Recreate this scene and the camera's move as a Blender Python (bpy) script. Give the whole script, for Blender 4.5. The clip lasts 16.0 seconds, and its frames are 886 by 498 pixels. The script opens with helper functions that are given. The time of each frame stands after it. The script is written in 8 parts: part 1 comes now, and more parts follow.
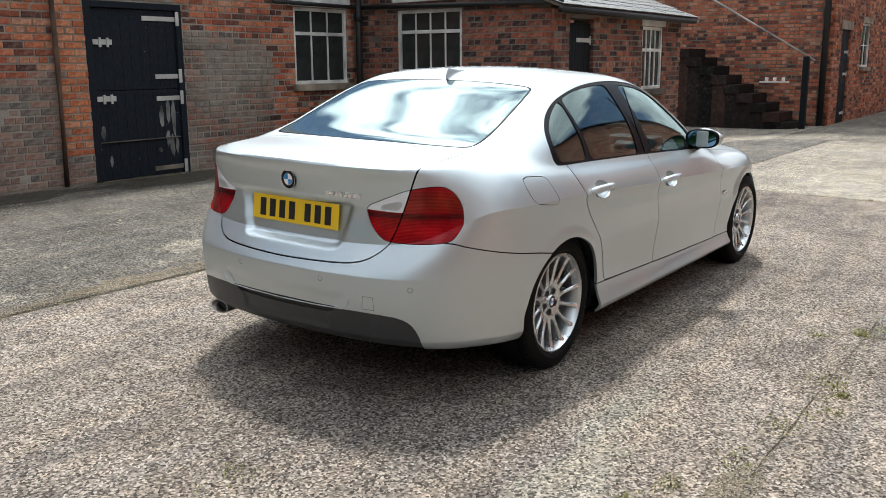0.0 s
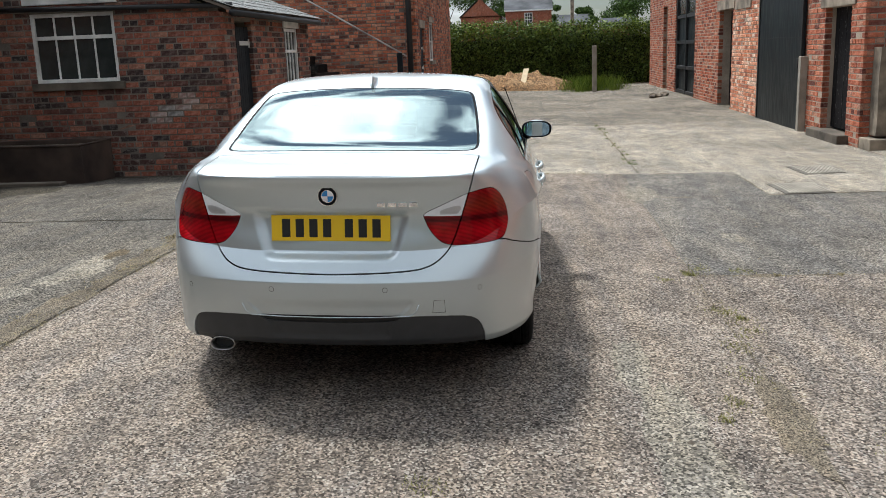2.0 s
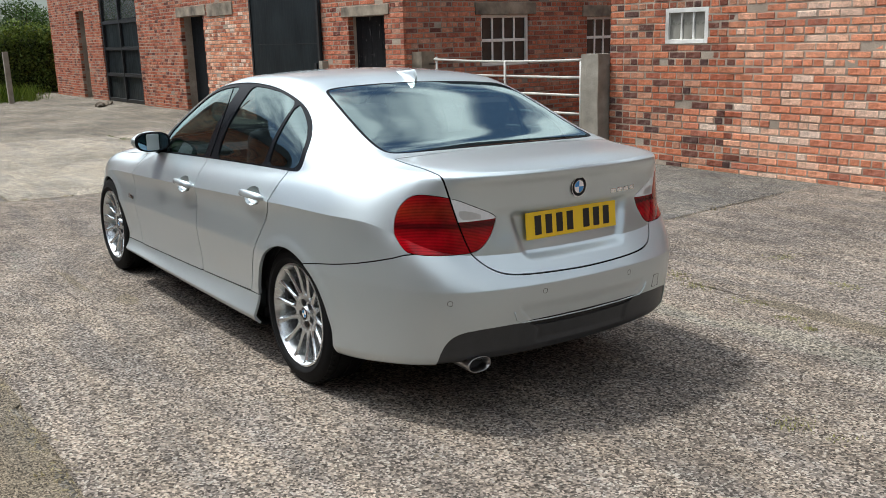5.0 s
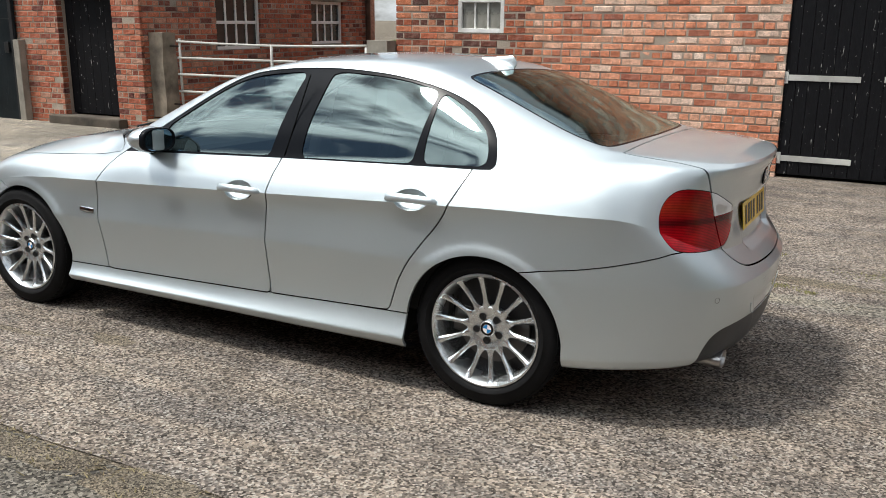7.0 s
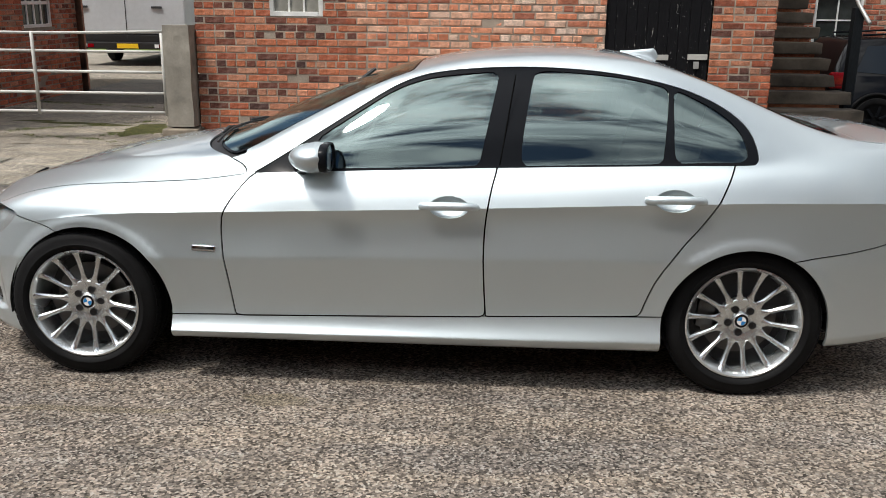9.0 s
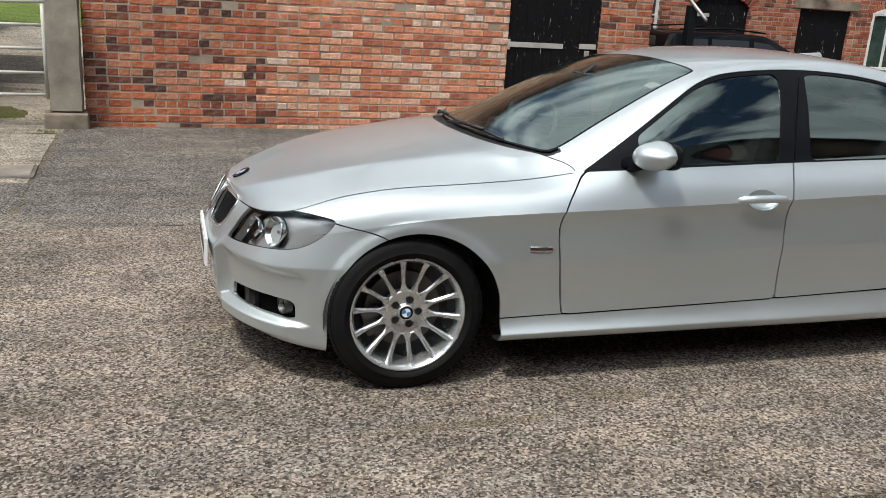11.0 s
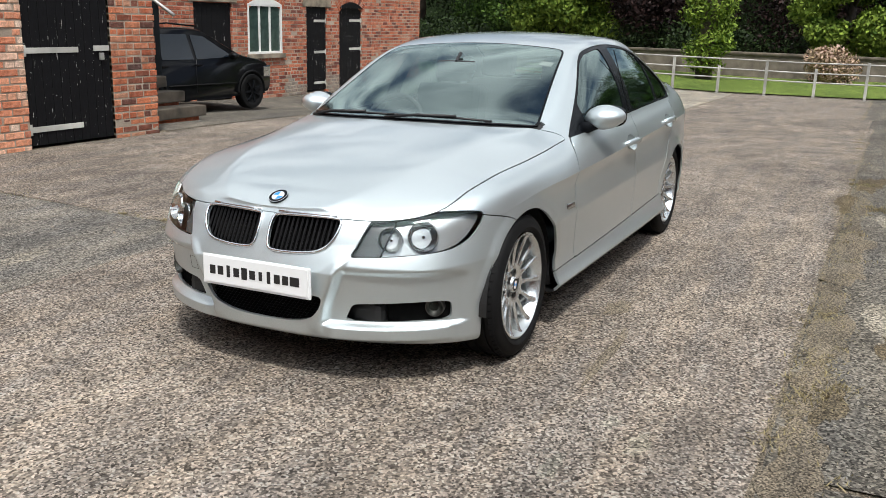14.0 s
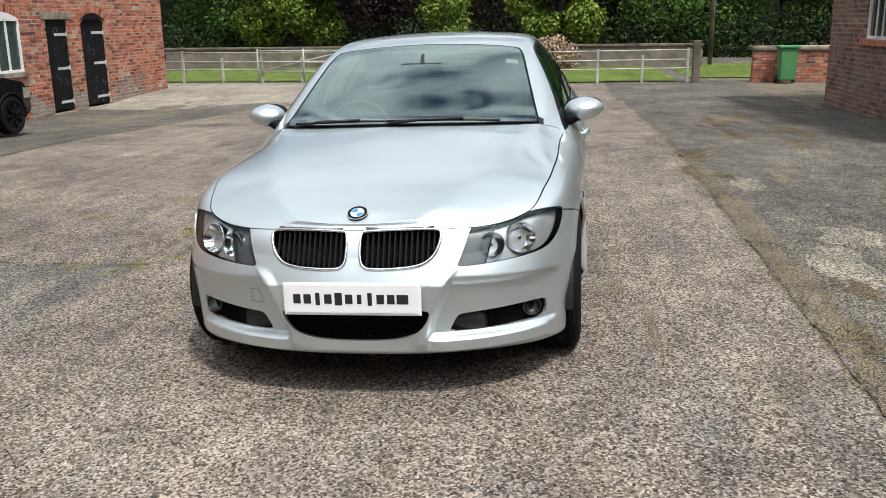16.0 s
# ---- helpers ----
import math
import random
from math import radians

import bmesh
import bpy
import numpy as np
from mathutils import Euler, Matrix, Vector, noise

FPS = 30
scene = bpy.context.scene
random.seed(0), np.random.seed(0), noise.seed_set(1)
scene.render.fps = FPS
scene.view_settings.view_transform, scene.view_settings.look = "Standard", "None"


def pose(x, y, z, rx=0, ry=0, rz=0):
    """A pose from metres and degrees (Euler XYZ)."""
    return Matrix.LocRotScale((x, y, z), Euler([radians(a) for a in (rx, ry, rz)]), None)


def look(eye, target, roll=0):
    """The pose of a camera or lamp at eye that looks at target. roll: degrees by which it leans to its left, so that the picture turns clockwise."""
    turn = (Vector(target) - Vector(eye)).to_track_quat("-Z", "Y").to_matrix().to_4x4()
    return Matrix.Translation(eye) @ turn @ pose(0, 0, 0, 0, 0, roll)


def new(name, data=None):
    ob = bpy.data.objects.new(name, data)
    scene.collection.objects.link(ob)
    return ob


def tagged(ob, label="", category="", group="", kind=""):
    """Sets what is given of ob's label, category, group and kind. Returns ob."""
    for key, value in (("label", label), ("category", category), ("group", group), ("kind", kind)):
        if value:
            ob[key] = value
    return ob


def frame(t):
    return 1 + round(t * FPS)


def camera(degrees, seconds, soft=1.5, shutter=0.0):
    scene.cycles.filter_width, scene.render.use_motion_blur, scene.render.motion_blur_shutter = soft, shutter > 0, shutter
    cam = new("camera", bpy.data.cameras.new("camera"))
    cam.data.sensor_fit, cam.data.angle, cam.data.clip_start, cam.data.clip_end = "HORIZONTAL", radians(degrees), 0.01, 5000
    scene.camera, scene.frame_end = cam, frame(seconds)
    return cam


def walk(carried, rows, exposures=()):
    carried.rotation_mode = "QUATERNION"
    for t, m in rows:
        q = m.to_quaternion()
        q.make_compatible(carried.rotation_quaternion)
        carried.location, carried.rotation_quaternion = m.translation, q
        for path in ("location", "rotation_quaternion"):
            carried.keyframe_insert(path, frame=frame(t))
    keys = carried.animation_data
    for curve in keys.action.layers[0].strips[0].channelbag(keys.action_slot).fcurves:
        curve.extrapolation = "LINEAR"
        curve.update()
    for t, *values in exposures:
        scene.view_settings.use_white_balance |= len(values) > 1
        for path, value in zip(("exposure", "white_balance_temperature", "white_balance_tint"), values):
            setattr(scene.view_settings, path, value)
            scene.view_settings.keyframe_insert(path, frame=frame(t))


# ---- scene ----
cam = camera(53.2, 16.0, soft=0.6)
PATH = [
    (0, (-4.969, -2.761, 1.473), (-3.383, -1.624, 1.036), 0.69),
    (0.5, (-5.304, -2.341, 1.473), (-3.550, -1.483, 1.041), 0.51),
    (1, (-5.584, -1.876, 1.480), (-3.748, -1.213, 1.044), -0.78),
    (1.5, (-5.816, -1.38, 1.504), (-3.903, -0.998, 1.062), -0.55),
    (2, (-5.904, -0.85, 1.524), (-3.962, -0.656, 1.083), -0.85),
    (2.5, (-5.915, -0.254, 1.52), (-3.968, -0.393, 1.08), 0.1),
    (3, (-5.838, 0.351, 1.518), (-3.912, 0.036, 1.079), 0.6),
    (3.2, (-5.794, 0.607, 1.495), (-3.883, 0.207, 1.06), 0.7),
    (5.3, (-4.62, 2.874, 1.485), (-3.135, 1.611, 1.038), -0.8),
    (5.5, (-4.445, 3.045, 1.505), (-3.021, 1.716, 1.051), -0.9),
    (6, (-3.935, 3.391, 1.487), (-2.638, 1.938, 1.03), -0.3),
    (6.5, (-3.385, 3.702, 1.473), (-2.257, 2.117, 1.01), 0.4),
    (7, (-2.81, 3.931, 1.459), (-1.901, 2.21, 0.996), 1.1),
    (7.5, (-2.205, 4.131, 1.472), (-1.516, 2.313, 1.001), 0.6),
    (8, (-1.595, 4.218, 1.492), (-1.132, 2.333, 1.012), 0.1),
    (8.5, (-0.979, 4.33, 1.507), (-0.672, 2.415, 1.02), -0.5),
    (9, (-0.341, 4.352, 1.501), (-0.233, 2.418, 1.002), 0.7),
    (9.5, (0.329, 4.356, 1.501), (0.288, 2.421, 0.997), 1.2),
    (10, (0.998, 4.3, 1.506), (0.722, 2.384, 1.002), 2.2),
    (10.2, (1.262, 4.282, 1.519), (0.926, 2.378, 1.009), 2.3),
    (12.3, (3.717, 3.43, 1.459), (2.5, 1.931, 0.937), 1.4),
    (12.5, (3.911, 3.319, 1.449), (2.582, 1.918, 0.929), 0.2),
    (13, (4.323, 2.969, 1.442), (2.88, 1.681, 0.933), -0.6),
    (13.5, (4.636, 2.603, 1.434), (3.076, 1.448, 0.95), -0.8),
    (14, (4.873, 2.229, 1.423), (3.141, 1.357, 0.934), 0.5),
    (14.5, (5.027, 1.834, 1.423), (3.203, 1.169, 0.942), 0.4),
    (15, (5.211, 1.436, 1.442), (3.318, 1.008, 0.957), 0.2),
    (15.5, (5.234, 1.108, 1.441), (3.324, 0.772, 0.953), -0.8),
    (16, (5.284, 0.837, 1.444), (3.368, 0.547, 0.951), -2.1),
]
TILT = Matrix.Rotation(radians(1.3), 4, "X")  # the car stands on a slight cross fall
walk(cam, [(t, TILT @ look(eye, goal, roll)) for t, eye, goal, roll in PATH], [(0, 0.36, 6200, 8), (0.6, 0.12, 6180, 8), (3, 0.12, 6140, 8), (6, 0.07, 6230, 8), (9, -0.12, 6450, 10), (12.5, -0.2, 6450, 9), (14, 0.06, 6350, 9), (16, 0.06, 6300, 9)])

# ---- light ----
SUN = Vector((0.40, 0.30, 1.0)).normalized()
world = bpy.data.worlds.new("sky")
scene.world = world
world.use_nodes = True
wn, wl = world.node_tree.nodes, world.node_tree.links
wn.clear()
sky = wn.new("ShaderNodeTexSky")
sky.sky_type, sky.sun_disc = "NISHITA", False
sky.ozone_density = 2.5
sky.sun_elevation = math.asin(SUN.z)
sky.sun_rotation = math.atan2(SUN.x, SUN.y)
coord = wn.new("ShaderNodeTexCoord")
stretch = wn.new("ShaderNodeMapping")
stretch.inputs["Scale"].default_value = (1.0, 1.0, 2.2)
stretch.inputs["Location"].default_value = (-9.79, -10.97, -15.97)
cloud = wn.new("ShaderNodeTexNoise")
cloud.inputs["Scale"].default_value, cloud.inputs["Detail"].default_value = 2.6, 7.0
cloud.inputs["Roughness"].default_value = 0.58
cover = wn.new("ShaderNodeValToRGB")
cover.color_ramp.elements[0].position, cover.color_ramp.elements[1].position = 0.43, 0.53
grey = wn.new("ShaderNodeTexNoise")
grey.inputs["Scale"].default_value, grey.inputs["Detail"].default_value = 5.0, 5.0
shade = wn.new("ShaderNodeValToRGB")
shade.color_ramp.elements[0].position, shade.color_ramp.elements[1].position = 0.3, 0.7
shade.color_ramp.elements[0].color, shade.color_ramp.elements[1].color = (8.0, 8.6, 9.2, 1), (19.5, 19.8, 20.0, 1)
mix = wn.new("ShaderNodeMix")
mix.data_type = "RGBA"
# clouds are brighter towards the sun
toward = wn.new("ShaderNodeVectorMath")
toward.operation = "DOT_PRODUCT"
toward.inputs[1].default_value = SUN
glare = wn.new("ShaderNodeMapRange")
glare.interpolation_type = "SMOOTHERSTEP"
glare.inputs["From Min"].default_value, glare.inputs["From Max"].default_value = 0.6, 1.0
glare.inputs["To Min"].default_value, glare.inputs["To Max"].default_value = 1.0, 3.4
bright = wn.new("ShaderNodeVectorMath")
bright.operation = "SCALE"
back = wn.new("ShaderNodeBackground")
back.inputs["Strength"].default_value = 0.065
out = wn.new("ShaderNodeOutputWorld")
wl.new(coord.outputs["Generated"], stretch.inputs["Vector"])
wl.new(stretch.outputs["Vector"], cloud.inputs["Vector"])
wl.new(stretch.outputs["Vector"], grey.inputs["Vector"])
veil = wn.new("ShaderNodeMapRange")
veil.interpolation_type = "SMOOTHSTEP"
veil.inputs["From Min"].default_value, veil.inputs["From Max"].default_value = 0.8, 0.95
veil.inputs["To Min"].default_value, veil.inputs["To Max"].default_value = 0.0, 0.02
thick, pale = wn.new("ShaderNodeMath"), wn.new("ShaderNodeMath")
wl.new(toward.outputs["Value"], veil.inputs["Value"])
wl.new(cloud.outputs["Fac"], thick.inputs[0])
wl.new(veil.outputs["Result"], thick.inputs[1])
wl.new(grey.outputs["Fac"], pale.inputs[0])
wl.new(veil.outputs["Result"], pale.inputs[1])
wl.new(thick.outputs["Value"], cover.inputs["Fac"])
wl.new(pale.outputs["Value"], shade.inputs["Fac"])
wl.new(cover.outputs["Color"], mix.inputs["Factor"])
wl.new(sky.outputs["Color"], mix.inputs["A"])
wl.new(coord.outputs["Generated"], toward.inputs[0])
wl.new(toward.outputs["Value"], glare.inputs["Value"])
wl.new(shade.outputs["Color"], bright.inputs[0])
wl.new(glare.outputs["Result"], bright.inputs["Scale"])
wl.new(bright.outputs["Vector"], mix.inputs["B"])
wl.new(mix.outputs["Result"], back.inputs["Color"])
wl.new(back.outputs["Background"], out.inputs["Surface"])
sun = new("sun", bpy.data.lights.new("sun", "SUN"))
sun.data.energy, sun.data.angle, sun.data.color = 3.7, radians(7.0), (1.0, 0.95, 0.87)
sun.matrix_world = look(SUN * 50, (0, 0, 0))


# ---- materials ----
class Paint:
    """A principled material with a few helpers that wire procedural nodes."""

    def __init__(self, name, color=(0.5, 0.5, 0.5), rough=0.6, metal=0.0, **inputs):
        self.m = bpy.data.materials.new(name)
        self.m.use_nodes = True
        self.n, self.l = self.m.node_tree.nodes, self.m.node_tree.links
        self.b = self.n["Principled BSDF"]
        self.b.inputs["Base Color"].default_value = (*color, 1)
        self.b.inputs["Roughness"].default_value = rough
        self.b.inputs["Metallic"].default_value = metal
        for key, value in inputs.items():
            self.b.inputs[key.replace("_", " ")].default_value = value
        self.place = None

    def dull(self):
        """Takes the sheen off a dusty surface."""
        self.b.inputs["Specular IOR Level"].default_value = 0.12
        return self

    def where(self):
        if self.place is None:
            self.place = self.n.new("ShaderNodeTexCoord").outputs["Object"]
        return self.place

    def scaled(self, sx, sy, sz):
        node = self.n.new("ShaderNodeMapping")
        node.inputs["Scale"].default_value = (sx, sy, sz)
        self.l.new(self.where(), node.inputs["Vector"])
        return node.outputs["Vector"]

    def noise(self, scale, detail=4.0, rough=0.55, vector=None):
        node = self.n.new("ShaderNodeTexNoise")
        node.inputs["Scale"].default_value, node.inputs["Detail"].default_value = scale, detail
        node.inputs["Roughness"].default_value = rough
        self.l.new(vector or self.where(), node.inputs["Vector"])
        return node.outputs["Fac"]

    def cells(self, scale, vector=None, out="Color", feature="F1"):
        node = self.n.new("ShaderNodeTexVoronoi")
        node.inputs["Scale"].default_value, node.feature = scale, feature
        self.l.new(vector or self.where(), node.inputs["Vector"])
        return node.outputs[out]

    def ramp(self, fac, *stops):
        node = self.n.new("ShaderNodeValToRGB")
        el = node.color_ramp.elements
        while len(el) < len(stops):
            el.new(0.5)
        for e, (pos, col) in zip(el, stops):
            e.position, e.color = pos, (*col, 1) if len(col) == 3 else col
        self.l.new(fac, node.inputs["Fac"])
        return node.outputs["Color"]

    def grey(self, fac, lo, hi, a=0.0, b=1.0):
        return self.ramp(fac, (lo, (a, a, a)), (hi, (b, b, b)))

    def mix(self, a, b, fac, how="MIX"):
        node = self.n.new("ShaderNodeMix")
        node.data_type, node.blend_type = "RGBA", how
        for key, v in (("Factor", fac), ("A", a), ("B", b)):
            if isinstance(v, (int, float)):
                node.inputs[key].default_value = v
            elif isinstance(v, tuple):
                node.inputs[key].default_value = (*v, 1)
            else:
                self.l.new(v, node.inputs[key])
        return node.outputs["Result"]

    def color(self, socket):
        self.l.new(socket, self.b.inputs["Base Color"])
        return self

    def rough(self, fac, lo, hi):
        self.l.new(self.grey(fac, 0.3, 0.7, lo, hi), self.b.inputs["Roughness"])
        return self

    def bump(self, fac, strength=0.3, distance=0.01):
        node = self.n.new("ShaderNodeBump")
        node.inputs["Strength"].default_value, node.inputs["Distance"].default_value = strength, distance
        self.l.new(fac, node.inputs["Height"])
        self.l.new(node.outputs["Normal"], self.b.inputs["Normal"])
        return self

    def varied(self):
        """A number between 0 and 1 that differs from piece to piece, whether pieces are objects or islands of one mesh."""
        obj, geo = self.n.new("ShaderNodeObjectInfo"), self.n.new("ShaderNodeNewGeometry")
        add, fract = self.n.new("ShaderNodeMath"), self.n.new("ShaderNodeMath")
        fract.operation = "FRACT"
        self.l.new(obj.outputs["Random"], add.inputs[0])
        self.l.new(geo.outputs["Random Per Island"], add.inputs[1])
        self.l.new(add.outputs[0], fract.inputs[0])
        return fract.outputs[0]


def plain(name, color, rough=0.6, metal=0.0, grain=60.0, amount=0.12, bump=0.1, **inputs):
    """A surface with slight mottling and fine relief."""
    p = Paint(name, color, rough, metal, **inputs)
    dark = tuple(c * (1 - amount * 2) for c in color)
    light = tuple(min(1.0, c * (1 + amount)) for c in color)
    big, fine = p.noise(grain * 0.08, 5), p.noise(grain, 3)
    p.color(p.mix(p.ramp(big, (0.3, dark), (0.7, light)), p.grey(fine, 0.3, 0.7, 0.85, 1.0), 0.5, "MULTIPLY"))
    if bump:
        p.bump(fine, bump, 0.004)
    return p.m


def brick_paint(name, stops, dirt=0.5, soot=(0.045, 0.04, 0.036), lime=0.5, smear=(0.52, 0.44, 0.38), wash=0.0):
    """Fired clay: each brick a tone of its own, with burnt faces, pits, soot in blotches and smears of lime."""
    p = Paint(name, rough=0.9)
    tone = p.ramp(p.varied(), *stops)
    blotch, grain, pits, face = p.noise(1.1, 6, 0.62), p.noise(30, 6, 0.75), p.noise(120, 2, 0.6), p.noise(7, 4, 0.6)
    c = p.mix(tone, p.grey(face, 0.3, 0.7, 0.62, 1.3), 0.9, "MULTIPLY")
    c = p.mix(c, p.grey(grain, 0.3, 0.7, 0.6, 1.5), 0.85, "MULTIPLY")
    c = p.mix(c, p.grey(pits, 0.35, 0.6, 0.65, 1.2), 0.6, "MULTIPLY")
    c = p.mix(c, soot, p.grey(blotch, 0.47, 0.72, 0.0, dirt))
    pale, spread = p.noise(13, 6, 0.75), p.noise(0.7, 4, 0.6)
    c = p.mix(c, smear, p.mix(p.grey(pale, 0.5, 0.66, 0.0, 0.8), p.grey(spread, 0.4, 0.62, 0.15 * lime, min(1.0, lime)), 1.0, "MULTIPLY"))
    if wash:
        # worn lime plaster still clinging in broad patches
        coat = p.mix(p.grey(p.noise(0.9, 5, 0.65), 0.4, 0.56, 0.25 * wash, wash), p.grey(p.noise(9, 5, 0.7), 0.3, 0.55, 0.45, 1.0), 1.0, "MULTIPLY")
        c = p.mix(c, p.mix(tuple(v * 0.55 for v in smear), tuple(v * 0.85 for v in smear), p.grey(face, 0.3, 0.7, 0.0, 1.0)), coat)
    return p.dull().color(c).bump(p.mix(grain, pits, 0.35), 0.8, 0.008).m


def mortar_paint(name, color, dirt):
    p = Paint(name, color, 0.95)
    c = p.ramp(p.noise(2.0, 6), (0.3, tuple(v * dirt for v in color)), (0.7, color))
    g = p.noise(90, 3)
    return p.dull().color(p.mix(c, p.grey(g, 0.3, 0.7, 0.65, 1.1), 0.7, "MULTIPLY")).bump(g, 0.5, 0.004).m


def ground_paint(name, dark, light, chip, stain=0.5, size=75.0, relief=0.6, rake=0.0):
    """Concrete with its stones showing: fine stones, patches of wear, oil and water stains."""
    p = Paint(name, rough=0.93)
    flat = p.scaled(1.0, 1.0, 1.0)
    stones = p.cells(size, flat)
    grit = p.noise(size * 1.7, 2, 0.7, flat)
    wear = p.noise(0.55, 7, 0.6, flat)
    mid = p.noise(3.5, 5, 0.65, flat)
    base = p.ramp(wear, (0.3, dark), (0.68, light))
    sep = p.n.new("ShaderNodeSeparateColor")
    p.l.new(stones, sep.inputs["Color"])
    speck = p.ramp(sep.outputs["Red"], (0.0, (0.13, 0.125, 0.12)), (0.45, (0.74, 0.74, 0.74)), (0.8, (1.4, 1.37, 1.33)), (1.0, (2.3, 2.24, 2.18)))
    c = p.mix(base, speck, 0.95, "MULTIPLY")
    c = p.mix(c, chip, p.grey(sep.outputs["Green"], 0.84, 0.94, 0.0, 0.7))
    c = p.mix(c, p.grey(grit, 0.3, 0.7, 0.6, 1.25), 0.7, "MULTIPLY")
    c = p.mix(c, p.grey(mid, 0.3, 0.7, 0.64, 1.2), 0.85, "MULTIPLY")
    run = p.noise(2.2, 5, 0.6, p.scaled(0.35, 2.6, 1.0))
    c = p.mix(c, p.ramp(run, (0.38, (0.8, 0.82, 0.86)), (0.62, (1.1, 1.07, 1.02))), 0.8, "MULTIPLY")
    blot = p.noise(1.3, 4, 0.5, p.scaled(0.6, 1.4, 1.0))
    c = p.mix(c, tuple(v * 0.45 for v in dark), p.grey(blot, 0.56, 0.8, 0.0, stain))
    p.color(c)
    lift = p.mix(grit, sep.outputs["Blue"], 0.5)
    if rake:
        lines = p.noise(7.0, 2, 0.5, p.scaled(9.0, 0.6, 1.0))
        lift = p.mix(lift, lines, rake)
    return p.dull().bump(lift, relief, 0.008).m


OLD = ((0.0, (0.08, 0.045, 0.04)), (0.16, (0.17, 0.065, 0.045)), (0.4, (0.4, 0.115, 0.06)), (0.7, (0.5, 0.17, 0.085)), (1.0, (0.46, 0.24, 0.155)))
SOOTY = ((0.0, (0.04, 0.034, 0.034)), (0.25, (0.1, 0.05, 0.042)), (0.55, (0.24, 0.085, 0.058)), (0.85, (0.33, 0.115, 0.07)), (1.0, (0.3, 0.17, 0.12)))
FRESH = ((0.0, (0.36, 0.13, 0.085)), (0.2, (0.58, 0.21, 0.115)), (0.5, (0.7, 0.3, 0.175)), (0.8, (0.7, 0.4, 0.27)), (1.0, (0.72, 0.55, 0.44)))
RED = ((0.0, (0.13, 0.05, 0.042)), (0.3, (0.36, 0.105, 0.06)), (0.75, (0.47, 0.16, 0.09)), (1.0, (0.42, 0.24, 0.17)))
ORANGE = ((0.0, (0.36, 0.11, 0.05)), (0.5, (0.5, 0.17, 0.075)), (1.0, (0.58, 0.27, 0.15)))
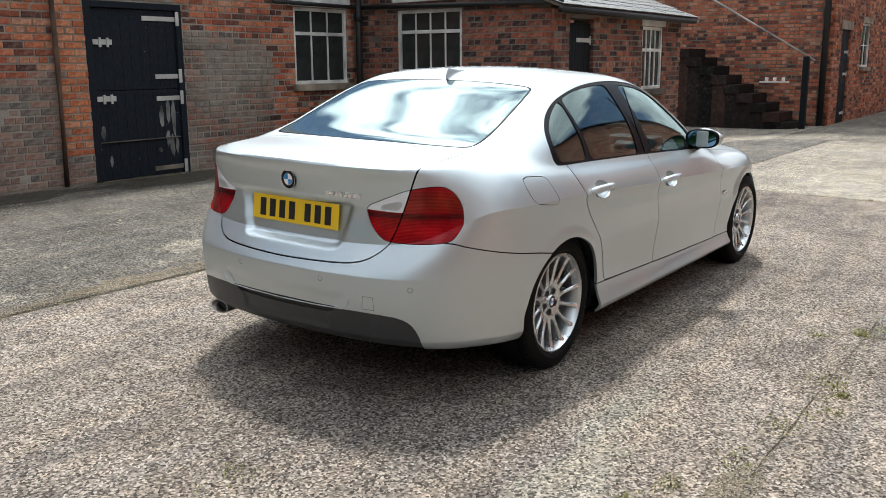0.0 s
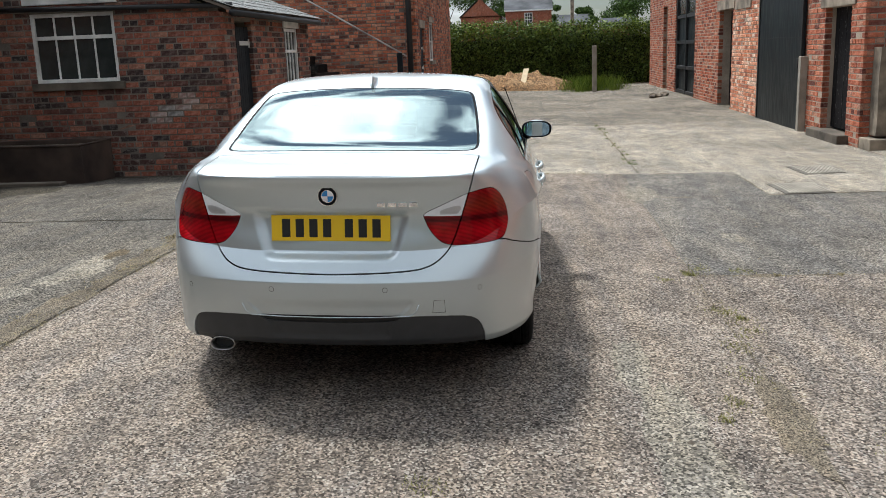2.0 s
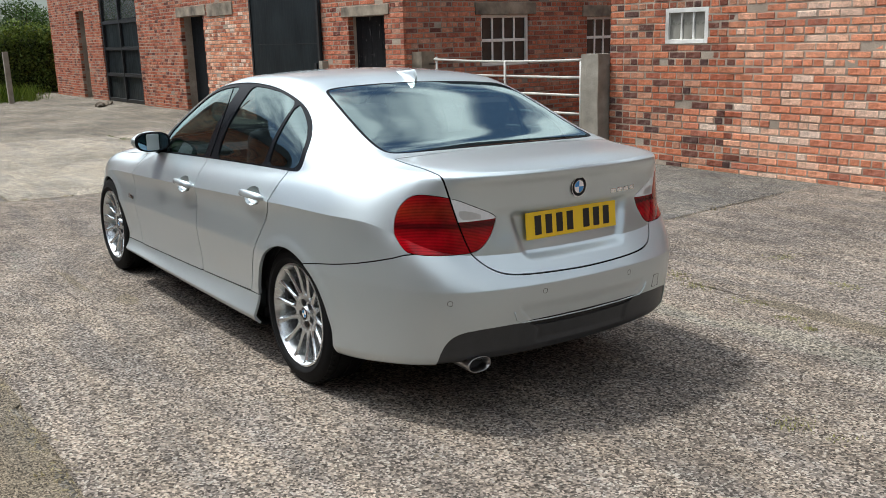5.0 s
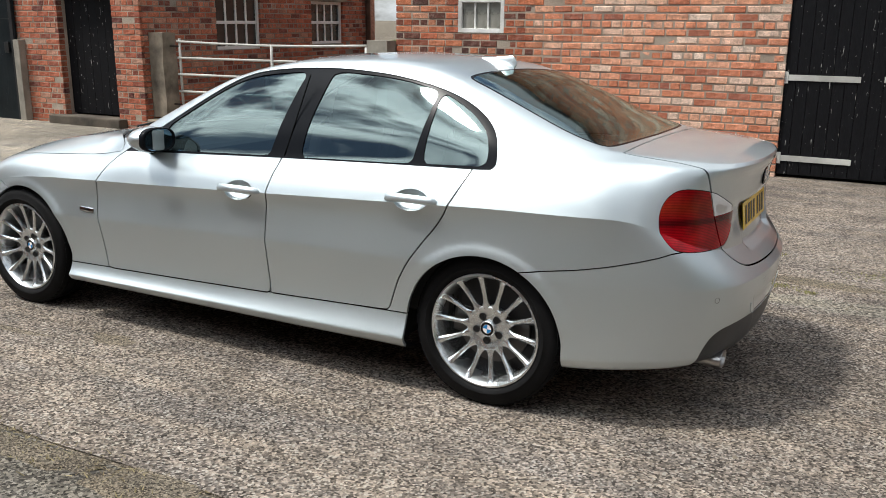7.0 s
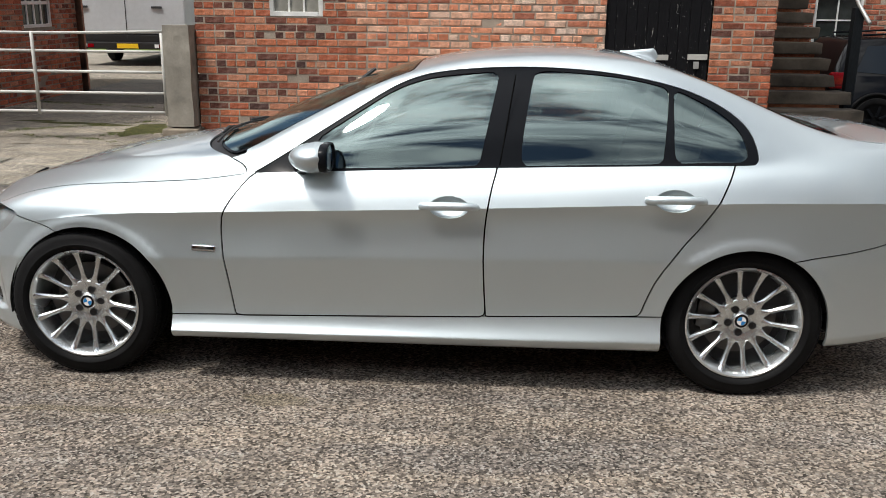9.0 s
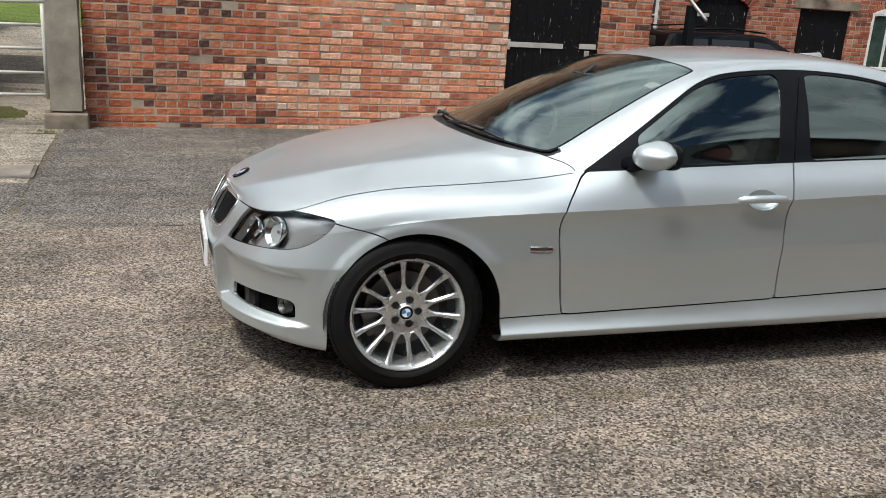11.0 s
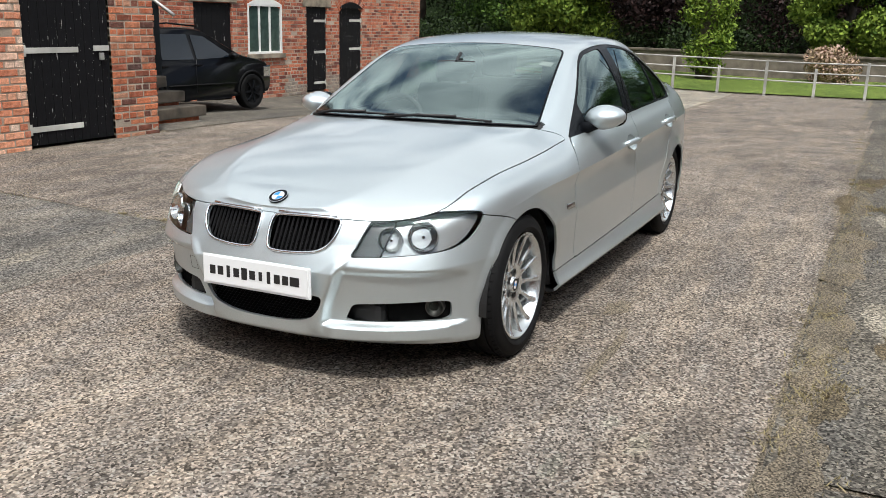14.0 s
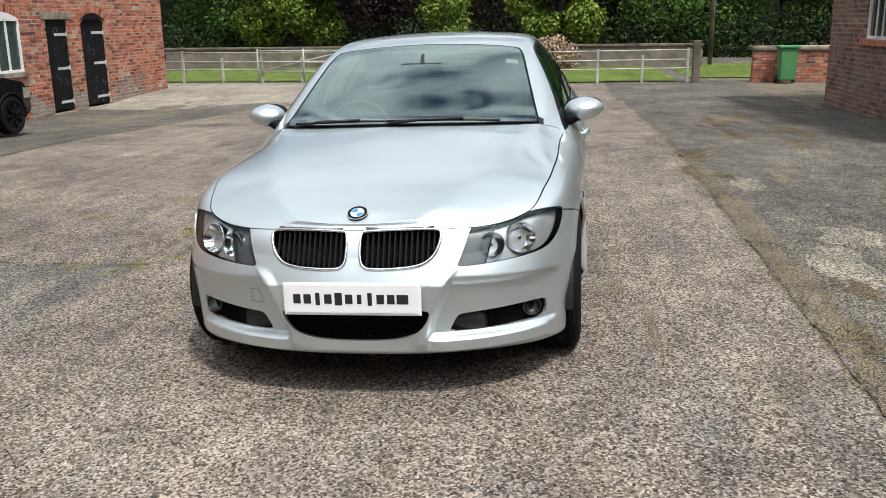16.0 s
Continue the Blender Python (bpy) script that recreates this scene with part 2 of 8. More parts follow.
M = {
    "brick_old": brick_paint("old brick", OLD, 0.5),
    "brick_sooty": brick_paint("sooty brick", SOOTY, 0.7),
    "brick_grimy": brick_paint("grimy smeared brick", SOOTY, 0.4, (0.09, 0.078, 0.064), 1.3, (0.4, 0.355, 0.3), 0.95),
    "brick_black": brick_paint("blackened brick", ((0.0, (0.01, 0.01, 0.01)), (0.7, (0.026, 0.02, 0.018)), (1.0, (0.06, 0.035, 0.028))), 0.6, (0.012, 0.012, 0.012), 0.1),
    "brick_limed": brick_paint("flaked white-limed brick", SOOTY, 0.2, (0.2, 0.19, 0.17), 1.6, (0.6, 0.58, 0.54), 0.9),
    "brick_dull": brick_paint("dull brown-red brick", ((0.0, (0.07, 0.045, 0.04)), (0.3, (0.19, 0.08, 0.055)), (0.75, (0.28, 0.12, 0.08)), (1.0, (0.27, 0.17, 0.13))), 0.5, (0.06, 0.05, 0.042), 0.8, (0.4, 0.35, 0.3), 0.35),
    "brick_orange": brick_paint("orange brick", ORANGE, 0.12),
    "brick_fresh": brick_paint("pale orange brick", FRESH, 0.18),
    "brick_house": brick_paint("distant red brick", ((0.0, (0.26, 0.09, 0.055)), (1.0, (0.36, 0.14, 0.085))), 0.1),
    "brick_red": brick_paint("red brick", RED, 0.3),
    "mortar": mortar_paint("lime mortar", (0.54, 0.45, 0.36), 0.5),
    "mortar_dark": mortar_paint("dirty mortar", (0.27, 0.23, 0.19), 0.4),
    "mortar_mid": mortar_paint("weathered pale mortar", (0.42, 0.37, 0.31), 0.4),
    "mortar_pale": mortar_paint("pale mortar", (0.53, 0.43, 0.34), 0.55),
    "aggregate": ground_paint("worn aggregate concrete", (0.128, 0.11, 0.096), (0.262, 0.224, 0.19), (0.5, 0.46, 0.4), 0.55, 108, 1.0, 0.3),
    "aggregate_grey": ground_paint("grey aggregate concrete", (0.1, 0.095, 0.088), (0.2, 0.185, 0.165), (0.42, 0.4, 0.36), 0.6, 112, 0.8),
    "concrete": ground_paint("smooth worn concrete", (0.2, 0.18, 0.15), (0.37, 0.335, 0.28), (0.44, 0.41, 0.35), 0.4, 110, 0.35, 0.25),
    "concrete_dark": ground_paint("dark worn concrete", (0.075, 0.07, 0.062), (0.168, 0.153, 0.132), (0.32, 0.3, 0.26), 0.6, 100, 0.6),
    "concrete_far": ground_paint("stained grey concrete", (0.12, 0.108, 0.09), (0.27, 0.245, 0.205), (0.36, 0.33, 0.28), 0.7, 100, 0.4),
    "soil": ground_paint("dirt", (0.12, 0.102, 0.08), (0.22, 0.188, 0.145), (0.34, 0.3, 0.23), 0.4, 170, 0.9),
    "stone": plain("weathered stone", (0.3, 0.25, 0.19), 0.9, grain=30, amount=0.4, bump=0.5),
    "stone_dark": plain("dirty stone", (0.12, 0.098, 0.074), 0.9, grain=30, amount=0.35, bump=0.6),
    "post_concrete": plain("grey cast concrete", (0.33, 0.3, 0.25), 0.92, grain=40, amount=0.2, bump=0.6),
    "white_wood": plain("flaking white paint", (0.8, 0.79, 0.75), 0.6, grain=25, amount=0.25, bump=0.3),
    "white_clean": plain("white paint", (0.8, 0.8, 0.78), 0.5, grain=20, amount=0.05),
    "black_iron": plain("black painted iron", (0.012, 0.012, 0.013), 0.55, grain=40, amount=0.3),
    "galvanised": plain("galvanised steel tube", (0.55, 0.55, 0.53), 0.5, 0.6, grain=30, amount=0.2),
    "rail_tube": plain("dull grey painted tube", (0.42, 0.41, 0.38), 0.6, grain=30, amount=0.25),
    "white_tube": plain("white painted tube", (0.55, 0.54, 0.5), 0.5, grain=30, amount=0.15),
    "slate": plain("grey slate", (0.24, 0.25, 0.245), 0.6, grain=20, amount=0.3, bump=0.3),
    "slate_far": plain("dull grey slate", (0.11, 0.115, 0.125), 0.9, grain=6, amount=0.3, Specular_IOR_Level=0.15),
    "timber": plain("weathered timber", (0.14, 0.115, 0.09), 0.85, grain=18, amount=0.35, bump=0.4),
    "grate_grey": plain("dusty grey grating", (0.14, 0.125, 0.105), 0.9, grain=60, amount=0.3, bump=0.4),
    "bare_wood": plain("bare grey wood with paint crumbs", (0.2, 0.2, 0.19), 0.85, grain=40, amount=0.5, bump=0.4),
    "plank": plain("sawn plank", (0.5, 0.4, 0.25), 0.8, grain=18, amount=0.2),
    "rust": plain("rusty sheet iron", (0.075, 0.05, 0.038), 0.8, 0.2, grain=14, amount=0.45, bump=0.4),
    "rust_pipe": plain("rusty pipe", (0.13, 0.075, 0.05), 0.85, grain=30, amount=0.4),
    # near-black without sheen: the shade of unlit depths put into colour
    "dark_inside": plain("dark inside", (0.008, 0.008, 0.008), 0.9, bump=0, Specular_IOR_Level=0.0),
    "sand": ground_paint("orange sand and rubble", (0.19, 0.105, 0.05), (0.31, 0.2, 0.105), (0.36, 0.26, 0.15), 0.4, 30, 1.0),
    "lawn": ground_paint("mown grass", (0.075, 0.115, 0.022), (0.15, 0.205, 0.045), (0.2, 0.26, 0.07), 0.1, 45, 0.9),
}


def leaf_paint(name, dark, light):
    p = Paint(name, rough=0.55)
    p.b.inputs["Subsurface Weight"].default_value = 0.0
    p.b.inputs["Transmission Weight"].default_value = 0.0
    return p.dull().color(p.ramp(p.varied(), (0.0, dark), (1.0, light))).m


M["leaf"] = leaf_paint("green leaves", (0.015, 0.034, 0.008), (0.085, 0.15, 0.026))
M["leaf_hedge"] = leaf_paint("hedge leaves", (0.03, 0.06, 0.014), (0.14, 0.21, 0.045))
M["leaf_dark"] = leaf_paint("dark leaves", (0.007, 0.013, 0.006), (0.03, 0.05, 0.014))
M["leaf_copper"] = leaf_paint("copper leaves", (0.008, 0.006, 0.006), (0.036, 0.02, 0.018))
M["leaf_bright"] = leaf_paint("bright leaves", (0.04, 0.08, 0.01), (0.22, 0.3, 0.045))
M["leaf_pink"] = leaf_paint("pinkish blossom and leaves", (0.2, 0.15, 0.07), (0.5, 0.35, 0.28))
M["straw"] = leaf_paint("dry grass", (0.13, 0.105, 0.05), (0.31, 0.26, 0.14))
M["weed"] = leaf_paint("weeds", (0.06, 0.085, 0.02), (0.17, 0.2, 0.06))
M["low_weed"] = leaf_paint("yellow-green weeds", (0.1, 0.1, 0.03), (0.26, 0.25, 0.09))
M["moss"] = leaf_paint("dry moss", (0.06, 0.045, 0.025), (0.17, 0.13, 0.07))
M["bark"] = plain("bark", (0.07, 0.055, 0.042), 0.9, grain=20, amount=0.35, bump=0.6)


def black_door_paint(name, base, chips):
    """Black paint that has flaked off along the grain."""
    p = Paint(name, rough=0.6)
    p.b.inputs["Specular IOR Level"].default_value = 0.1
    streak = p.noise(5.5, 6, 0.62, p.scaled(5.5, 5.5, 0.9))
    fine = p.noise(26, 4, 0.6, p.scaled(3.0, 3.0, 0.6))
    c = p.mix(base, tuple(v * 1.8 for v in base), p.grey(fine, 0.4, 0.7))
    dots = p.noise(30, 3, 0.5, p.scaled(1.3, 1.3, 0.75))
    c = p.mix(c, (0.5, 0.49, 0.46), p.grey(dots, chips + 0.045, chips + 0.065, 0.0, 0.85))
    c = p.mix(c, (0.5, 0.49, 0.46), p.grey(streak, chips, chips + 0.035, 0.0, 0.8))
    return p.color(c).rough(fine, 0.5, 0.75).bump(fine, 0.25, 0.004).m


def sheet_door_paint():
    """Black painted sheet with scuffs and runs."""
    p = Paint("scuffed black sheet", rough=0.4)
    p.b.inputs["Specular IOR Level"].default_value = 0.16
    big, runs, fine = p.noise(1.2, 6, 0.6), p.noise(6, 5, 0.65, p.scaled(3.0, 3.0, 0.3)), p.noise(45, 4, 0.7)
    c = p.ramp(big, (0.35, (0.006, 0.009, 0.011)), (0.7, (0.017, 0.023, 0.026)))
    c = p.mix(c, (0.07, 0.08, 0.085), p.grey(runs, 0.58, 0.75, 0.0, 0.45))
    c = p.mix(c, (0.3, 0.3, 0.28), p.grey(fine, 0.72, 0.76, 0.0, 0.6))
    return p.color(c).rough(runs, 0.28, 0.6).bump(big, 0.15, 0.02).m


M["sheet_door"] = sheet_door_paint()
M["black_door"] = black_door_paint("flaking black paint", (0.007, 0.007, 0.008), 0.655)
M["black_door_sound"] = black_door_paint("worn black paint", (0.009, 0.011, 0.013), 0.76)
M["navy_door"] = black_door_paint("faded blue-black paint", (0.012, 0.015, 0.02), 0.72)


def pane_paint(name, tint, rough=0.06):
    p = Paint(name, tint, rough)
    p.b.inputs["Specular IOR Level"].default_value = 0.6
    n = p.noise(6, 4)
    return p.color(p.ramp(n, (0.3, tuple(c * 0.5 for c in tint)), (0.7, tint))).rough(n, rough, rough + 0.2).m


M["pane"] = pane_paint("dusty window pane", (0.035, 0.042, 0.04))
M["pane_green"] = pane_paint("greenish window pane", (0.05, 0.085, 0.075))
M["pane_bright"] = pane_paint("pale window pane", (0.3, 0.29, 0.25), 0.2)


# ---- building blocks ----
def mesh_object(name, verts, faces, material=None, parent=None, label="", smooth=False):
    data = bpy.data.meshes.new(name)
    data.from_pydata([tuple(v) for v in verts], [], [tuple(f) for f in faces])
    if material:
        data.materials.append(material)
    if smooth:
        data.polygons.foreach_set("use_smooth", [True] * len(data.polygons))
    ob = new(name, data)
    ob.parent = parent
    if label:
        tagged(ob, label)
    return ob


def part(name, bm, material, parent=None, label="", smooth=False):
    data = bpy.data.meshes.new(name)
    bm.to_mesh(data)
    bm.free()
    data.materials.append(material)
    if smooth:
        data.polygons.foreach_set("use_smooth", [True] * len(data.polygons))
    ob = new(name, data)
    ob.parent = parent
    if label:
        tagged(ob, label)
    return ob


def empty(name, m=None, label="", category="", group="", kind=""):
    ob = new(name)
    ob.matrix_world = m or Matrix.Identity(4)
    return tagged(ob, label, category, group, kind)


def box(bm, lo, hi, bevel=0.0, m=None):
    """Adds a box between two corners, its edges rounded by bevel."""
    lo, hi = Vector(lo), Vector(hi)
    made = bmesh.ops.create_cube(bm, size=1.0)["verts"]
    size, mid = hi - lo, (hi + lo) / 2
    for v in made:
        v.co = Vector((v.co.x * size.x + mid.x, v.co.y * size.y + mid.y, v.co.z * size.z + mid.z))
    if bevel:
        edges = {e for v in made for e in v.link_edges}
        got = bmesh.ops.bevel(bm, geom=list(edges), offset=bevel, segments=2, profile=0.6, affect="EDGES")
        made = list({v for f in got["faces"] for v in f.verts} | {v for v in made if v.is_valid})
    if m is not None:
        bmesh.ops.transform(bm, matrix=m, verts=made)
    return made


def boxed(name, lo, hi, material, parent=None, label="", bevel=0.006, m=None):
    bm = bmesh.new()
    box(bm, lo, hi, bevel, m)
    return part(name, bm, material, parent, label)


def tube(bm, points, radius, sides=10, closed=False, taper=None):
    """Adds a round tube along points."""
    pts = [Vector(p) for p in points]
    rings = []
    for i, p in enumerate(pts):
        a, b = pts[i - 1] if i or closed else p, pts[(i + 1) % len(pts)] if i + 1 < len(pts) or closed else p
        q = (b - a).to_track_quat("Z", "Y")
        r = radius if taper is None else radius * taper[i]
        rings.append([bm.verts.new(p + q @ Vector((math.cos(k * math.tau / sides) * r, math.sin(k * math.tau / sides) * r, 0))) for k in range(sides)])
    n = len(rings)
    for i in range(n if closed else n - 1):
        for k in range(sides):
            bm.faces.new((rings[i][k], rings[i][(k + 1) % sides], rings[(i + 1) % n][(k + 1) % sides], rings[(i + 1) % n][k]))
    if not closed:
        bm.faces.new(rings[0][::-1])
        bm.faces.new(rings[-1])


def piped(name, points, radius, material, parent=None, label="", sides=10, closed=False):
    bm = bmesh.new()
    tube(bm, points, radius, sides, closed)
    return part(name, bm, material, parent, label, True)


def smooth01(t):
    t = min(1.0, max(0.0, t))
    return t * t * (3 - 2 * t)


def land(x, y):
    """The height of the yard."""
    z = 0.0227 * max(-2.4, min(2.4, y))
    z += 0.03 * smooth01((-y - 2.4) / 3.5) - 0.005 * smooth01((y - 2.4) / 4)
    z -= 0.12 * smooth01((x - 4.0) / 2.5) * smooth01((y - 1.0) / 2.0)
    z -= 0.25 * smooth01((-x - 4.0) / 9.0)
    z -= 0.15 * smooth01((-y - 6.0) / 2.5) * smooth01((-x - 3.0) / 2.0) * (1 - smooth01((-x - 14.0) / 4.0))
    z -= 0.1 * smooth01((-x - 13.0) / 8.0) * smooth01((y + 8.0) / 10.0)
    return z


# ---- brick walls ----
PITCH, LONG, SHORT, JOINT = 0.081, 0.236, 0.116, 0.0162
BRICK_SHAPES = {}


def brick_mesh(length, depth, material):
    """One brick, its front face at y = 0 looking to -y; alike ones share a mesh."""
    key = (round(length, 2), round(depth, 2), material.name)
    if key not in BRICK_SHAPES:
        data = bpy.data.meshes.new("brick")
        v, f = brick_solid(0, 0, key[0], PITCH - JOINT, 0, key[1], 0.004)
        data.from_pydata(v, [], f)
        data.materials.append(material)
        BRICK_SHAPES[key] = data
    return BRICK_SHAPES[key]


def brick_solid(u, z, length, height, proud, depth, chamfer):
    c = chamfer
    front = [(u + c, -proud - 0.0, z + c), (u + length - c, -proud, z + c), (u + length - c, -proud, z + height - c), (u + c, -proud, z + height - c)]
    rim = [(u, -proud + c, z), (u + length, -proud + c, z), (u + length, -proud + c, z + height), (u, -proud + c, z + height)]
    rear = [(p[0], depth, p[2]) for p in rim]
    faces = [(0, 1, 2, 3)]
    for i in range(4):
        j = (i + 1) % 4
        faces += [(4 + i, 4 + j, j, i), (8 + i, 8 + j, 4 + j, 4 + i)]
    return front + rim + rear, faces


def brick_wall(name, start, heading, length, z0, z1, openings, brick, mortar, loose=None, thick=0.33, seed=1, label="", zones=(), ends=(0.02, 0.02), head=None):
    """A wall with real bricks on its face. start: its foot; heading: degrees of its run; it looks to the right of that.
    openings: (u0, u1, z0, z1). loose: the stretch (u0, u1, z0, z1) whose bricks are objects of their own.
    zones: stretches (u0, u1, z0, z1, material) laid in another brick, with a ragged edge where a sixth value stands.
    head: the height of a sloping top, given along the run."""
    rng = random.Random(seed)
    m = Matrix.Translation((*start, 0)) @ pose(0, 0, 0, 0, 0, heading)
    us = sorted({0.0, length, *(o for op in openings for o in op[:2]), *(np.linspace(0, length, 60).tolist() if head else ())})
    zs = sorted({z0, z1, *(min(z1, max(z0, o)) for op in openings for o in op[2:4])})
    bm = bmesh.new()
    for a, b in zip(us, us[1:]):
        run = None
        cells = [not any(o[0] <= (a + b) / 2 <= o[1] and o[2] <= (c + d) / 2 <= o[3] for o in openings) for c, d in zip(zs, zs[1:])]
        for i, solid in enumerate(cells + [False]):
            if solid and run is None:
                run = zs[i]
            if not solid and run is not None:
                top = min(zs[i], head(a), head(b)) if head else zs[i]
                box(bm, (a + ends[0] * (a == 0), 0.005, run), (b - ends[1] * (b == length), thick, top))
                run = None
    wall = tagged(part(name, bm, mortar), label or "old brick wall of a farm building", "wall", kind="structure")
    wall.matrix_world = m
    heaps = {}
    count = 0
    row = 0
    z = z0 + 0.002
    while z < z1 - 0.03:
        high = min(PITCH - JOINT, z1 - z)
        header = row % 4 == 3
        step = (SHORT if header else LONG)
        u = -step * (0.5 if row % 2 else 0.0) - (0.06 if header else 0)
        mid = z + high / 2
        holes = [o for o in openings if o[2] - 0.02 < mid < o[3] + 0.01]
        while u < length:
            size = step - JOINT + rng.uniform(-0.006, 0.006)
            spans = [p for p in ((max(0.0, u), min(length, u + size)),) if p[1] - p[0] > 0.02 and not (head and z + high > head(p[1]))]
            for o in holes:
                spans = [s for p in spans for s in ((p[0], min(p[1], o[0] + 0.004)), (max(p[0], o[1] - 0.004), p[1])) if s[1] - s[0] > 0.02]
            for a, b in spans:
                deep = 0.1 if any(abs(b - o[0]) < 0.012 or abs(a - o[1]) < 0.012 for o in holes) or a < 0.01 or b > length - 0.01 else 0.02
                proud = rng.uniform(-0.003, 0.004) + (rng.random() < 0.06) * rng.uniform(-0.008, 0.003)
                ru, rz = (a + b) / 2 + 0.3 * noise.noise((a * 1.3, z * 1.3, seed)), z + 0.45 * noise.noise((a * 1.1, z * 0.9, seed + 9))
                kind = next((zn[4] for zn in zones if zn[0] <= (ru if len(zn) > 5 else (a + b) / 2) <= zn[1] and zn[2] <= (rz if len(zn) > 5 else z) <= zn[3]), brick)
                if loose and count < 300 and loose[0] <= a and b <= loose[1] and loose[2] <= z <= loose[3]:
                    ob = new("brick", brick_mesh(b - a, deep, kind))
                    ob.parent = wall
                    ob.matrix_basis = Matrix.Translation((a, -proud, z)) @ pose(0, 0, 0, 0, rng.uniform(-0.4, 0.4), rng.uniform(-0.5, 0.5))
                    count += 1
                else:
                    v, f = brick_solid(a, z + rng.uniform(-0.0015, 0.0015), b - a, high, proud, deep, rng.uniform(0.003, 0.008))
                    v = [(p[0] + rng.uniform(-0.0028, 0.0028), p[1] + rng.uniform(-0.002, 0.002), p[2] + rng.uniform(-0.0028, 0.0028)) for p in v[:4]] + v[4:]
                    verts, faces = heaps.setdefault(kind.name, (kind, [], []))[1:]
                    n = len(verts)
                    verts += v
                    faces += [tuple(i + n for i in q) for q in f]
            u += step
        z += PITCH
        row += 1
    for kind, verts, faces in heaps.values():
        tagged(mesh_object("brickwork", verts, faces, kind, wall), "weathered bricks laid in courses", kind="stuff")
    return wall


def arch_ring(name, centre_u, radius, z, wall, brick, spread=80, n=13, depth=0.23):
    """A ring of upright bricks over an opening."""
    for i in range(n):
        a = radians(-spread / 2 + spread * i / (n - 1))
        ob = new("arch_brick", brick_mesh(0.075, 0.1, brick))
        ob.parent = wall
        ob.scale = (0.95, 1, depth / (PITCH - JOINT))
        ob.matrix_basis = Matrix.Translation((centre_u + math.sin(a) * radius, -0.006, z + math.cos(a) * radius)) @ Matrix.Rotation(a, 4, "Y") @ Matrix.Translation((-0.037, 0, 0)) @ Matrix.Diagonal((0.95, 1, depth / (PITCH - JOINT), 1))


# south side: lock-up with the small window and the black door
wall_south_old = brick_wall("wall_south_old", (3.1, -5.92), 180, 1.75, -0.06, 3.4, [(0.87, 1.48, 1.40, 1.8)], M["brick_old"], M["mortar"], (0.0, 1.75, -0.06, 1.55), seed=2, label="old dark red brick wall with pale mortar", ends=(0.02, 0), zones=((1.2, 1.56, 0.28, 0.66, M["brick_fresh"]),))
wall_south = brick_wall("wall_south", (1.35, -5.92), 180, 4.07, -0.06, 3.4, [(2.9, 4.07, -0.06, 2.15)], M["brick_fresh"], M["mortar_pale"], (0.3, 2.9, -0.06, 1.1), seed=3, label="pale orange brick wall", ends=(0, 0), zones=((-0.6, 0.2, -1.0, 4.5, M["brick_old"], 1),))
wall_south_pier = brick_wall("wall_south_pier", (-2.72, -5.92), 180, 0.7, -0.06, 3.4, [], M["brick_old"], M["mortar"], seed=4, label="dark red brick pier", ends=(0, 0.02))
brick_wall("wall_south_west_return", (-3.42, -5.96), 270, 9.0, -0.2, 3.4, [], M["brick_old"], M["mortar"], seed=5)
brick_wall("wall_south_east_return", (3.1, -16.0), 90, 10.04, -0.1, 3.4, [], M["brick_red"], M["mortar"], seed=6)
# south-east barn
wall_barn = brick_wall("wall_barn_north", (27.4, -5.42), 180, 20.4, -0.15, 6.0,
    [(1.5, 2.4, -0.15, 2.7), (4.1, 7.5, -0.15, 4.0), (10.75, 12.2, -0.15, 2.2), (14.9, 17.72, -0.15, 3.2), (18.7, 19.85, -0.15, 1.93)], M["brick_red"], M["mortar"], (17.75, 20.4, -0.1, 1.9), seed=7, label="red brick front wall of a barn", zones=((12.25, 14.85, -0.2, 2.15, M["brick_fresh"]),))
brick_wall("wall_barn_far", (29.4, -5.42), 180, 2.0, -0.3, 6.0, [], M["brick_red"], M["mortar"], seed=27, ends=(0.02, 0))
wall_barn_west = brick_wall("wall_barn_west", (7.0, -5.46), 270, 5.84, -0.15, 6.0, [(1.52, 2.6, 1.06, 1.9), (4.0, 5.0, 1.1, 1.85)], M["brick_red"], M["mortar_mid"], seed=8, label="shaded brick side wall of a barn")
# far side of the western yard
wall_stable = brick_wall("wall_stable_range", (-3.0, -10.34), 180, 15.4, -0.5, 5.2,
    [(2.3, 3.05, 0.95, 1.75), (3.7, 4.9, -0.4, 1.72), (6.0, 7.15, -0.4, 1.62), (7.65, 8.85, 0.56, 1.62), (9.8, 10.65, -0.4, 1.6), (11.2, 12.25, -0.4, 1.62)], M["brick_red"], M["mortar"], seed=9, label="red brick stable range with doors and a white window", zones=((8.9, 13.6, -0.6, -0.05, M["brick_grimy"], 1), (12.4, 14.3, -0.6, 0.15, M["brick_dull"], 1)))
brick_wall("wall_stable_end", (-18.4, -10.38), 270, 7.0, -0.5, 5.2, [], M["brick_red"], M["mortar"], seed=10)
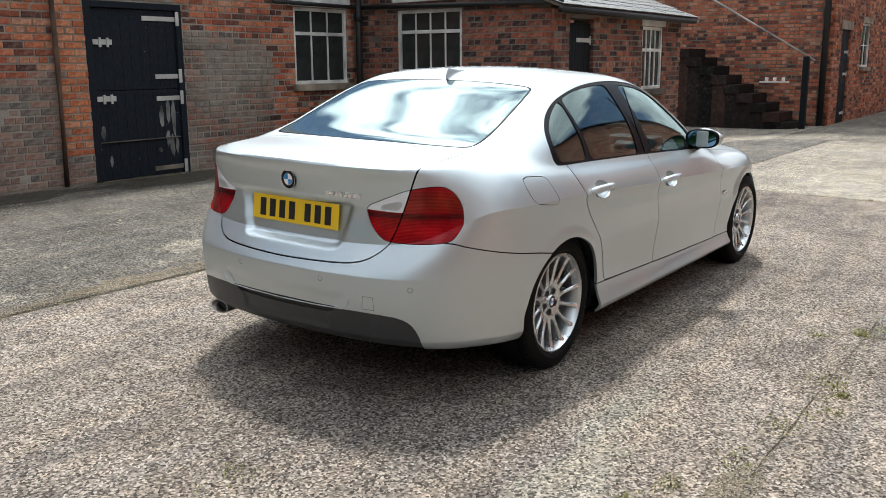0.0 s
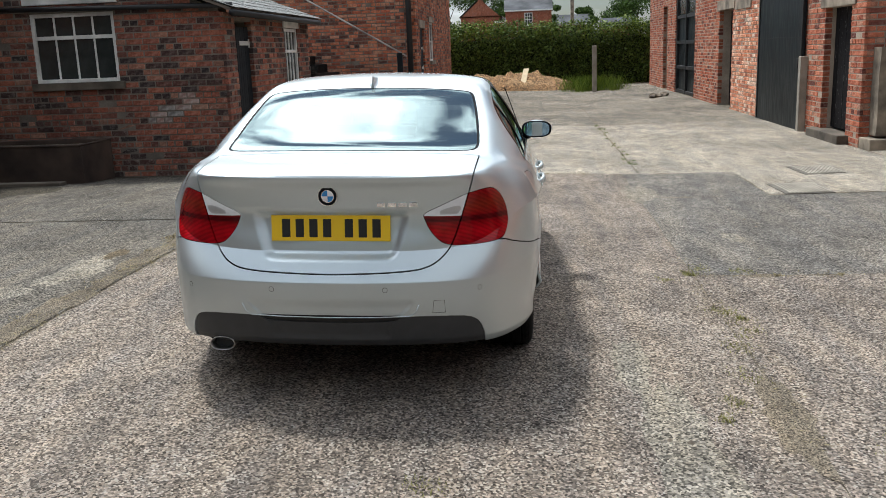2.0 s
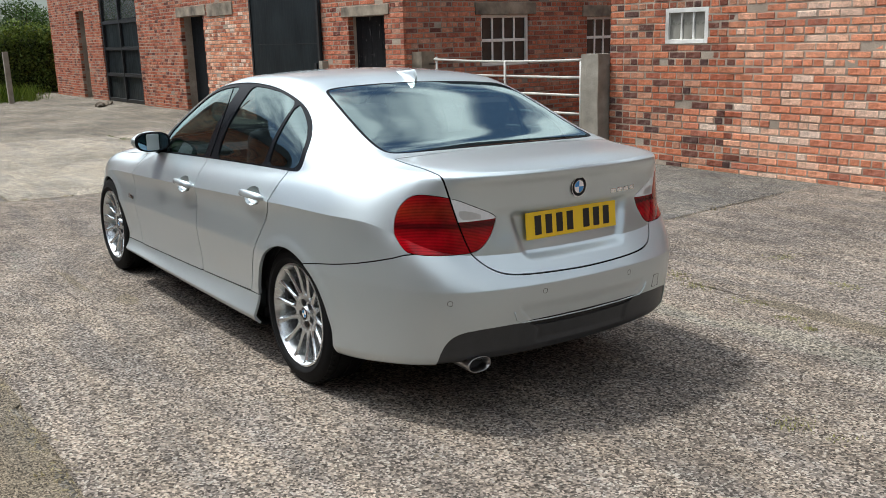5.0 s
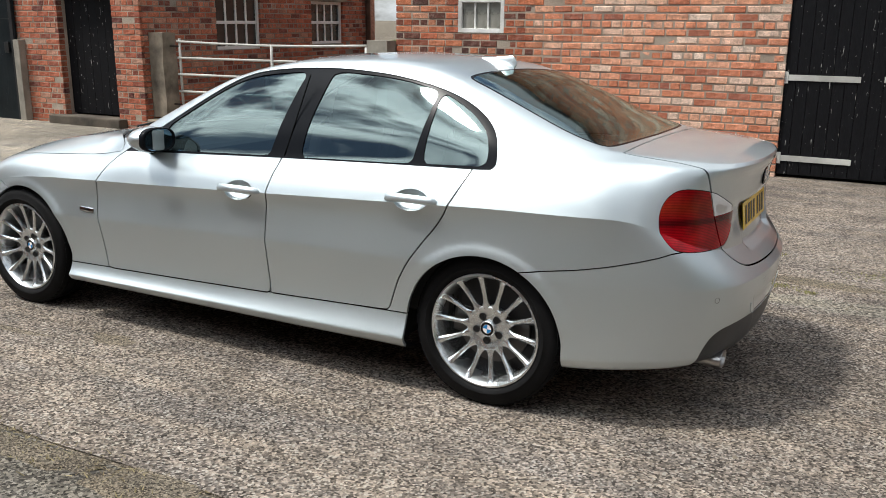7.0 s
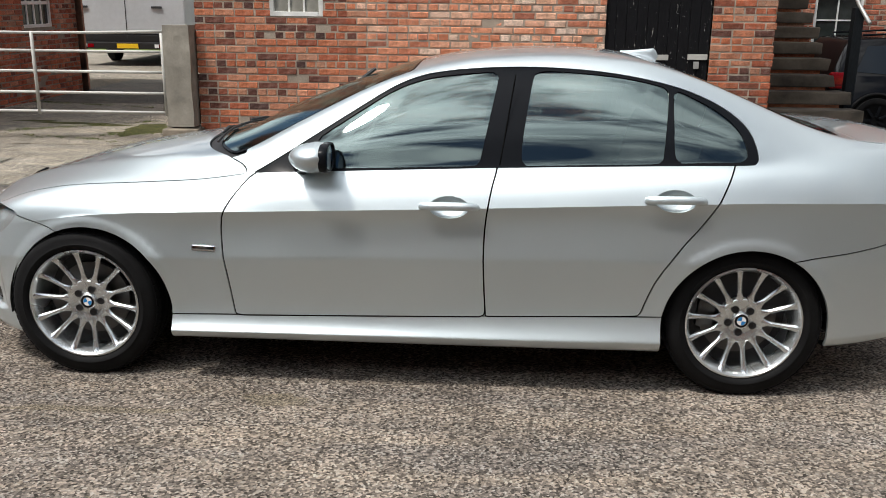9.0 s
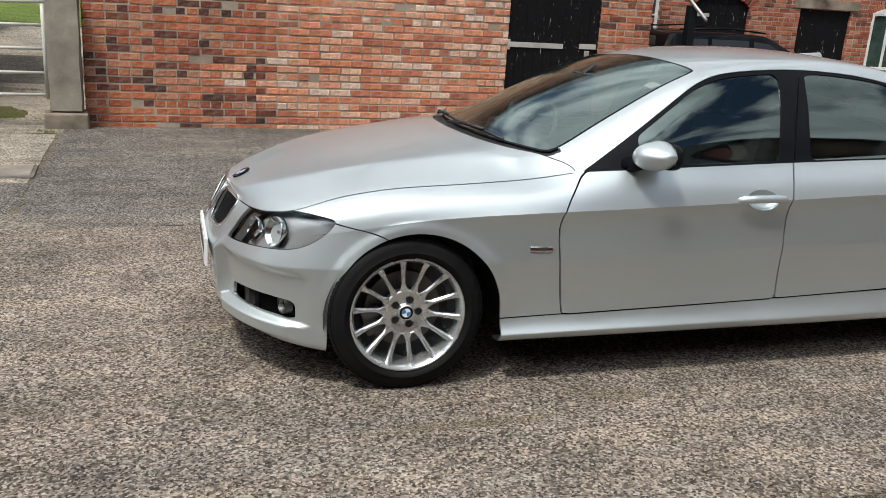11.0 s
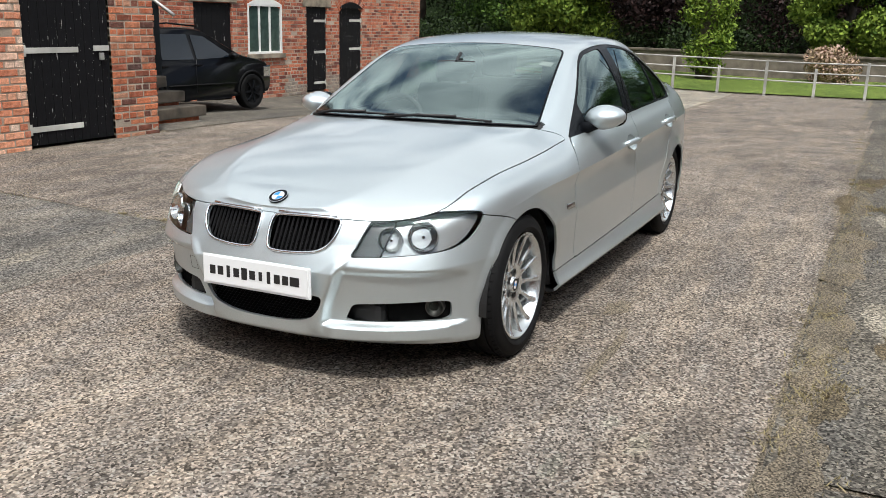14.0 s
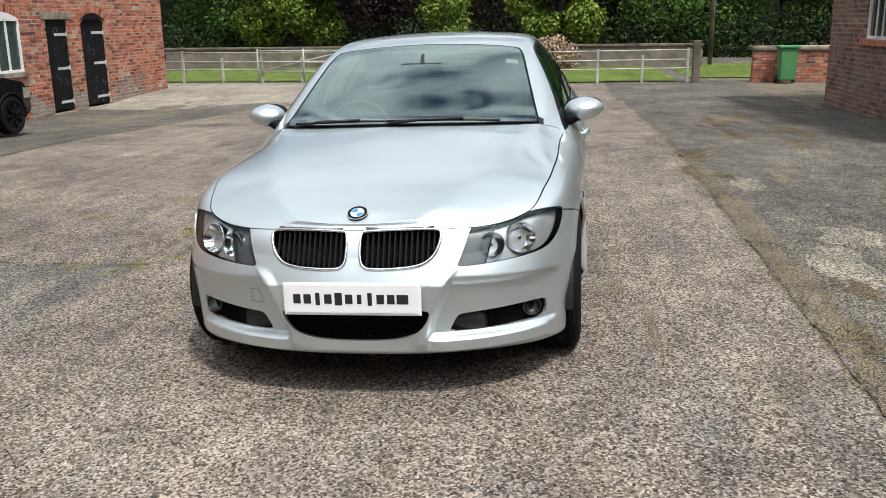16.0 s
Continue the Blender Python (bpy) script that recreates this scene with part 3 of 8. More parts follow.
# north side
wall_north = brick_wall("wall_north", (-4.0, 6.65), 0, 9.85, -0.1, 3.3, [(5.1, 6.47, 0.02, 2.15), (8.45, 9.6, 1.12, 2.22)], M["brick_grimy"], M["mortar_mid"], (3.4, 5.1, -0.1, 1.9), seed=11, label="grimy old brick wall with a stable door", zones=((4.72, 5.12, 0.35, 2.6, M["brick_orange"]), (8.0, 9.9, -0.2, 3.4, M["brick_old"], 1), (6.3, 9.9, 1.6, 3.6, M["brick_old"], 1), (-1.0, 4.72, 1.35, 3.6, M["brick_old"], 1)))
wall_shed_west = brick_wall("wall_shed_west", (5.85, 6.648), 270, 3.45, -0.2, 3.5, [(0.79, 1.98, 1.27, 2.19)], M["brick_sooty"], M["mortar_dark"], (1.98, 3.4, 0.3, 2.0), seed=12, label="sooty brick wall of a lean-to shed", zones=((2.35, 3.0, 0.66, 0.98, M["brick_limed"], 1),), head=lambda u: 2.09 + 0.39 * (3.668 - u))
wall_shed = brick_wall("wall_shed_south", (5.852, 3.16), 0, 4.6, -0.2, 2.12, [(0.45, 1.2, -0.2, 2.02), (2.95, 3.8, 0.97, 1.97)], M["brick_sooty"], M["mortar_dark"], seed=13, label="dark brick wall of a lean-to shed")
brick_wall("wall_shed_east", (10.45, 3.2), 90, 4.0, -0.2, 2.12, [], M["brick_sooty"], M["mortar_dark"], seed=14)
wall_north_west = brick_wall("wall_north_west", (-12.75, 5.62), 0, 8.75, -0.45, 4.6, [(2.05, 3.4, 1.08, 2.4)], M["brick_dull"], M["mortar_mid"], seed=15, label="brick wall beside the yard entrance")
brick_wall("wall_north_west_end", (-12.75, 13.0), 270, 7.34, -0.45, 4.6, [], M["brick_red"], M["mortar_dark"], seed=16)
boxed("plinth", (0.0, -0.07, -0.5), (8.74, 0.0, -0.16), M["stone_dark"], wall_north_west, "rough cement plinth at a wall foot", 0.02)
# north-east store
brick_wall("wall_store_west", (16.2, 9.0), 270, 7.06, -0.2, 6.0, [], M["brick_old"], M["mortar_dark"], seed=17, label="tall brick gable wall of a store")
wall_store_south = brick_wall("wall_store_south", (16.202, 1.9), 0, 9.6, -0.2, 6.0, [(0.75, 1.7, -0.1, 2.1), (2.9, 3.9, 1.25, 2.3), (2.9, 3.7, 3.0, 4.0)], M["brick_old"], M["mortar_dark"], seed=18, label="brick side wall of a store")


# plain masses behind the walls close the place
def roof(name, corners, ridge, material, label):
    """Two slopes between an eaves rectangle and a ridge line, with thickness."""
    bm = bmesh.new()
    (ax, ay, az), (bx, by, bz), (cx, cy, cz), (dx, dy, dz) = corners
    r0, r1 = ridge
    v = [bm.verts.new(p) for p in (*corners, r0, r1)]
    bm.faces.new((v[0], v[1], v[5], v[4]))
    bm.faces.new((v[2], v[3], v[4], v[5]))
    bm.faces.new((v[1], v[2], v[5]))
    bm.faces.new((v[3], v[0], v[4]))
    ob = part(name, bm, material)
    thick = ob.modifiers.new("thickness", "SOLIDIFY")
    thick.thickness = 0.08
    return tagged(ob, label, "roof", kind="structure")


roof("roof_south", ((-3.6, -5.7, 3.35), (3.3, -5.7, 3.35), (3.3, -15.5, 3.35), (-3.6, -15.5, 3.35)), ((-3.6, -10.5, 5.6), (3.3, -10.5, 5.6)), M["slate_far"], "grey slate roof of the lock-up")
roof("roof_barn", ((6.8, -5.2, 5.95), (29.6, -5.2, 5.95), (29.6, -11.6, 5.95), (6.8, -11.6, 5.95)), ((6.8, -8.4, 7.7), (29.6, -8.4, 7.7)), M["slate_far"], "grey slate roof of the barn")
roof("roof_stable", ((-18.6, -10.1, 5.15), (-2.8, -10.1, 5.15), (-2.8, -17.0, 5.15), (-18.6, -17.0, 5.15)), ((-18.6, -13.5, 7.3), (-2.8, -13.5, 7.3)), M["slate_far"], "grey slate roof of the stable range")
roof("roof_north", ((-4.2, 6.45, 3.25), (5.9, 6.45, 3.25), (5.9, 13.0, 3.25), (-4.2, 13.0, 3.25)), ((-4.2, 9.7, 6.3), (5.9, 9.7, 6.3)), M["slate_far"], "grey slate roof of the north range")
roof("roof_north_west", ((-12.95, 5.4, 4.55), (-3.9, 5.4, 4.55), (-3.9, 13.2, 4.55), (-12.95, 13.2, 4.55)), ((-12.95, 9.3, 7.0), (-3.9, 9.3, 7.0)), M["slate_far"], "grey slate roof beside the entrance")
roof("roof_store", ((16.0, 1.7, 5.95), (26.0, 1.7, 5.95), (26.0, 9.2, 5.95), (16.0, 9.2, 5.95)), ((16.0, 5.4, 8.2), (26.0, 5.4, 8.2)), M["slate_far"], "grey slate roof of the store")
for nm, lo, hi in (("wall_barn_rear", (7.02, -11.6, -0.2), (29.4, -11.31, 6.0)), ("wall_barn_end", (29.1, -11.3, -0.2), (29.4, -5.76, 6.0)), ("wall_stable_rear", (-18.0, -17.0, -0.5), (-3.0, -16.7, 5.2)),
                   ("wall_north_rear", (-4.0, 12.7, -0.2), (5.8, 13.0, 3.3)), ("wall_store_rear", (16.5, 8.7, -0.2), (25.8, 9.0, 6.0)), ("wall_store_end", (25.5, 2.24, -0.2), (25.8, 8.7, 6.0)), ("wall_south_rear", (-3.0, -15.5, -0.2), (2.7, -15.2, 3.4)), ("wall_north_west_rear", (-12.4, 12.7, -0.2), (-4.4, 13.0, 4.6)), ("wall_north_west_inner", (-4.33, 5.96, -0.2), (-4.0, 12.7, 4.6))):
    tagged(boxed(nm, lo, hi, M["brick_red"], bevel=0), "plain brick wall closing a building", "wall", kind="structure")


def slate_roof(name, x0, x1, y0, z0, y1, z1):
    """A lean-to roof of separate slates in lapped courses."""
    base = boxed(name, (x0 + 0.02, 0, -0.05), (x1 - 0.02, math.hypot(y1 - y0, z1 - z0), -0.012), M["timber"], bevel=0)
    tagged(base, "lapped grey slates on a lean-to roof", "roof", kind="structure")
    ang = math.atan2(z1 - z0, y1 - y0)
    base.matrix_world = Matrix.Translation((0, y0, z0)) @ Matrix.Rotation(ang, 4, "X")
    rng = random.Random(5)
    deep, wide, run = 0.22, 0.28, math.hypot(y1 - y0, z1 - z0)
    shared = bpy.data.meshes.new("slate")
    bm = bmesh.new()
    box(bm, (0.004, 0, 0), (wide - 0.004, 0.34, 0.009))
    bm.to_mesh(shared)
    bm.free()
    shared.materials.append(M["slate"])
    made = 0
    for r in range(int(run / deep)):
        x = x0 - (wide / 2 if r % 2 else 0)
        while x < x1 - 0.1 and made < 300:
            ob = new("slate", shared)
            ob.parent = base
            ob.matrix_basis = Matrix.Translation((max(x, x0), r * deep - 0.03, 0.004 + rng.uniform(0, 0.004))) @ pose(0, 0, 0, -1.8 + rng.uniform(-0.5, 0.3), 0, rng.uniform(-0.8, 0.8))
            x += wide
            made += 1
    return base


slate_roof("roof_shed", 5.7, 10.6, 2.98, 2.17, 6.64, 3.6)


# ---- windows and doors ----
def window(name, wall, u0, u1, z0, z1, cols, rows, label, transom=None, material="white_wood", depth=0.06, sill=None, pane="pane", bar=0.022):
    """A painted timber window set in an opening: frame, glazing bars, one pane to each light."""
    ob = tagged(empty(name), label, kind="structure")
    ob.parent = wall
    w, h = u1 - u0, z1 - z0
    f = 0.05
    bm = bmesh.new()
    for lo, hi in (((u0, depth - 0.03, z0), (u0 + f, depth + 0.05, z1)), ((u1 - f, depth - 0.03, z0), (u1, depth + 0.05, z1)), ((u0 + f, depth - 0.03, z1 - f), (u1 - f, depth + 0.05, z1)), ((u0 + f, depth - 0.035, z0), (u1 - f, depth + 0.05, z0 + f))):
        box(bm, lo, hi, 0.004)
    part("window_frame", bm, M[material], ob)
    cuts = [z0 + f, z1 - f]
    if transom:
        cuts.insert(1, transom)
        boxed("transom", (u0 + f, depth - 0.02, transom - 0.025), (u1 - f, depth + 0.04, transom + 0.025), M[material], ob, bevel=0.004)
    for c in range(1, cols):
        u = u0 + f + (w - 2 * f) * c / cols
        boxed("glazing_bar", (u - bar / 2, depth - 0.012, z0 + f), (u + bar / 2, depth + 0.02, z1 - f), M[material], ob, bevel=0.003)
    levels = []
    for a, b in zip(cuts, cuts[1:]):
        n = rows if not transom else 1
        levels += [(a + (b - a) * i / n, a + (b - a) * (i + 1) / n) for i in range(n)]
        for i in range(1, n):
            z = a + (b - a) * i / n
            boxed("glazing_bar", (u0 + f, depth - 0.01, z - bar / 2), (u1 - f, depth + 0.018, z + bar / 2), M[material], ob, bevel=0.003)
    rng = random.Random(int(u0 * 100))
    for c in range(cols):
        a, b = u0 + f + (w - 2 * f) * c / cols, u0 + f + (w - 2 * f) * (c + 1) / cols
        for lo, hi in levels:
            mid = Vector(((a + b) / 2, depth + 0.008, (lo + hi) / 2))
            p = boxed("pane", (-(b - a) / 2, -0.002, -(hi - lo) / 2), ((b - a) / 2, 0.002, (hi - lo) / 2), M[pane], ob, bevel=0)
            p.matrix_basis = Matrix.Translation(mid) @ pose(0, 0, 0, rng.uniform(-0.6, 0.6), 0, rng.uniform(-0.6, 0.6))
    # black sheet added behind the panes for the room's shade
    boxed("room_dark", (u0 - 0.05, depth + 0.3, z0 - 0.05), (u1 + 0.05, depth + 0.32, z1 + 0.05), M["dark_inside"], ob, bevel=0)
    if sill:
        boxed("window_sill", (u0 - 0.05, -0.06, z0 - 0.1), (u1 + 0.07, 0.09, z0), M[sill], ob, "weathered stone sill", 0.008)
    return ob


window("window_1", wall_south_old, 0.87, 1.48, 1.40, 1.8, 3, 1, "small white timber window with three lights", depth=0.03, pane="pane_bright")
window("window_2", wall_barn_west, 1.52, 2.6, 1.06, 1.9, 4, 2, "white barred window in a barn wall", transom=1.48, depth=0.08, bar=0.034, material="white_clean")
window("window_3", wall_barn_west, 4.0, 5.0, 1.1, 1.85, 4, 2, "white barred window in a barn wall", transom=1.48, depth=0.08, bar=0.034, material="white_clean")
window("window_4", wall_north, 8.45, 9.6, 1.12, 2.22, 3, 2, "white painted casement window with flaking paint", transom=1.85, depth=0.05, sill="stone")
window("window_5", wall_shed_west, 0.79, 1.98, 1.27, 2.19, 4, 2, "flaking white window with eight lights", transom=1.87, depth=0.05, sill="stone_dark")
window("window_6", wall_shed, 2.95, 3.8, 0.97, 1.97, 4, 2, "white painted shed window", transom=1.6, depth=0.05, sill="stone_dark")
window("window_7", wall_stable, 7.65, 8.85, 0.56, 1.62, 3, 1, "bright white arched window with three tall lights", depth=0.02, material="white_clean", sill="stone", bar=0.055, pane="pane_green")
window("window_8", wall_stable, 2.3, 3.05, 0.95, 1.75, 2, 2, "white sash window", depth=0.05, material="white_clean")
window("window_9", wall_north_west, 2.05, 3.4, 1.08, 2.4, 4, 2, "white metal window with a brick sill", depth=0.06, sill="brick_red")
window("window_10", wall_store_south, 2.9, 3.9, 1.25, 2.3, 2, 2, "pale sash window in a store wall", depth=0.05, sill="stone")


def boards_door(name, wall, u0, u1, z0, z1, label, material="black_door", depth=0.06, boards=8, straps=(), strap_side=0, strap_len=0.6, frame_mat=None):
    """A ledged door of upright boards with flat iron straps."""
    ob = tagged(empty(name), label, kind="structure")
    ob.parent = wall
    rng = random.Random(int(u0 * 77))
    w = (u1 - u0) / boards
    for i in range(boards):
        boxed("door_board", (u0 + i * w + 0.002, depth - rng.uniform(0, 0.003), z0 + 0.02), (u0 + (i + 1) * w - 0.002, depth + 0.035, z1), M[material], ob, bevel=0.003)
    boxed("door_backing", (u0, depth + 0.036, z0), (u1, depth + 0.06, z1), M["dark_inside"], ob, bevel=0)
    for z in straps:
        a, b = (u0 + 0.01, u0 + strap_len) if strap_side == 0 else (u1 - strap_len, u1 - 0.01)
        boxed("strap_hinge", (a, depth - 0.012, z - 0.03), (b, depth - 0.002, z + 0.03), M["white_tube"], ob, "white painted strap hinge", 0.003)
        k = a if strap_side == 0 else b
        boxed("hinge_plate", (k - 0.03, depth - 0.016, z - 0.06), (k + 0.03, depth - 0.003, z + 0.06), M["white_tube"], ob, bevel=0.003)
    if frame_mat:
        for lo, hi in (((u0 - 0.09, depth - 0.04, z0), (u0, depth + 0.08, z1 + 0.09)), ((u1, depth - 0.04, z0), (u1 + 0.09, depth + 0.08, z1 + 0.09)), ((u0, depth - 0.04, z1), (u1, depth + 0.08, z1 + 0.09))):
            boxed("door_frame", lo, hi, M[frame_mat], ob, bevel=0.005)
    return ob


door_1 = boards_door("door_1", wall_south, 2.9, 4.06, -0.02, 2.15, "black boarded door with flaking paint and pale strap hinges", straps=(0.17, 1.0), strap_len=0.72, depth=0.03, boards=10)
boxed("hasp", (3.83, 0.01, 0.98), (4.05, 0.026, 1.04), M["white_tube"], door_1, "pale hasp", 0.003)
boxed("padlock", (3.9, -0.008, 0.88), (3.96, 0.018, 0.96), M["galvanised"], door_1, "small padlock", 0.008)
# split stable door
door_2 = tagged(empty("door_2"), "faded blue-black stable door in two halves with white hinges and bolts", kind="structure")
door_2.parent = wall_north
boxed("door_backing", (5.18, 0.088, 0.03), (6.4, 0.1, 2.1), M["dark_inside"], door_2, bevel=0)
for nm, za, zb in (("upper_leaf", 1.117, 2.07), ("lower_leaf", 0.05, 1.11)):
    leaf = boxed(nm, (5.2, 0.035, za), (6.38, 0.085, zb), M["navy_door"], door_2, bevel=0.006)
    for i in range(1, 9):
        boxed("board_joint", (5.2 + i * 0.131 - 0.0012, 0.0343, za + 0.015), (5.2 + i * 0.131 + 0.0012, 0.0355, zb - 0.015), M["dark_inside"], leaf, bevel=0)
for lo, hi in (((5.1, 0.0, 0.02), (5.195, 0.1, 2.15)), ((6.385, 0.0, 0.02), (6.47, 0.1, 2.15)), ((5.195, 0.0, 2.075), (6.385, 0.1, 2.15))):
    boxed("door_frame", lo, hi, M["navy_door"], door_2, bevel=0.008)
for z, n in ((1.97, 0.5), (1.27, 0.36), (1.0, 0.36), (0.13, 0.45)):
    boxed("strap_hinge", (6.4 - n, 0.022, z - 0.028), (6.4, 0.034, z + 0.028), M["white_tube" if z > 0.5 else "stone"], door_2, "white painted strap hinge", 0.003)
    boxed("hinge_plate", (6.375, -0.008, z - 0.08), (6.425, 0.0, z + 0.09), M["white_tube"], door_2, bevel=0.004)
for z in (1.02, 1.68):
    boxed("bolt_plate", (5.14, 0.018, z - 0.03), (5.46, 0.034, z + 0.03), M["white_tube"], door_2, "white flaking bolt", 0.003)
    for u in (5.16, 5.28, 5.38):
        boxed("bolt_keeper", (u, 0.004, z - 0.06), (u + 0.03, 0.02, z + 0.05), M["white_tube"], door_2, bevel=0.004)
# bare grey wood where the paint has flaked away
for i, (u, z, w, h) in enumerate(((6.1, 0.78, 0.035, 0.13), (6.2, 0.84, 0.03, 0.16), (6.28, 0.76, 0.03, 0.24), (6.18, 0.5, 0.03, 0.1), (6.24, 0.4, 0.035, 0.13), (6.31, 0.42, 0.025, 0.1), (6.05, 0.36, 0.03, 0.03), (5.26, 0.62, 0.03, 0.09), (5.34, 0.28, 0.02, 0.07))):
    pts = [(u + w * math.cos(a) * (1 + 0.5 * noise.noise((math.cos(a) * 2, math.sin(a) * 2, i * 3.1))), z + h * math.sin(a) * (1 + 0.5 * noise.noise((math.cos(a) * 3, math.sin(a) * 3, i * 5.3)))) for a in np.linspace(0, math.tau, 25)[:-1]]
    mesh_object("bare_patch", [(a, 0.0338, b) for a, b in pts], [tuple(range(24))], M["bare_wood"], door_2, "bare grey wood under flaked paint")
boxed("weather_board", (5.2, 0.01, 0.5), (6.36, 0.034, 0.512), M["stone_dark"], door_2, bevel=0.002)
boards_door("door_3", wall_shed, 0.45, 1.2, -0.12, 1.95, "dark shed door standing in shade", "black_door_sound", straps=(1.72, 0.1), strap_side=1, strap_len=0.45)
boards_door("door_4", wall_barn, 18.7, 19.85, 0.1, 1.93, "narrow black boarded door with flaking paint", straps=(), depth=0.16, boards=7)
boards_door("door_5", wall_stable, 9.8, 10.65, -0.36, 1.6, "black boarded stable door with white straps", straps=(-0.18, 0.55, 1.28), strap_len=0.5, depth=0.04, strap_side=1)
boards_door("door_6", wall_stable, 11.2, 12.25, -0.36, 1.62, "black arched stable door with white straps", straps=(-0.18, 0.6, 1.3), strap_len=0.55, depth=0.04, strap_side=1)
boards_door("door_7", wall_stable, 6.0, 7.15, -0.36, 1.62, "black boarded door behind a parked car", depth=0.05)
boards_door("door_8", wall_stable, 3.7, 4.9, -0.36, 1.72, "black double door with pale hinges", straps=(1.4,), strap_len=0.4, depth=0.05)
boards_door("door_9", wall_barn, 10.75, 12.2, -0.1, 2.2, "black door deep in a brick opening", "black_door_sound", depth=0.28)
boards_door("door_10", wall_store_south, 0.75, 1.7, -0.1, 2.1, "dark green-black store door", "navy_door", straps=(0.2, 1.1, 1.6), strap_len=0.4, depth=0.05, strap_side=1)
boards_door("door_11", wall_barn, 1.5, 2.4, -0.1, 2.7, "dark narrow doorway", "black_door_sound", depth=0.25)
# great sheeted doors of the barn
door_12 = tagged(empty("door_12"), "tall black sheeted barn door hung flush with the wall", kind="structure")
door_12.parent = wall_barn
boxed("door_leaf", (14.86, -0.06, -0.08), (17.78, -0.015, 3.22), M["sheet_door"], door_12, bevel=0.01)
for u in (14.87, 17.7):
    boxed("edge_rail", (u, -0.075, -0.07), (u + 0.07, -0.06, 3.2), M["black_iron"], door_12, bevel=0.004)
boxed("sheet_lap", (14.95, -0.064, 1.5), (17.69, -0.06, 1.515), M["black_iron"], door_12, bevel=0.001)
boxed("door_latch", (17.55, -0.09, 1.0), (17.65, -0.06, 1.16), M["black_iron"], door_12, bevel=0.006)
boxed("door_stop", (17.8, -0.12, -0.12), (17.93, 0.0, 1.2), M["post_concrete"], door_12, "pale concrete door stop", 0.01)
door_13 = tagged(empty("door_13"), "tall black framed barn door with glazed panels and cross rails", kind="structure")
door_13.parent = wall_barn
boxed("door_leaf", (4.1, 0.1, -0.1), (7.5, 0.15, 4.0), M["sheet_door"], door_13, bevel=0.01)
for z in (0.02, 0.75, 1.5, 2.25, 3.0, 3.9):
    boxed("cross_rail", (4.12, 0.04, z - 0.05), (7.48, 0.1, z + 0.05), M["black_iron"], door_13, bevel=0.005)
for u in (4.12, 5.75, 7.38):
    boxed("stile", (u, 0.03, -0.08), (u + 0.1, 0.1, 3.98), M["black_iron"], door_13, bevel=0.005)
for u in (4.25, 5.88):
    for z in (2.33, 3.1):
        boxed("pane", (u, 0.085, z), (u + 1.48, 0.092, z + 0.62), M["pane"], door_13, bevel=0)

# lintels, sills, boards
for wl_, u0, u1, z0, z1, mt, lb in ((wall_barn, 18.5, 20.0, 1.93, 2.1, "stone", "stone lintel"), (wall_barn, 10.55, 12.4, 2.2, 2.42, "stone", "stone lintel"), (wall_barn, 12.5, 13.9, 2.15, 2.42, "stone", "long stone in a wall"),
        (wall_barn_west, 1.39, 2.74, 1.9, 2.1, "stone", "stone lintel"), (wall_barn_west, 3.88, 5.12, 1.85, 2.05, "stone", "stone lintel"), (wall_stable, 9.65, 10.8, 1.6, 1.78, "stone", "stone lintel"), (wall_stable, 5.85, 7.3, 1.62, 1.8, "stone", "stone lintel"),
        (wall_shed, 2.9, 3.85, 1.975, 2.1, "white_wood", "white timber lintel"), (wall_shed_west, 0.72, 2.05, 2.3, 2.42, "white_wood", "white painted board"), (wall_north, 8.35, 9.66, 2.23, 2.4, "white_wood", "white painted board"),
        (wall_store_south, 0.65, 1.8, 2.1, 2.3, "stone", "stone lintel"), (wall_store_south, 2.8, 4.0, 2.3, 2.45, "stone", "stone lintel")):
    tagged(boxed("lintel", (u0, -0.02, z0 + 0.003), (u1, 0.09, z1), M[mt], wl_, lb, 0.008), lb)
tagged(boxed("door_step", (18.5, -0.16, -0.15), (20.0, 0.15, 0.1), M["stone_dark"], wall_barn, "worn stone doorstep", 0.02), "worn stone doorstep")
arch_ring("arch", 8.25, 1.0, 0.68, wall_stable, M["brick_red"], 70, 15)
arch_ring("arch", 11.72, 0.72, 1.0, wall_stable, M["brick_red"], 85, 13)
arch_ring("arch", 4.3, 0.9, 0.88, wall_stable, M["brick_red"], 80, 15)
# arched heads of the white window and the stable door
for u0, u1, z, rise, mt in ((7.65, 8.85, 1.62, 0.13, "white_clean"), (11.2, 12.25, 1.62, 0.13, "black_door")):
    bm = bmesh.new()
    pts = [(u0 + (u1 - u0) * i / 12, z + rise * math.sin(math.pi * i / 12)) for i in range(13)]
    fr = [bm.verts.new((u, -0.014, v)) for u, v in [(u0, z - 0.02)] + pts[1:-1] + [(u1, z - 0.02)]]
    bm.faces.new(fr)
    ex = bmesh.ops.extrude_face_region(bm, geom=bm.faces[:])
    bmesh.ops.translate(bm, verts=[g for g in ex["geom"] if isinstance(g, bmesh.types.BMVert)], vec=(0, 0.03, 0))
    bmesh.ops.recalc_face_normals(bm, faces=bm.faces[:])
    part("arched_head", bm, M[mt], wall_stable)

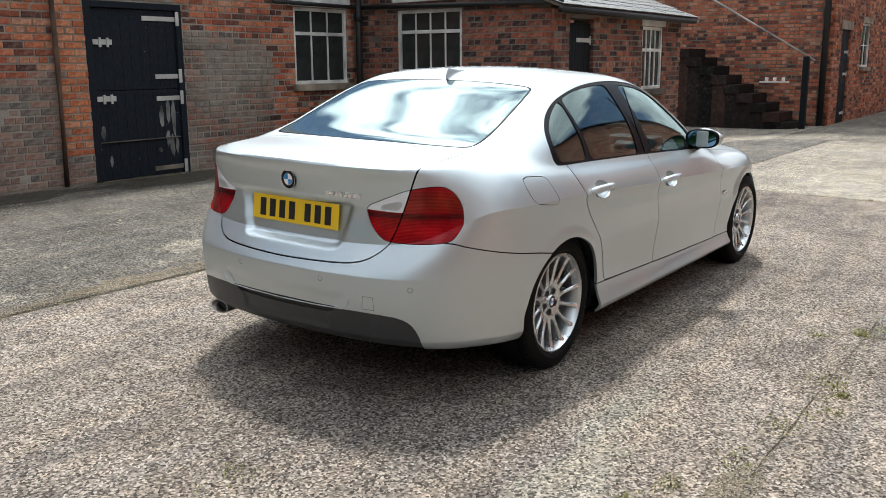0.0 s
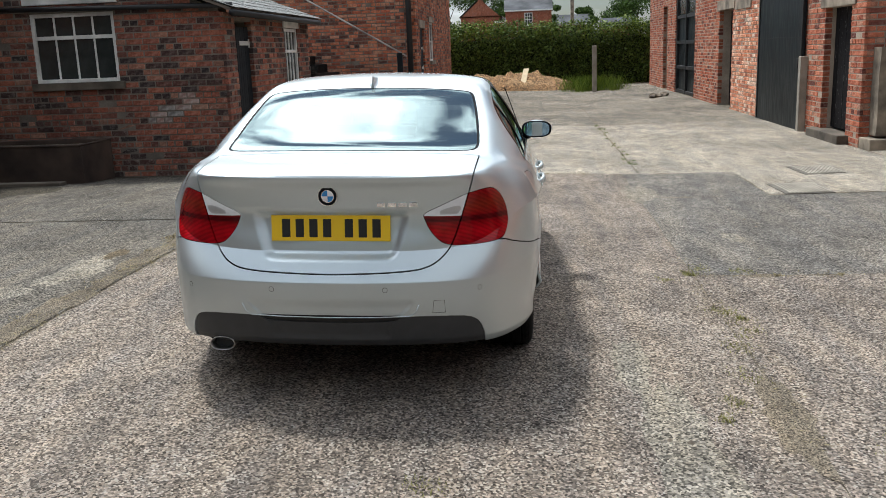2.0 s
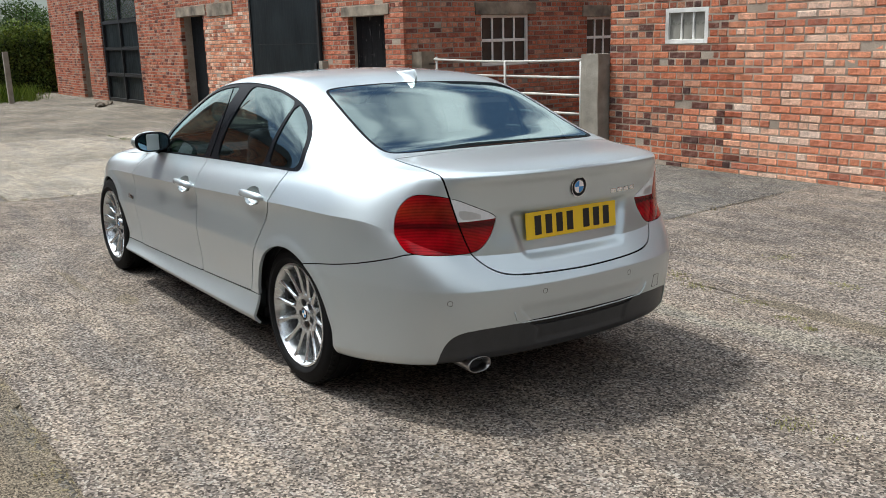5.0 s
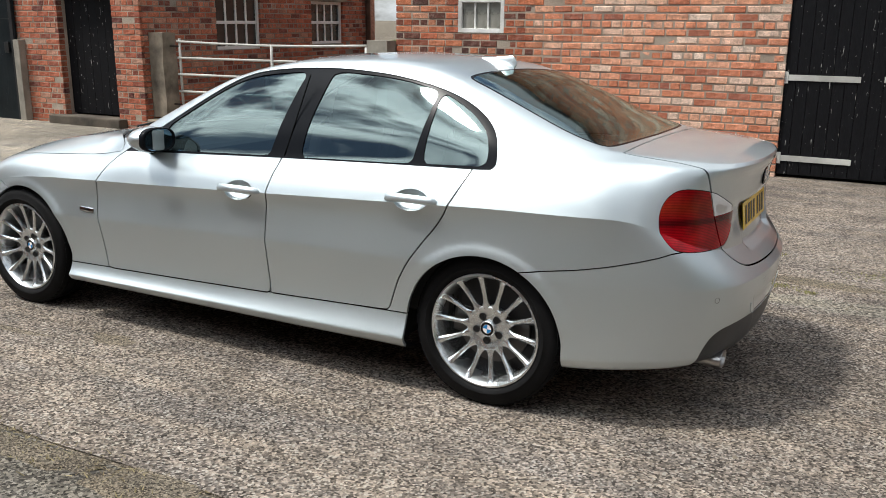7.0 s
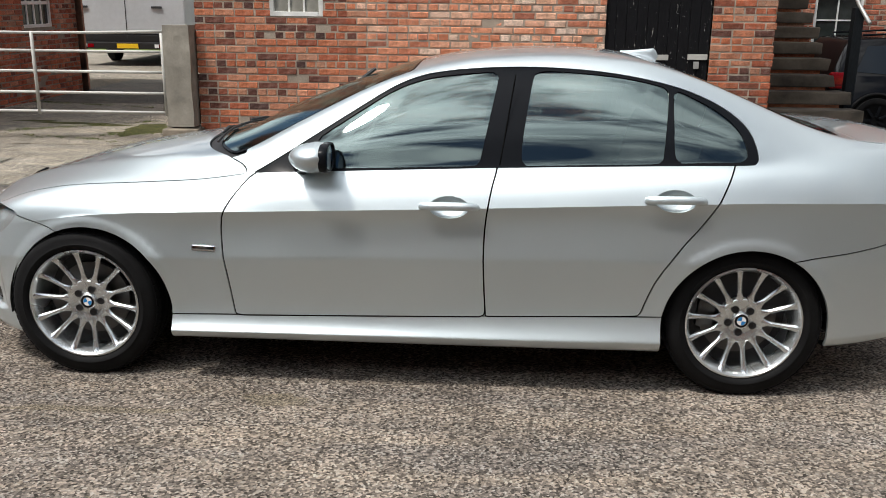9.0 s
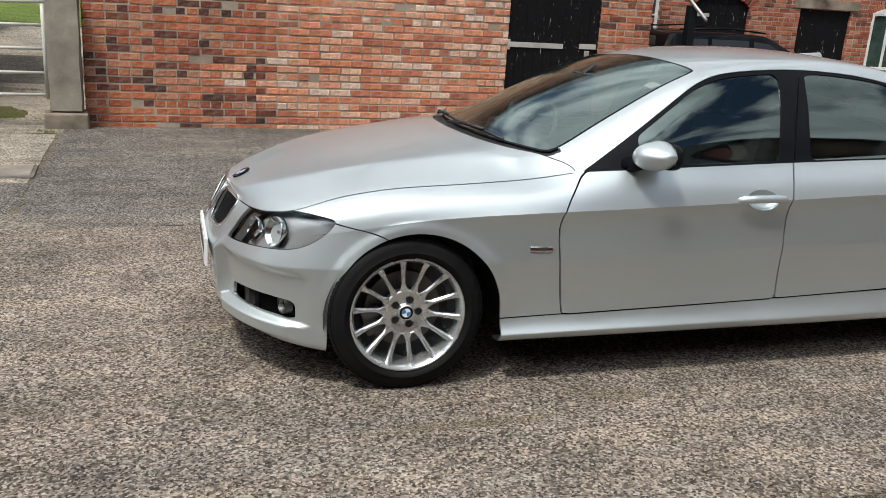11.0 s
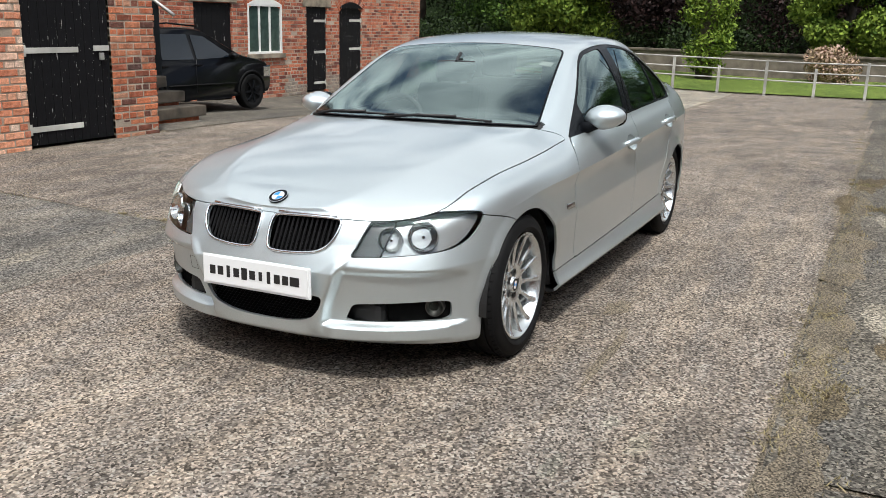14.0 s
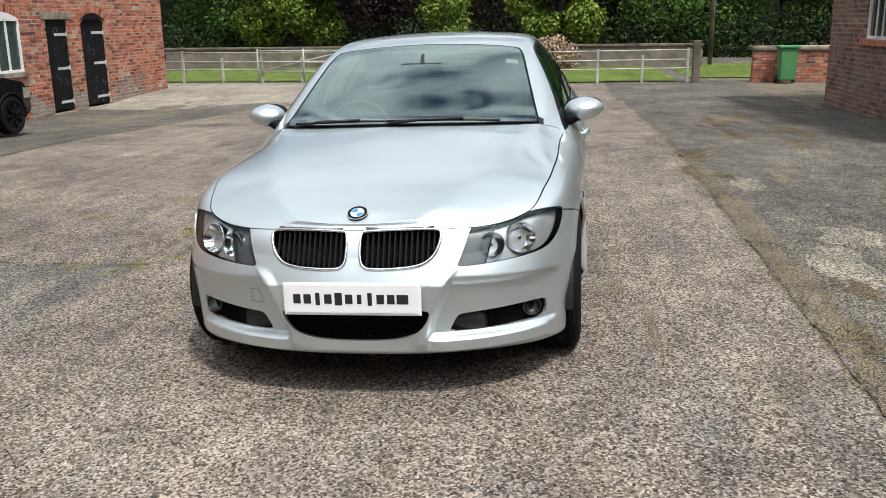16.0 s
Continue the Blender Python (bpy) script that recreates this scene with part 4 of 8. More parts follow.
# pipes and gutters
tagged(piped("rain_pipe", [(0.68, 6.6, 0.02), (0.7, 6.6, 1.4), (0.68, 6.59, 3.1)], 0.03, M["rust_pipe"]), "thin rusty iron pipe on a brick wall", "pipe")
pipe = empty("down_pipe", None, "dark cast iron downpipe in a corner of the walls", "pipe")
piped("pipe", [(5.72, 6.52, 0.15), (5.72, 6.52, 3.0)], 0.05, M["black_iron"], pipe)
for z in (0.75, 2.05):
    piped("pipe_collar", [(5.72, 6.52, z), (5.72, 6.52, z + 0.12)], 0.066, M["black_iron"], pipe)
gutter = empty("gutter", None, "black gutter pipe running under the eaves", "gutter")
piped("gutter_pipe", [(5.78, 6.5, 2.26), (5.78, 3.0, 2.2)], 0.035, M["black_iron"], gutter)
piped("gutter_pipe", [(4.0, 6.58, 2.27), (5.8, 6.58, 2.26)], 0.03, M["black_iron"], gutter)
eaves = piped("eaves_gutter", [(5.7, 2.98, 2.1), (10.6, 2.98, 2.1)], 0.045, M["black_iron"])
tagged(eaves, "black gutter along the shed eaves", "gutter")
tagged(piped("store_pipe", [(16.1, 2.05, -0.1), (16.1, 2.05, 5.9)], 0.07, M["black_iron"]), "black downpipe at a corner of the store", "pipe")
tagged(piped("barn_pipe", [(6.92, -11.2, -0.1), (6.92, -11.2, 5.9)], 0.05, M["rust_pipe"]), "brown downpipe on the barn", "pipe")


# ---- ground ----
def sheet(name, x0, x1, y0, y1, step, material, lift=0.0, ragged=0.0, seed=0, parent=None, label="", thick=0.0):
    """A piece of ground that follows the yard's height, its edge uneven."""
    nx, ny = max(1, round((x1 - x0) / step)), max(1, round((y1 - y0) / step))
    verts, faces = [], []
    for j in range(ny + 1):
        for i in range(nx + 1):
            x, y = x0 + (x1 - x0) * i / nx, y0 + (y1 - y0) * j / ny
            z = land(x, y) + lift
            if ragged and (i in (0, nx) or j in (0, ny)):
                k = noise.noise_vector((x * 2.3 + seed, y * 2.3, seed * 3.1))
                x, y = x + k.x * ragged, y + k.y * ragged
                z -= thick
            verts.append((x, y, z))
    for j in range(ny):
        for i in range(nx):
            a = j * (nx + 1) + i
            faces.append((a, a + 1, a + nx + 2, a + nx + 1))
    return mesh_object(name, verts, faces, material, parent, label, smooth=not thick)


def far_ground():
    """One sheet to the horizon, fine in the yard and coarse beyond."""
    line = [-900, -300, -120, -60, -45, -36] + [-30 + i for i in range(66)] + [40, 50, 70, 120, 300, 900]
    verts = [(x, y, land(x, y) - 0.008) for y in line for x in line]
    n = len(line)
    faces = [(j * n + i, j * n + i + 1, (j + 1) * n + i + 1, (j + 1) * n + i) for j in range(n - 1) for i in range(n - 1)]
    return mesh_object("ground", verts, faces, M["soil"], smooth=True)


ground = tagged(far_ground(), "earth that shows in the joints of a concrete yard", "ground", kind="structure")
SLABS = (
    ("aggregate", -14.0, 5.04, -1.961, 1.955), ("aggregate", -30.0, -14.02, -1.7, 1.7),
    ("aggregate_grey", 0.08, 3.3, -5.86, -1.963), ("aggregate", -14.0, 0.07, -5.88, -1.963), ("concrete", -30.0, -14.03, -12.0, -1.75),
    ("concrete_dark", -14.0, -3.6, -10.3, -5.93),
    # grey slab by the shed: dirty concrete, with the building's shadow in its tone
    ("concrete", 3.33, 5.04, -5.4, -3.3), ("aggregate_grey", 3.31, 5.04, -3.29, -1.97), ("concrete", 5.045, 12.0, -5.4, -2.19), ("concrete", 5.06, 12.0, -2.17, 0.86), ("aggregate_grey", 5.07, 12.0, 0.88, 3.1),
    ("concrete_far", 12.004, 30.0, -5.4, -2.19), ("concrete_far", 12.004, 30.0, -2.17, 1.9), ("concrete", 10.5, 16.1, 1.93, 6.5),
    ("concrete", 3.2, 7.0, -9.4, -5.43), ("concrete_dark", 3.2, 7.0, -13.5, -9.43), ("concrete", 3.2, 14.0, -22.0, -13.53),
    ("concrete_dark", -12.0, 2.0, 1.972, 6.6), ("concrete_dark", 2.03, 5.8, 1.972, 6.6), ("concrete_dark", -30.0, -12.03, 1.75, 5.3),
)
for i, (mt, x0, x1, y0, y1) in enumerate(SLABS):
    near = abs(x0 + x1) / 2 < 9 and abs(y0 + y1) / 2 < 6
    sheet("slab", x0 + 0.003, x1 - 0.003, y0 + 0.003, y1 - 0.003, 0.12 if near else 0.3, M[mt], 0.0, 0.014, i * 1.7, ground, thick=0.003)
M["patch"] = ground_paint("pale cement patch", (0.15, 0.137, 0.115), (0.29, 0.265, 0.22), (0.38, 0.35, 0.3), 0.55, 100, 0.6)


def patch(name, x, y, rx, ry, material, seed, lift=0.003, label=""):
    """An uneven worn patch that lies on a slab."""
    n = 40
    verts = [(x, y, land(x, y) + lift)]
    for k in (0.55, 1.0):
        for i in range(n):
            a = i * math.tau / n
            r = k * (1 + 0.55 * noise.noise((math.cos(a) * 1.9 + seed, math.sin(a) * 1.9, seed)) + 0.25 * noise.noise((math.cos(a) * 6 + seed, math.sin(a) * 6, 2)))
            px, py = x + rx * r * math.cos(a), y + ry * r * math.sin(a)
            verts.append((px, py, land(px, py) + (lift if k < 1 else 0.0006)))
    faces = [(0, 1 + i, 1 + (i + 1) % n) for i in range(n)] + [(1 + i, 1 + n + i, 1 + n + (i + 1) % n, 1 + (i + 1) % n) for i in range(n)]
    return mesh_object(name, verts, faces, material, ground, label, smooth=True)


for i, (x, y, rx, ry) in enumerate(((2.02, 1.57, 0.1, 0.035), (1.88, 1.43, 0.07, 0.03), (2.3, 1.35, 0.09, 0.03), (-2.6, 2.35, 0.34, 0.14), (0.1, 2.4, 0.45, 0.17), (1.3, -2.5, 0.16, 0.09), (1.4, -4.3, 0.28, 0.12), (-0.7, 2.7, 0.3, 0.22), (3.5, -2.0, 0.5, 0.16), (-2.7, -1.46, 0.7, 0.14), (-1.75, -1.35, 0.4, 0.09))):
    patch("cement_patch", x, y, rx, ry, M["patch"], i * 2.3, label="pale worn cement patch")
for i, (x, y, rx, ry) in enumerate(((0.52, 1.06, 0.14, 0.06), (-2.9, 2.7, 0.2, 0.1), (-2.35, -1.93, 0.5, 0.1), (1.2, 1.21, 0.4, 0.03))):
    patch("dirt_patch", x, y, rx, ry, M["soil"], 40 + i * 2.3, 0.002, label="dark hollow filled with dirt")


M["grime"] = ground_paint("damp grime", (0.04, 0.037, 0.03), (0.085, 0.076, 0.06), (0.14, 0.125, 0.1), 0.5, 110, 0.6)
for i, (x, y, rx, ry) in enumerate(((-0.6, 6.25, 1.5, 0.34), (2.2, 6.2, 1.6, 0.42), (4.3, 5.7, 0.9, 0.8), (-2.6, 6.3, 1.2, 0.25), (7.6, 2.75, 1.7, 0.22), (6.0, 4.2, 0.25, 1.0))):
    patch("grime_patch", x, y, rx, ry, M["grime"], 120 + i * 3.7, 0.002, label="damp grime at the foot of a wall")
M["moss_soil"] = ground_paint("brown moss", (0.085, 0.068, 0.047), (0.165, 0.135, 0.09), (0.24, 0.2, 0.14), 0.4, 150, 0.9)
for i, (x, y, rx, ry) in enumerate(((-8.6, 3.0, 0.9, 0.22), (-7.2, 3.7, 1.0, 0.16), (-6.4, 2.9, 0.55, 0.1), (-9.8, 3.6, 0.8, 0.25), (-5.5, 3.4, 0.5, 0.1), (-4.35, 2.12, 0.45, 0.14), (-3.2, 1.98, 0.35, 0.1), (0.5, 2.36, 0.2, 0.07), (1.3, 2.12, 0.25, 0.08))):
    patch("moss_patch", x, y, rx, ry, M["moss_soil"], 150 + i * 2.9, 0.003, label="brown moss grown over the concrete")


M["moss_green"] = ground_paint("green moss", (0.05, 0.056, 0.02), (0.115, 0.12, 0.045), (0.16, 0.15, 0.07), 0.3, 150, 0.9)
for i, (x, y, rx, ry) in enumerate(((5.2, -7.1, 0.55, 0.1), (4.75, -6.95, 0.35, 0.09), (4.05, -6.7, 0.26, 0.55), (5.75, -7.25, 0.3, 0.08), (4.2, -6.35, 0.2, 0.07))):
    patch("moss_patch", x, y, rx, ry, M["moss_green"], 190 + i * 2.1, 0.003, label="green moss in the worn concrete")


def tufts(name, spots, material, label, seed=3, tall=0.05, blades=26):
    """Thin blades growing out of cracks."""
    rng = random.Random(seed)
    verts, faces = [], []
    for x, y, spread in spots:
        for _ in range(int(blades * (0.5 + spread))):
            px, py = x + rng.gauss(0, spread * 0.35), y + rng.gauss(0, spread * 0.35)
            h, a = tall * rng.uniform(0.3, 1.2), rng.uniform(0, math.tau)
            w, lean = rng.uniform(0.002, 0.005), rng.uniform(0.2, 1.6) * min(1.0, 0.2 / tall)
            z = land(px, py) - 0.004
            dx, dy = math.cos(a), math.sin(a)
            n = len(verts)
            verts += [(px - dy * w, py + dx * w, z), (px + dy * w, py - dx * w, z), (px + dx * h * lean * 0.5 + dy * w * 0.6, py + dy * h * lean * 0.5 - dx * w * 0.6, z + h * 0.6), (px + dx * h * lean, py + dy * h * lean, z + h)]
            faces += [(n, n + 1, n + 2), (n, n + 2, n + 3)]
    return tagged(mesh_object(name, verts, faces, material), label, "grass", kind="stuff")


rng = random.Random(9)
dry, green = [], []
for x0, y0, x1, y1, n in ((-12, 1.8, -3.4, 1.97, 7), (0.06, -2.0, 0.06, -4.2, 4), (5.05, -1.6, 5.06, 1.0, 6)):
    for _ in range(n):
        k = rng.random()
        dry.append((x0 + (x1 - x0) * k, y0 + (y1 - y0) * k, rng.choice((0.04, 0.09, 0.2))))
for x0, y0, x1, y1, n in ((5.1, -2.18, 12, -2.18, 22), (3.4, -5.5, 6.6, -6.4, 24), (4.2, -7.4, 5.7, -6.3, 30), (3.6, -6.3, 4.4, -6.1, 12), (3.3, -8.5, 6.9, -9.4, 40), (-3.5, 6.5, 5.0, 6.58, 20)):
    for _ in range(n):
        k = rng.random()
        green.append((x0 + (x1 - x0) * k, y0 + (y1 - y0) * k + rng.gauss(0, 0.03), rng.choice((0.05, 0.1, 0.18))))
# crumbled soil and dead grass heaped along the broken edge of the slab
for i, (x, y, rx, ry) in enumerate(((-3.1, 2.08, 0.42, 0.09), (-2.35, 2.05, 0.3, 0.06), (-1.6, 2.1, 0.45, 0.11), (-0.85, 2.07, 0.35, 0.12), (-0.2, 2.05, 0.3, 0.07), (0.45, 2.09, 0.4, 0.1), (1.2, 2.06, 0.35, 0.08), (1.95, 2.08, 0.4, 0.1))):
    patch("dirt_patch", x, y, rx, ry, M["soil"], 70 + i * 1.7, 0.0045, label="crumbled soil along the slab edge")
    for _ in range(3):
        dry.append((x + rng.uniform(-rx, rx), y + rng.gauss(0, ry * 0.5), rng.choice((0.05, 0.08, 0.12))))
# low yellow-green weeds here and there along the southern joint
low_weeds = []
for x, y, spread in ((0.18, -2.04, 0.1), (0.19, -2.33, 0.07), (0.12, -1.93, 0.05), (-0.06, -1.74, 0.06), (-0.8, -1.97, 0.1), (-0.95, -2.05, 0.05), (-1.08, -2.08, 0.1), (-1.38, -1.95, 0.09), (-1.84, -1.88, 0.08), (-2.22, -1.75, 0.07), (-1.36, -3.02, 0.12), (-2.62, -2.3, 0.14), (-2.02, -2.62, 0.08), (-3.08, -0.48, 0.12), (-2.36, -1.67, 0.05), (-4.3, 2.1, 0.12)):
    for _ in range(5):
        low_weeds.append((x + rng.gauss(0, spread * 0.6), y + rng.gauss(0, spread * 0.35), spread))
tufts("low_weeds", low_weeds, M["low_weed"], "low yellow-green weeds in a worn joint", 6, 0.014, 60)
tufts("dry_grass", dry, M["straw"], "dry yellow grass in the slab joints", 3, 0.02, 55)
tufts("weeds", green, M["weed"], "short green weeds in the cracks of the yard", 4, 0.026, 40)
for x, y, s in ((-3.0, 2.2, 0.16), (1.3, 2.1, 0.12)):
    tufts("grass_clump", [(x + rng.gauss(0, 0.1), y + rng.gauss(0, 0.04), s) for _ in range(6)], M["straw"], "straggling clump of dry grass", int(abs(x) * 50), 0.028, 60)

tufts("tall_grass", [(26.4 + rng.gauss(0, 0.5), -3.1 + rng.gauss(0, 0.5), 0.3) for _ in range(90)], M["leaf_bright"], "long rough grass round a post by the hedge", 8, 0.5, 30)

# dead moss, seed heads and crumbs gathered along the joints
verts, faces, crumbs, more = [], [], [], []
for x0, y0, x1, y1, n, wide in ((-3.4, 2.0, 1.9, 2.03, 1500, 0.06), (-4.6, 2.05, -2.6, 2.0, 900, 0.12), (0.0, 2.06, 1.4, 2.1, 700, 0.07), (-12, 1.85, -3.4, 1.97, 500, 0.09), (-2.6, -1.96, 0.6, -1.96, 300, 0.06), (0.065, -2.0, 0.065, -5.6, 250, 0.05), (5.055, -1.9, 5.055, 1.9, 500, 0.05), (-4.0, 6.45, 5.6, 6.5, 900, 0.12), (10.6, 3.0, 6.0, 3.0, 500, 0.15)):
    for _ in range(n):
        k = rng.random()
        drift = wide * (0.6 + 0.9 * abs(noise.noise((x0 + (x1 - x0) * k * 1.3, y0 + (y1 - y0) * k * 1.3, 5))))
        x, y = x0 + (x1 - x0) * k + rng.gauss(0, drift), y0 + (y1 - y0) * k + rng.gauss(0, drift)
        a, l, w = rng.uniform(0, math.tau), rng.uniform(0.006, 0.022), rng.uniform(0.0015, 0.004)
        z = land(x, y) + 0.001
        v, f = (verts, faces) if rng.random() < 0.6 else (crumbs, more)
        n0, c, d = len(v), math.cos(a), math.sin(a)
        v += [(x - c * l - d * w, y - d * l + c * w, z), (x - c * l + d * w, y - d * l - c * w, z), (x + c * l, y + d * l, z + rng.uniform(0.001, 0.009))]
        f.append((n0, n0 + 1, n0 + 2))
tagged(mesh_object("dead_grass", verts, faces, M["straw"]), "dry grass litter along the slab joints", "litter", kind="stuff")
tagged(mesh_object("moss_litter", crumbs, more, M["moss"]), "brown moss crumbs along the slab joints", "litter", kind="stuff")

# stones and grit lying about
verts, faces = [], []
for _ in range(420):
    x, y = rng.uniform(-4.5, 6), rng.uniform(-5.5, 6.3)
    s = rng.uniform(0.004, 0.011) if rng.random() < 0.93 else rng.uniform(0.012, 0.022)
    n, z = len(verts), land(x, y)
    verts += [(x + s * math.cos(a) * rng.uniform(0.7, 1.2), y + s * math.sin(a) * rng.uniform(0.7, 1.2), z) for a in (0, 1.3, 2.5, 3.8, 5.1)] + [(x, y, z + s * 0.8)]
    faces += [(n + i, n + (i + 1) % 5, n + 5) for i in range(5)]
tagged(mesh_object("loose_grit", verts, faces, M["stone"]), "small loose stones on the concrete", "gravel", kind="stuff")

# drain covers
for x, y, rz in ((3.66, -3.69, 2), (4.95, -4.25, 2)):
    grate = empty("drain_cover", pose(x, y, land(x, y), 0, 0, rz), "worn grey drain grating set in concrete", "drain cover", "drain gratings")
    boxed("frame", (-0.34, -0.25, -0.01), (0.34, 0.25, 0.004), M["grate_grey"], grate, bevel=0.003)
    for i in range(11):
        boxed("bar", (-0.31, -0.222 + i * 0.04, 0.004), (0.31, -0.2 + i * 0.04, 0.012), M["post_concrete"], grate, bevel=0.002)


# ---- things in the yard ----
def gate():
    ob = empty("field_gate", None, "galvanised five-bar tube gate between two posts", "gate")
    x0, x1 = 6.62, 3.42
    for z in (1.2, 0.97, 0.74, 0.5, 0.28):
        pts = [(x0 + (x1 - x0) * i / 8, -5.72 - 0.01 * i, z + 0.02 - 0.03 * math.sin(math.pi * i / 8) * (z > 1)) for i in range(9)]
        piped("rail", pts, 0.017, M["white_tube"], ob)
    for x in (6.6, 4.95, 3.44):
        piped("stile", [(x, -5.75, 0.27), (x, -5.75, 1.26 if x > 6 else 1.2)], 0.02, M["white_tube"], ob)
    piped("hinge", [(6.6, -5.74, 1.15), (6.78, -5.7, 1.15)], 0.014, M["rust"], ob)
    piped("hinge", [(6.6, -5.74, 0.33), (6.78, -5.7, 0.33)], 0.014, M["rust"], ob)


gate()


def rough_post(name, x, y, wx, wy, z1, material, label, base, seed, rough):
    """A weathered square post with a chamfered face on a block."""
    ob = empty(name, pose(x, y, 0), label, "post")
    bm = bmesh.new()
    box(bm, (-wx / 2, -wy / 2, 0.15), (wx / 2, wy / 2, z1))
    bmesh.ops.subdivide_edges(bm, edges=bm.edges[:], cuts=9, use_grid_fill=True)
    for v in bm.verts:
        k = noise.noise_vector((v.co.x * 7 + seed, v.co.y * 7, v.co.z * 4))
        v.co += Vector((k.x, k.y, k.z * 0.5)) * rough
    part("shaft", bm, M[material], ob)
    bm = bmesh.new()
    box(bm, (-base[0] / 2, -base[1] / 2, -0.1), (base[0] / 2, base[1] / 2, base[2]), 0.02)
    part("footing", bm, M["stone"], ob)
    return ob


rough_post("stone_gatepost", 6.86, -5.68, 0.26, 0.26, 1.34, "stone", "rough old stone gatepost carrying a gate", (0.55, 0.5, 0.12), 1, 0.016)
rough_post("concrete_gatepost", 3.27, -5.86, 0.3, 0.26, 1.29, "post_concrete", "grey concrete gatepost on a wider footing", (0.42, 0.4, 0.13), 7, 0.01)


def trough():
    ob = empty("feed_trough", pose(5.28, 5.75, land(5.3, 5.7)), "rusty iron tank lying against a wall", "trough")
    x0, x1, y0, y1, h = -0.42, 0.42, -0.92, 0.92, 0.52
    prof = [(x0 + 0.1, 0.02), (x0 + 0.03, 0.12), (x0, h)], [(x1 - 0.1, 0.02), (x1 - 0.03, 0.12), (x1, h)]
    for lo, hi in (((x0, y0, 0), (x0 + 0.02, y1, h)), ((x1 - 0.02, y0, 0), (x1, y1, h)), ((x0 + 0.02, y0, 0), (x1 - 0.02, y0 + 0.02, h)), ((x0 + 0.02, y1 - 0.02, 0), (x1 - 0.02, y1, h)), ((x0 + 0.02, y0 + 0.02, 0), (x1 - 0.02, y1 - 0.02, 0.02))):
        boxed("tank_side", lo, hi, M["rust"], ob, bevel=0.006)
    piped("rim", [(x0, y0, h), (x1, y0, h), (x1, y1, h), (x0, y1, h)], 0.016, M["rust"], ob, closed=True)
    bm = bmesh.new()
    box(bm, (x0 + 0.03, y0 + 0.03, 0.3), (x1 - 0.03, y1 - 0.03, h - 0.05))
    part("rubbish", bm, M["soil"], ob, "dirt inside the tank")


trough()
tagged(boxed("loose_board", (4.55, 5.0, land(4.6, 5.2)), (4.72, 5.9, land(4.6, 5.2) + 0.04), M["timber"], bevel=0.004), "old board lying by the tank", "board")


def stone_stairs():
    """Outside steps that climb away along the side of the lock-up."""
    ob = empty("stone_stairs", None, "worn stone steps climbing beside a brick wall", "stairs")
    rise, go = 0.19, 0.27
    for i in range(9):
        y = -6.55 - i * go
        bm = bmesh.new()
        z = land(-4.2, -6.5) + (i + 1) * rise
        box(bm, (-4.95 + 0.02 * (i % 2) + 0.12 * min(i, 3) * 0.8, y - go - 0.05, z - 0.15), (-3.76, y + 0.03, z), 0.02)
        for v in bm.verts:
            k = noise.noise_vector((v.co.x * 3.1, v.co.y * 5.3 + i, v.co.z * 5))
            v.co += Vector((k.x * 0.05, k.y * 0.02, k.z * 0.012))
        part("step", bm, M["stone_dark"], ob)
        boxed("riser", (-4.85 + 0.1 * min(i, 3), y - go, -0.3), (-3.78, y - 0.02, z - 0.15), M["brick_old"], ob, bevel=0)
    tagged(boxed("rail_post", (-4.86, -7.35, 0.2), (-4.74, -7.23, 1.56), M["black_door_sound"], bevel=0.01), "dark timber post at the foot of a handrail", "post")
    tagged(piped("handrail", [(-4.8, -6.9, 1.38), (-4.8, -7.3, 1.6), (-4.8, -9.2, 2.95)], 0.025, M["galvanised"]), "pale tube handrail over stone steps", "handrail")


stone_stairs()


def store_stairs():
    ob = empty("outside_stairs", None, "blackened stone steps against a tall brick wall", "stairs")
    for i in range(9):
        y = 2.35 + i * 0.3
        z = -0.1 + (i + 1) * 0.2
        boxed("step", (15.1, y, z - 0.2), (16.18, y + 0.36, z), M["brick_black"], ob, bevel=0.012)
        boxed("block", (15.16, y + 0.03, -0.15), (16.18, y + 0.33, z - 0.2), M["brick_black"], ob, bevel=0)
    tagged(piped("stair_rail", [(15.1, 2.0, 1.42), (15.1, 5.0, 3.2)], 0.02, M["rail_tube"]), "long pale rail above outside steps", "handrail")
    tagged(boxed("stair_post", (15.02, 2.1, -0.12), (15.14, 2.22, 1.5), M["black_door_sound"], bevel=0.01), "dark timber post below a rail", "post")
    boxed("edge_board", (14.98, 2.5, 0.95), (15.15, 3.1, 0.975), M["white_wood"], ob, bevel=0.004)
    for y in (2.6, 2.78, 2.95):
        piped("small_pot", [(15.03, y, 0.975), (15.03, y, 1.06)], 0.035, M["white_wood"], ob)


store_stairs()


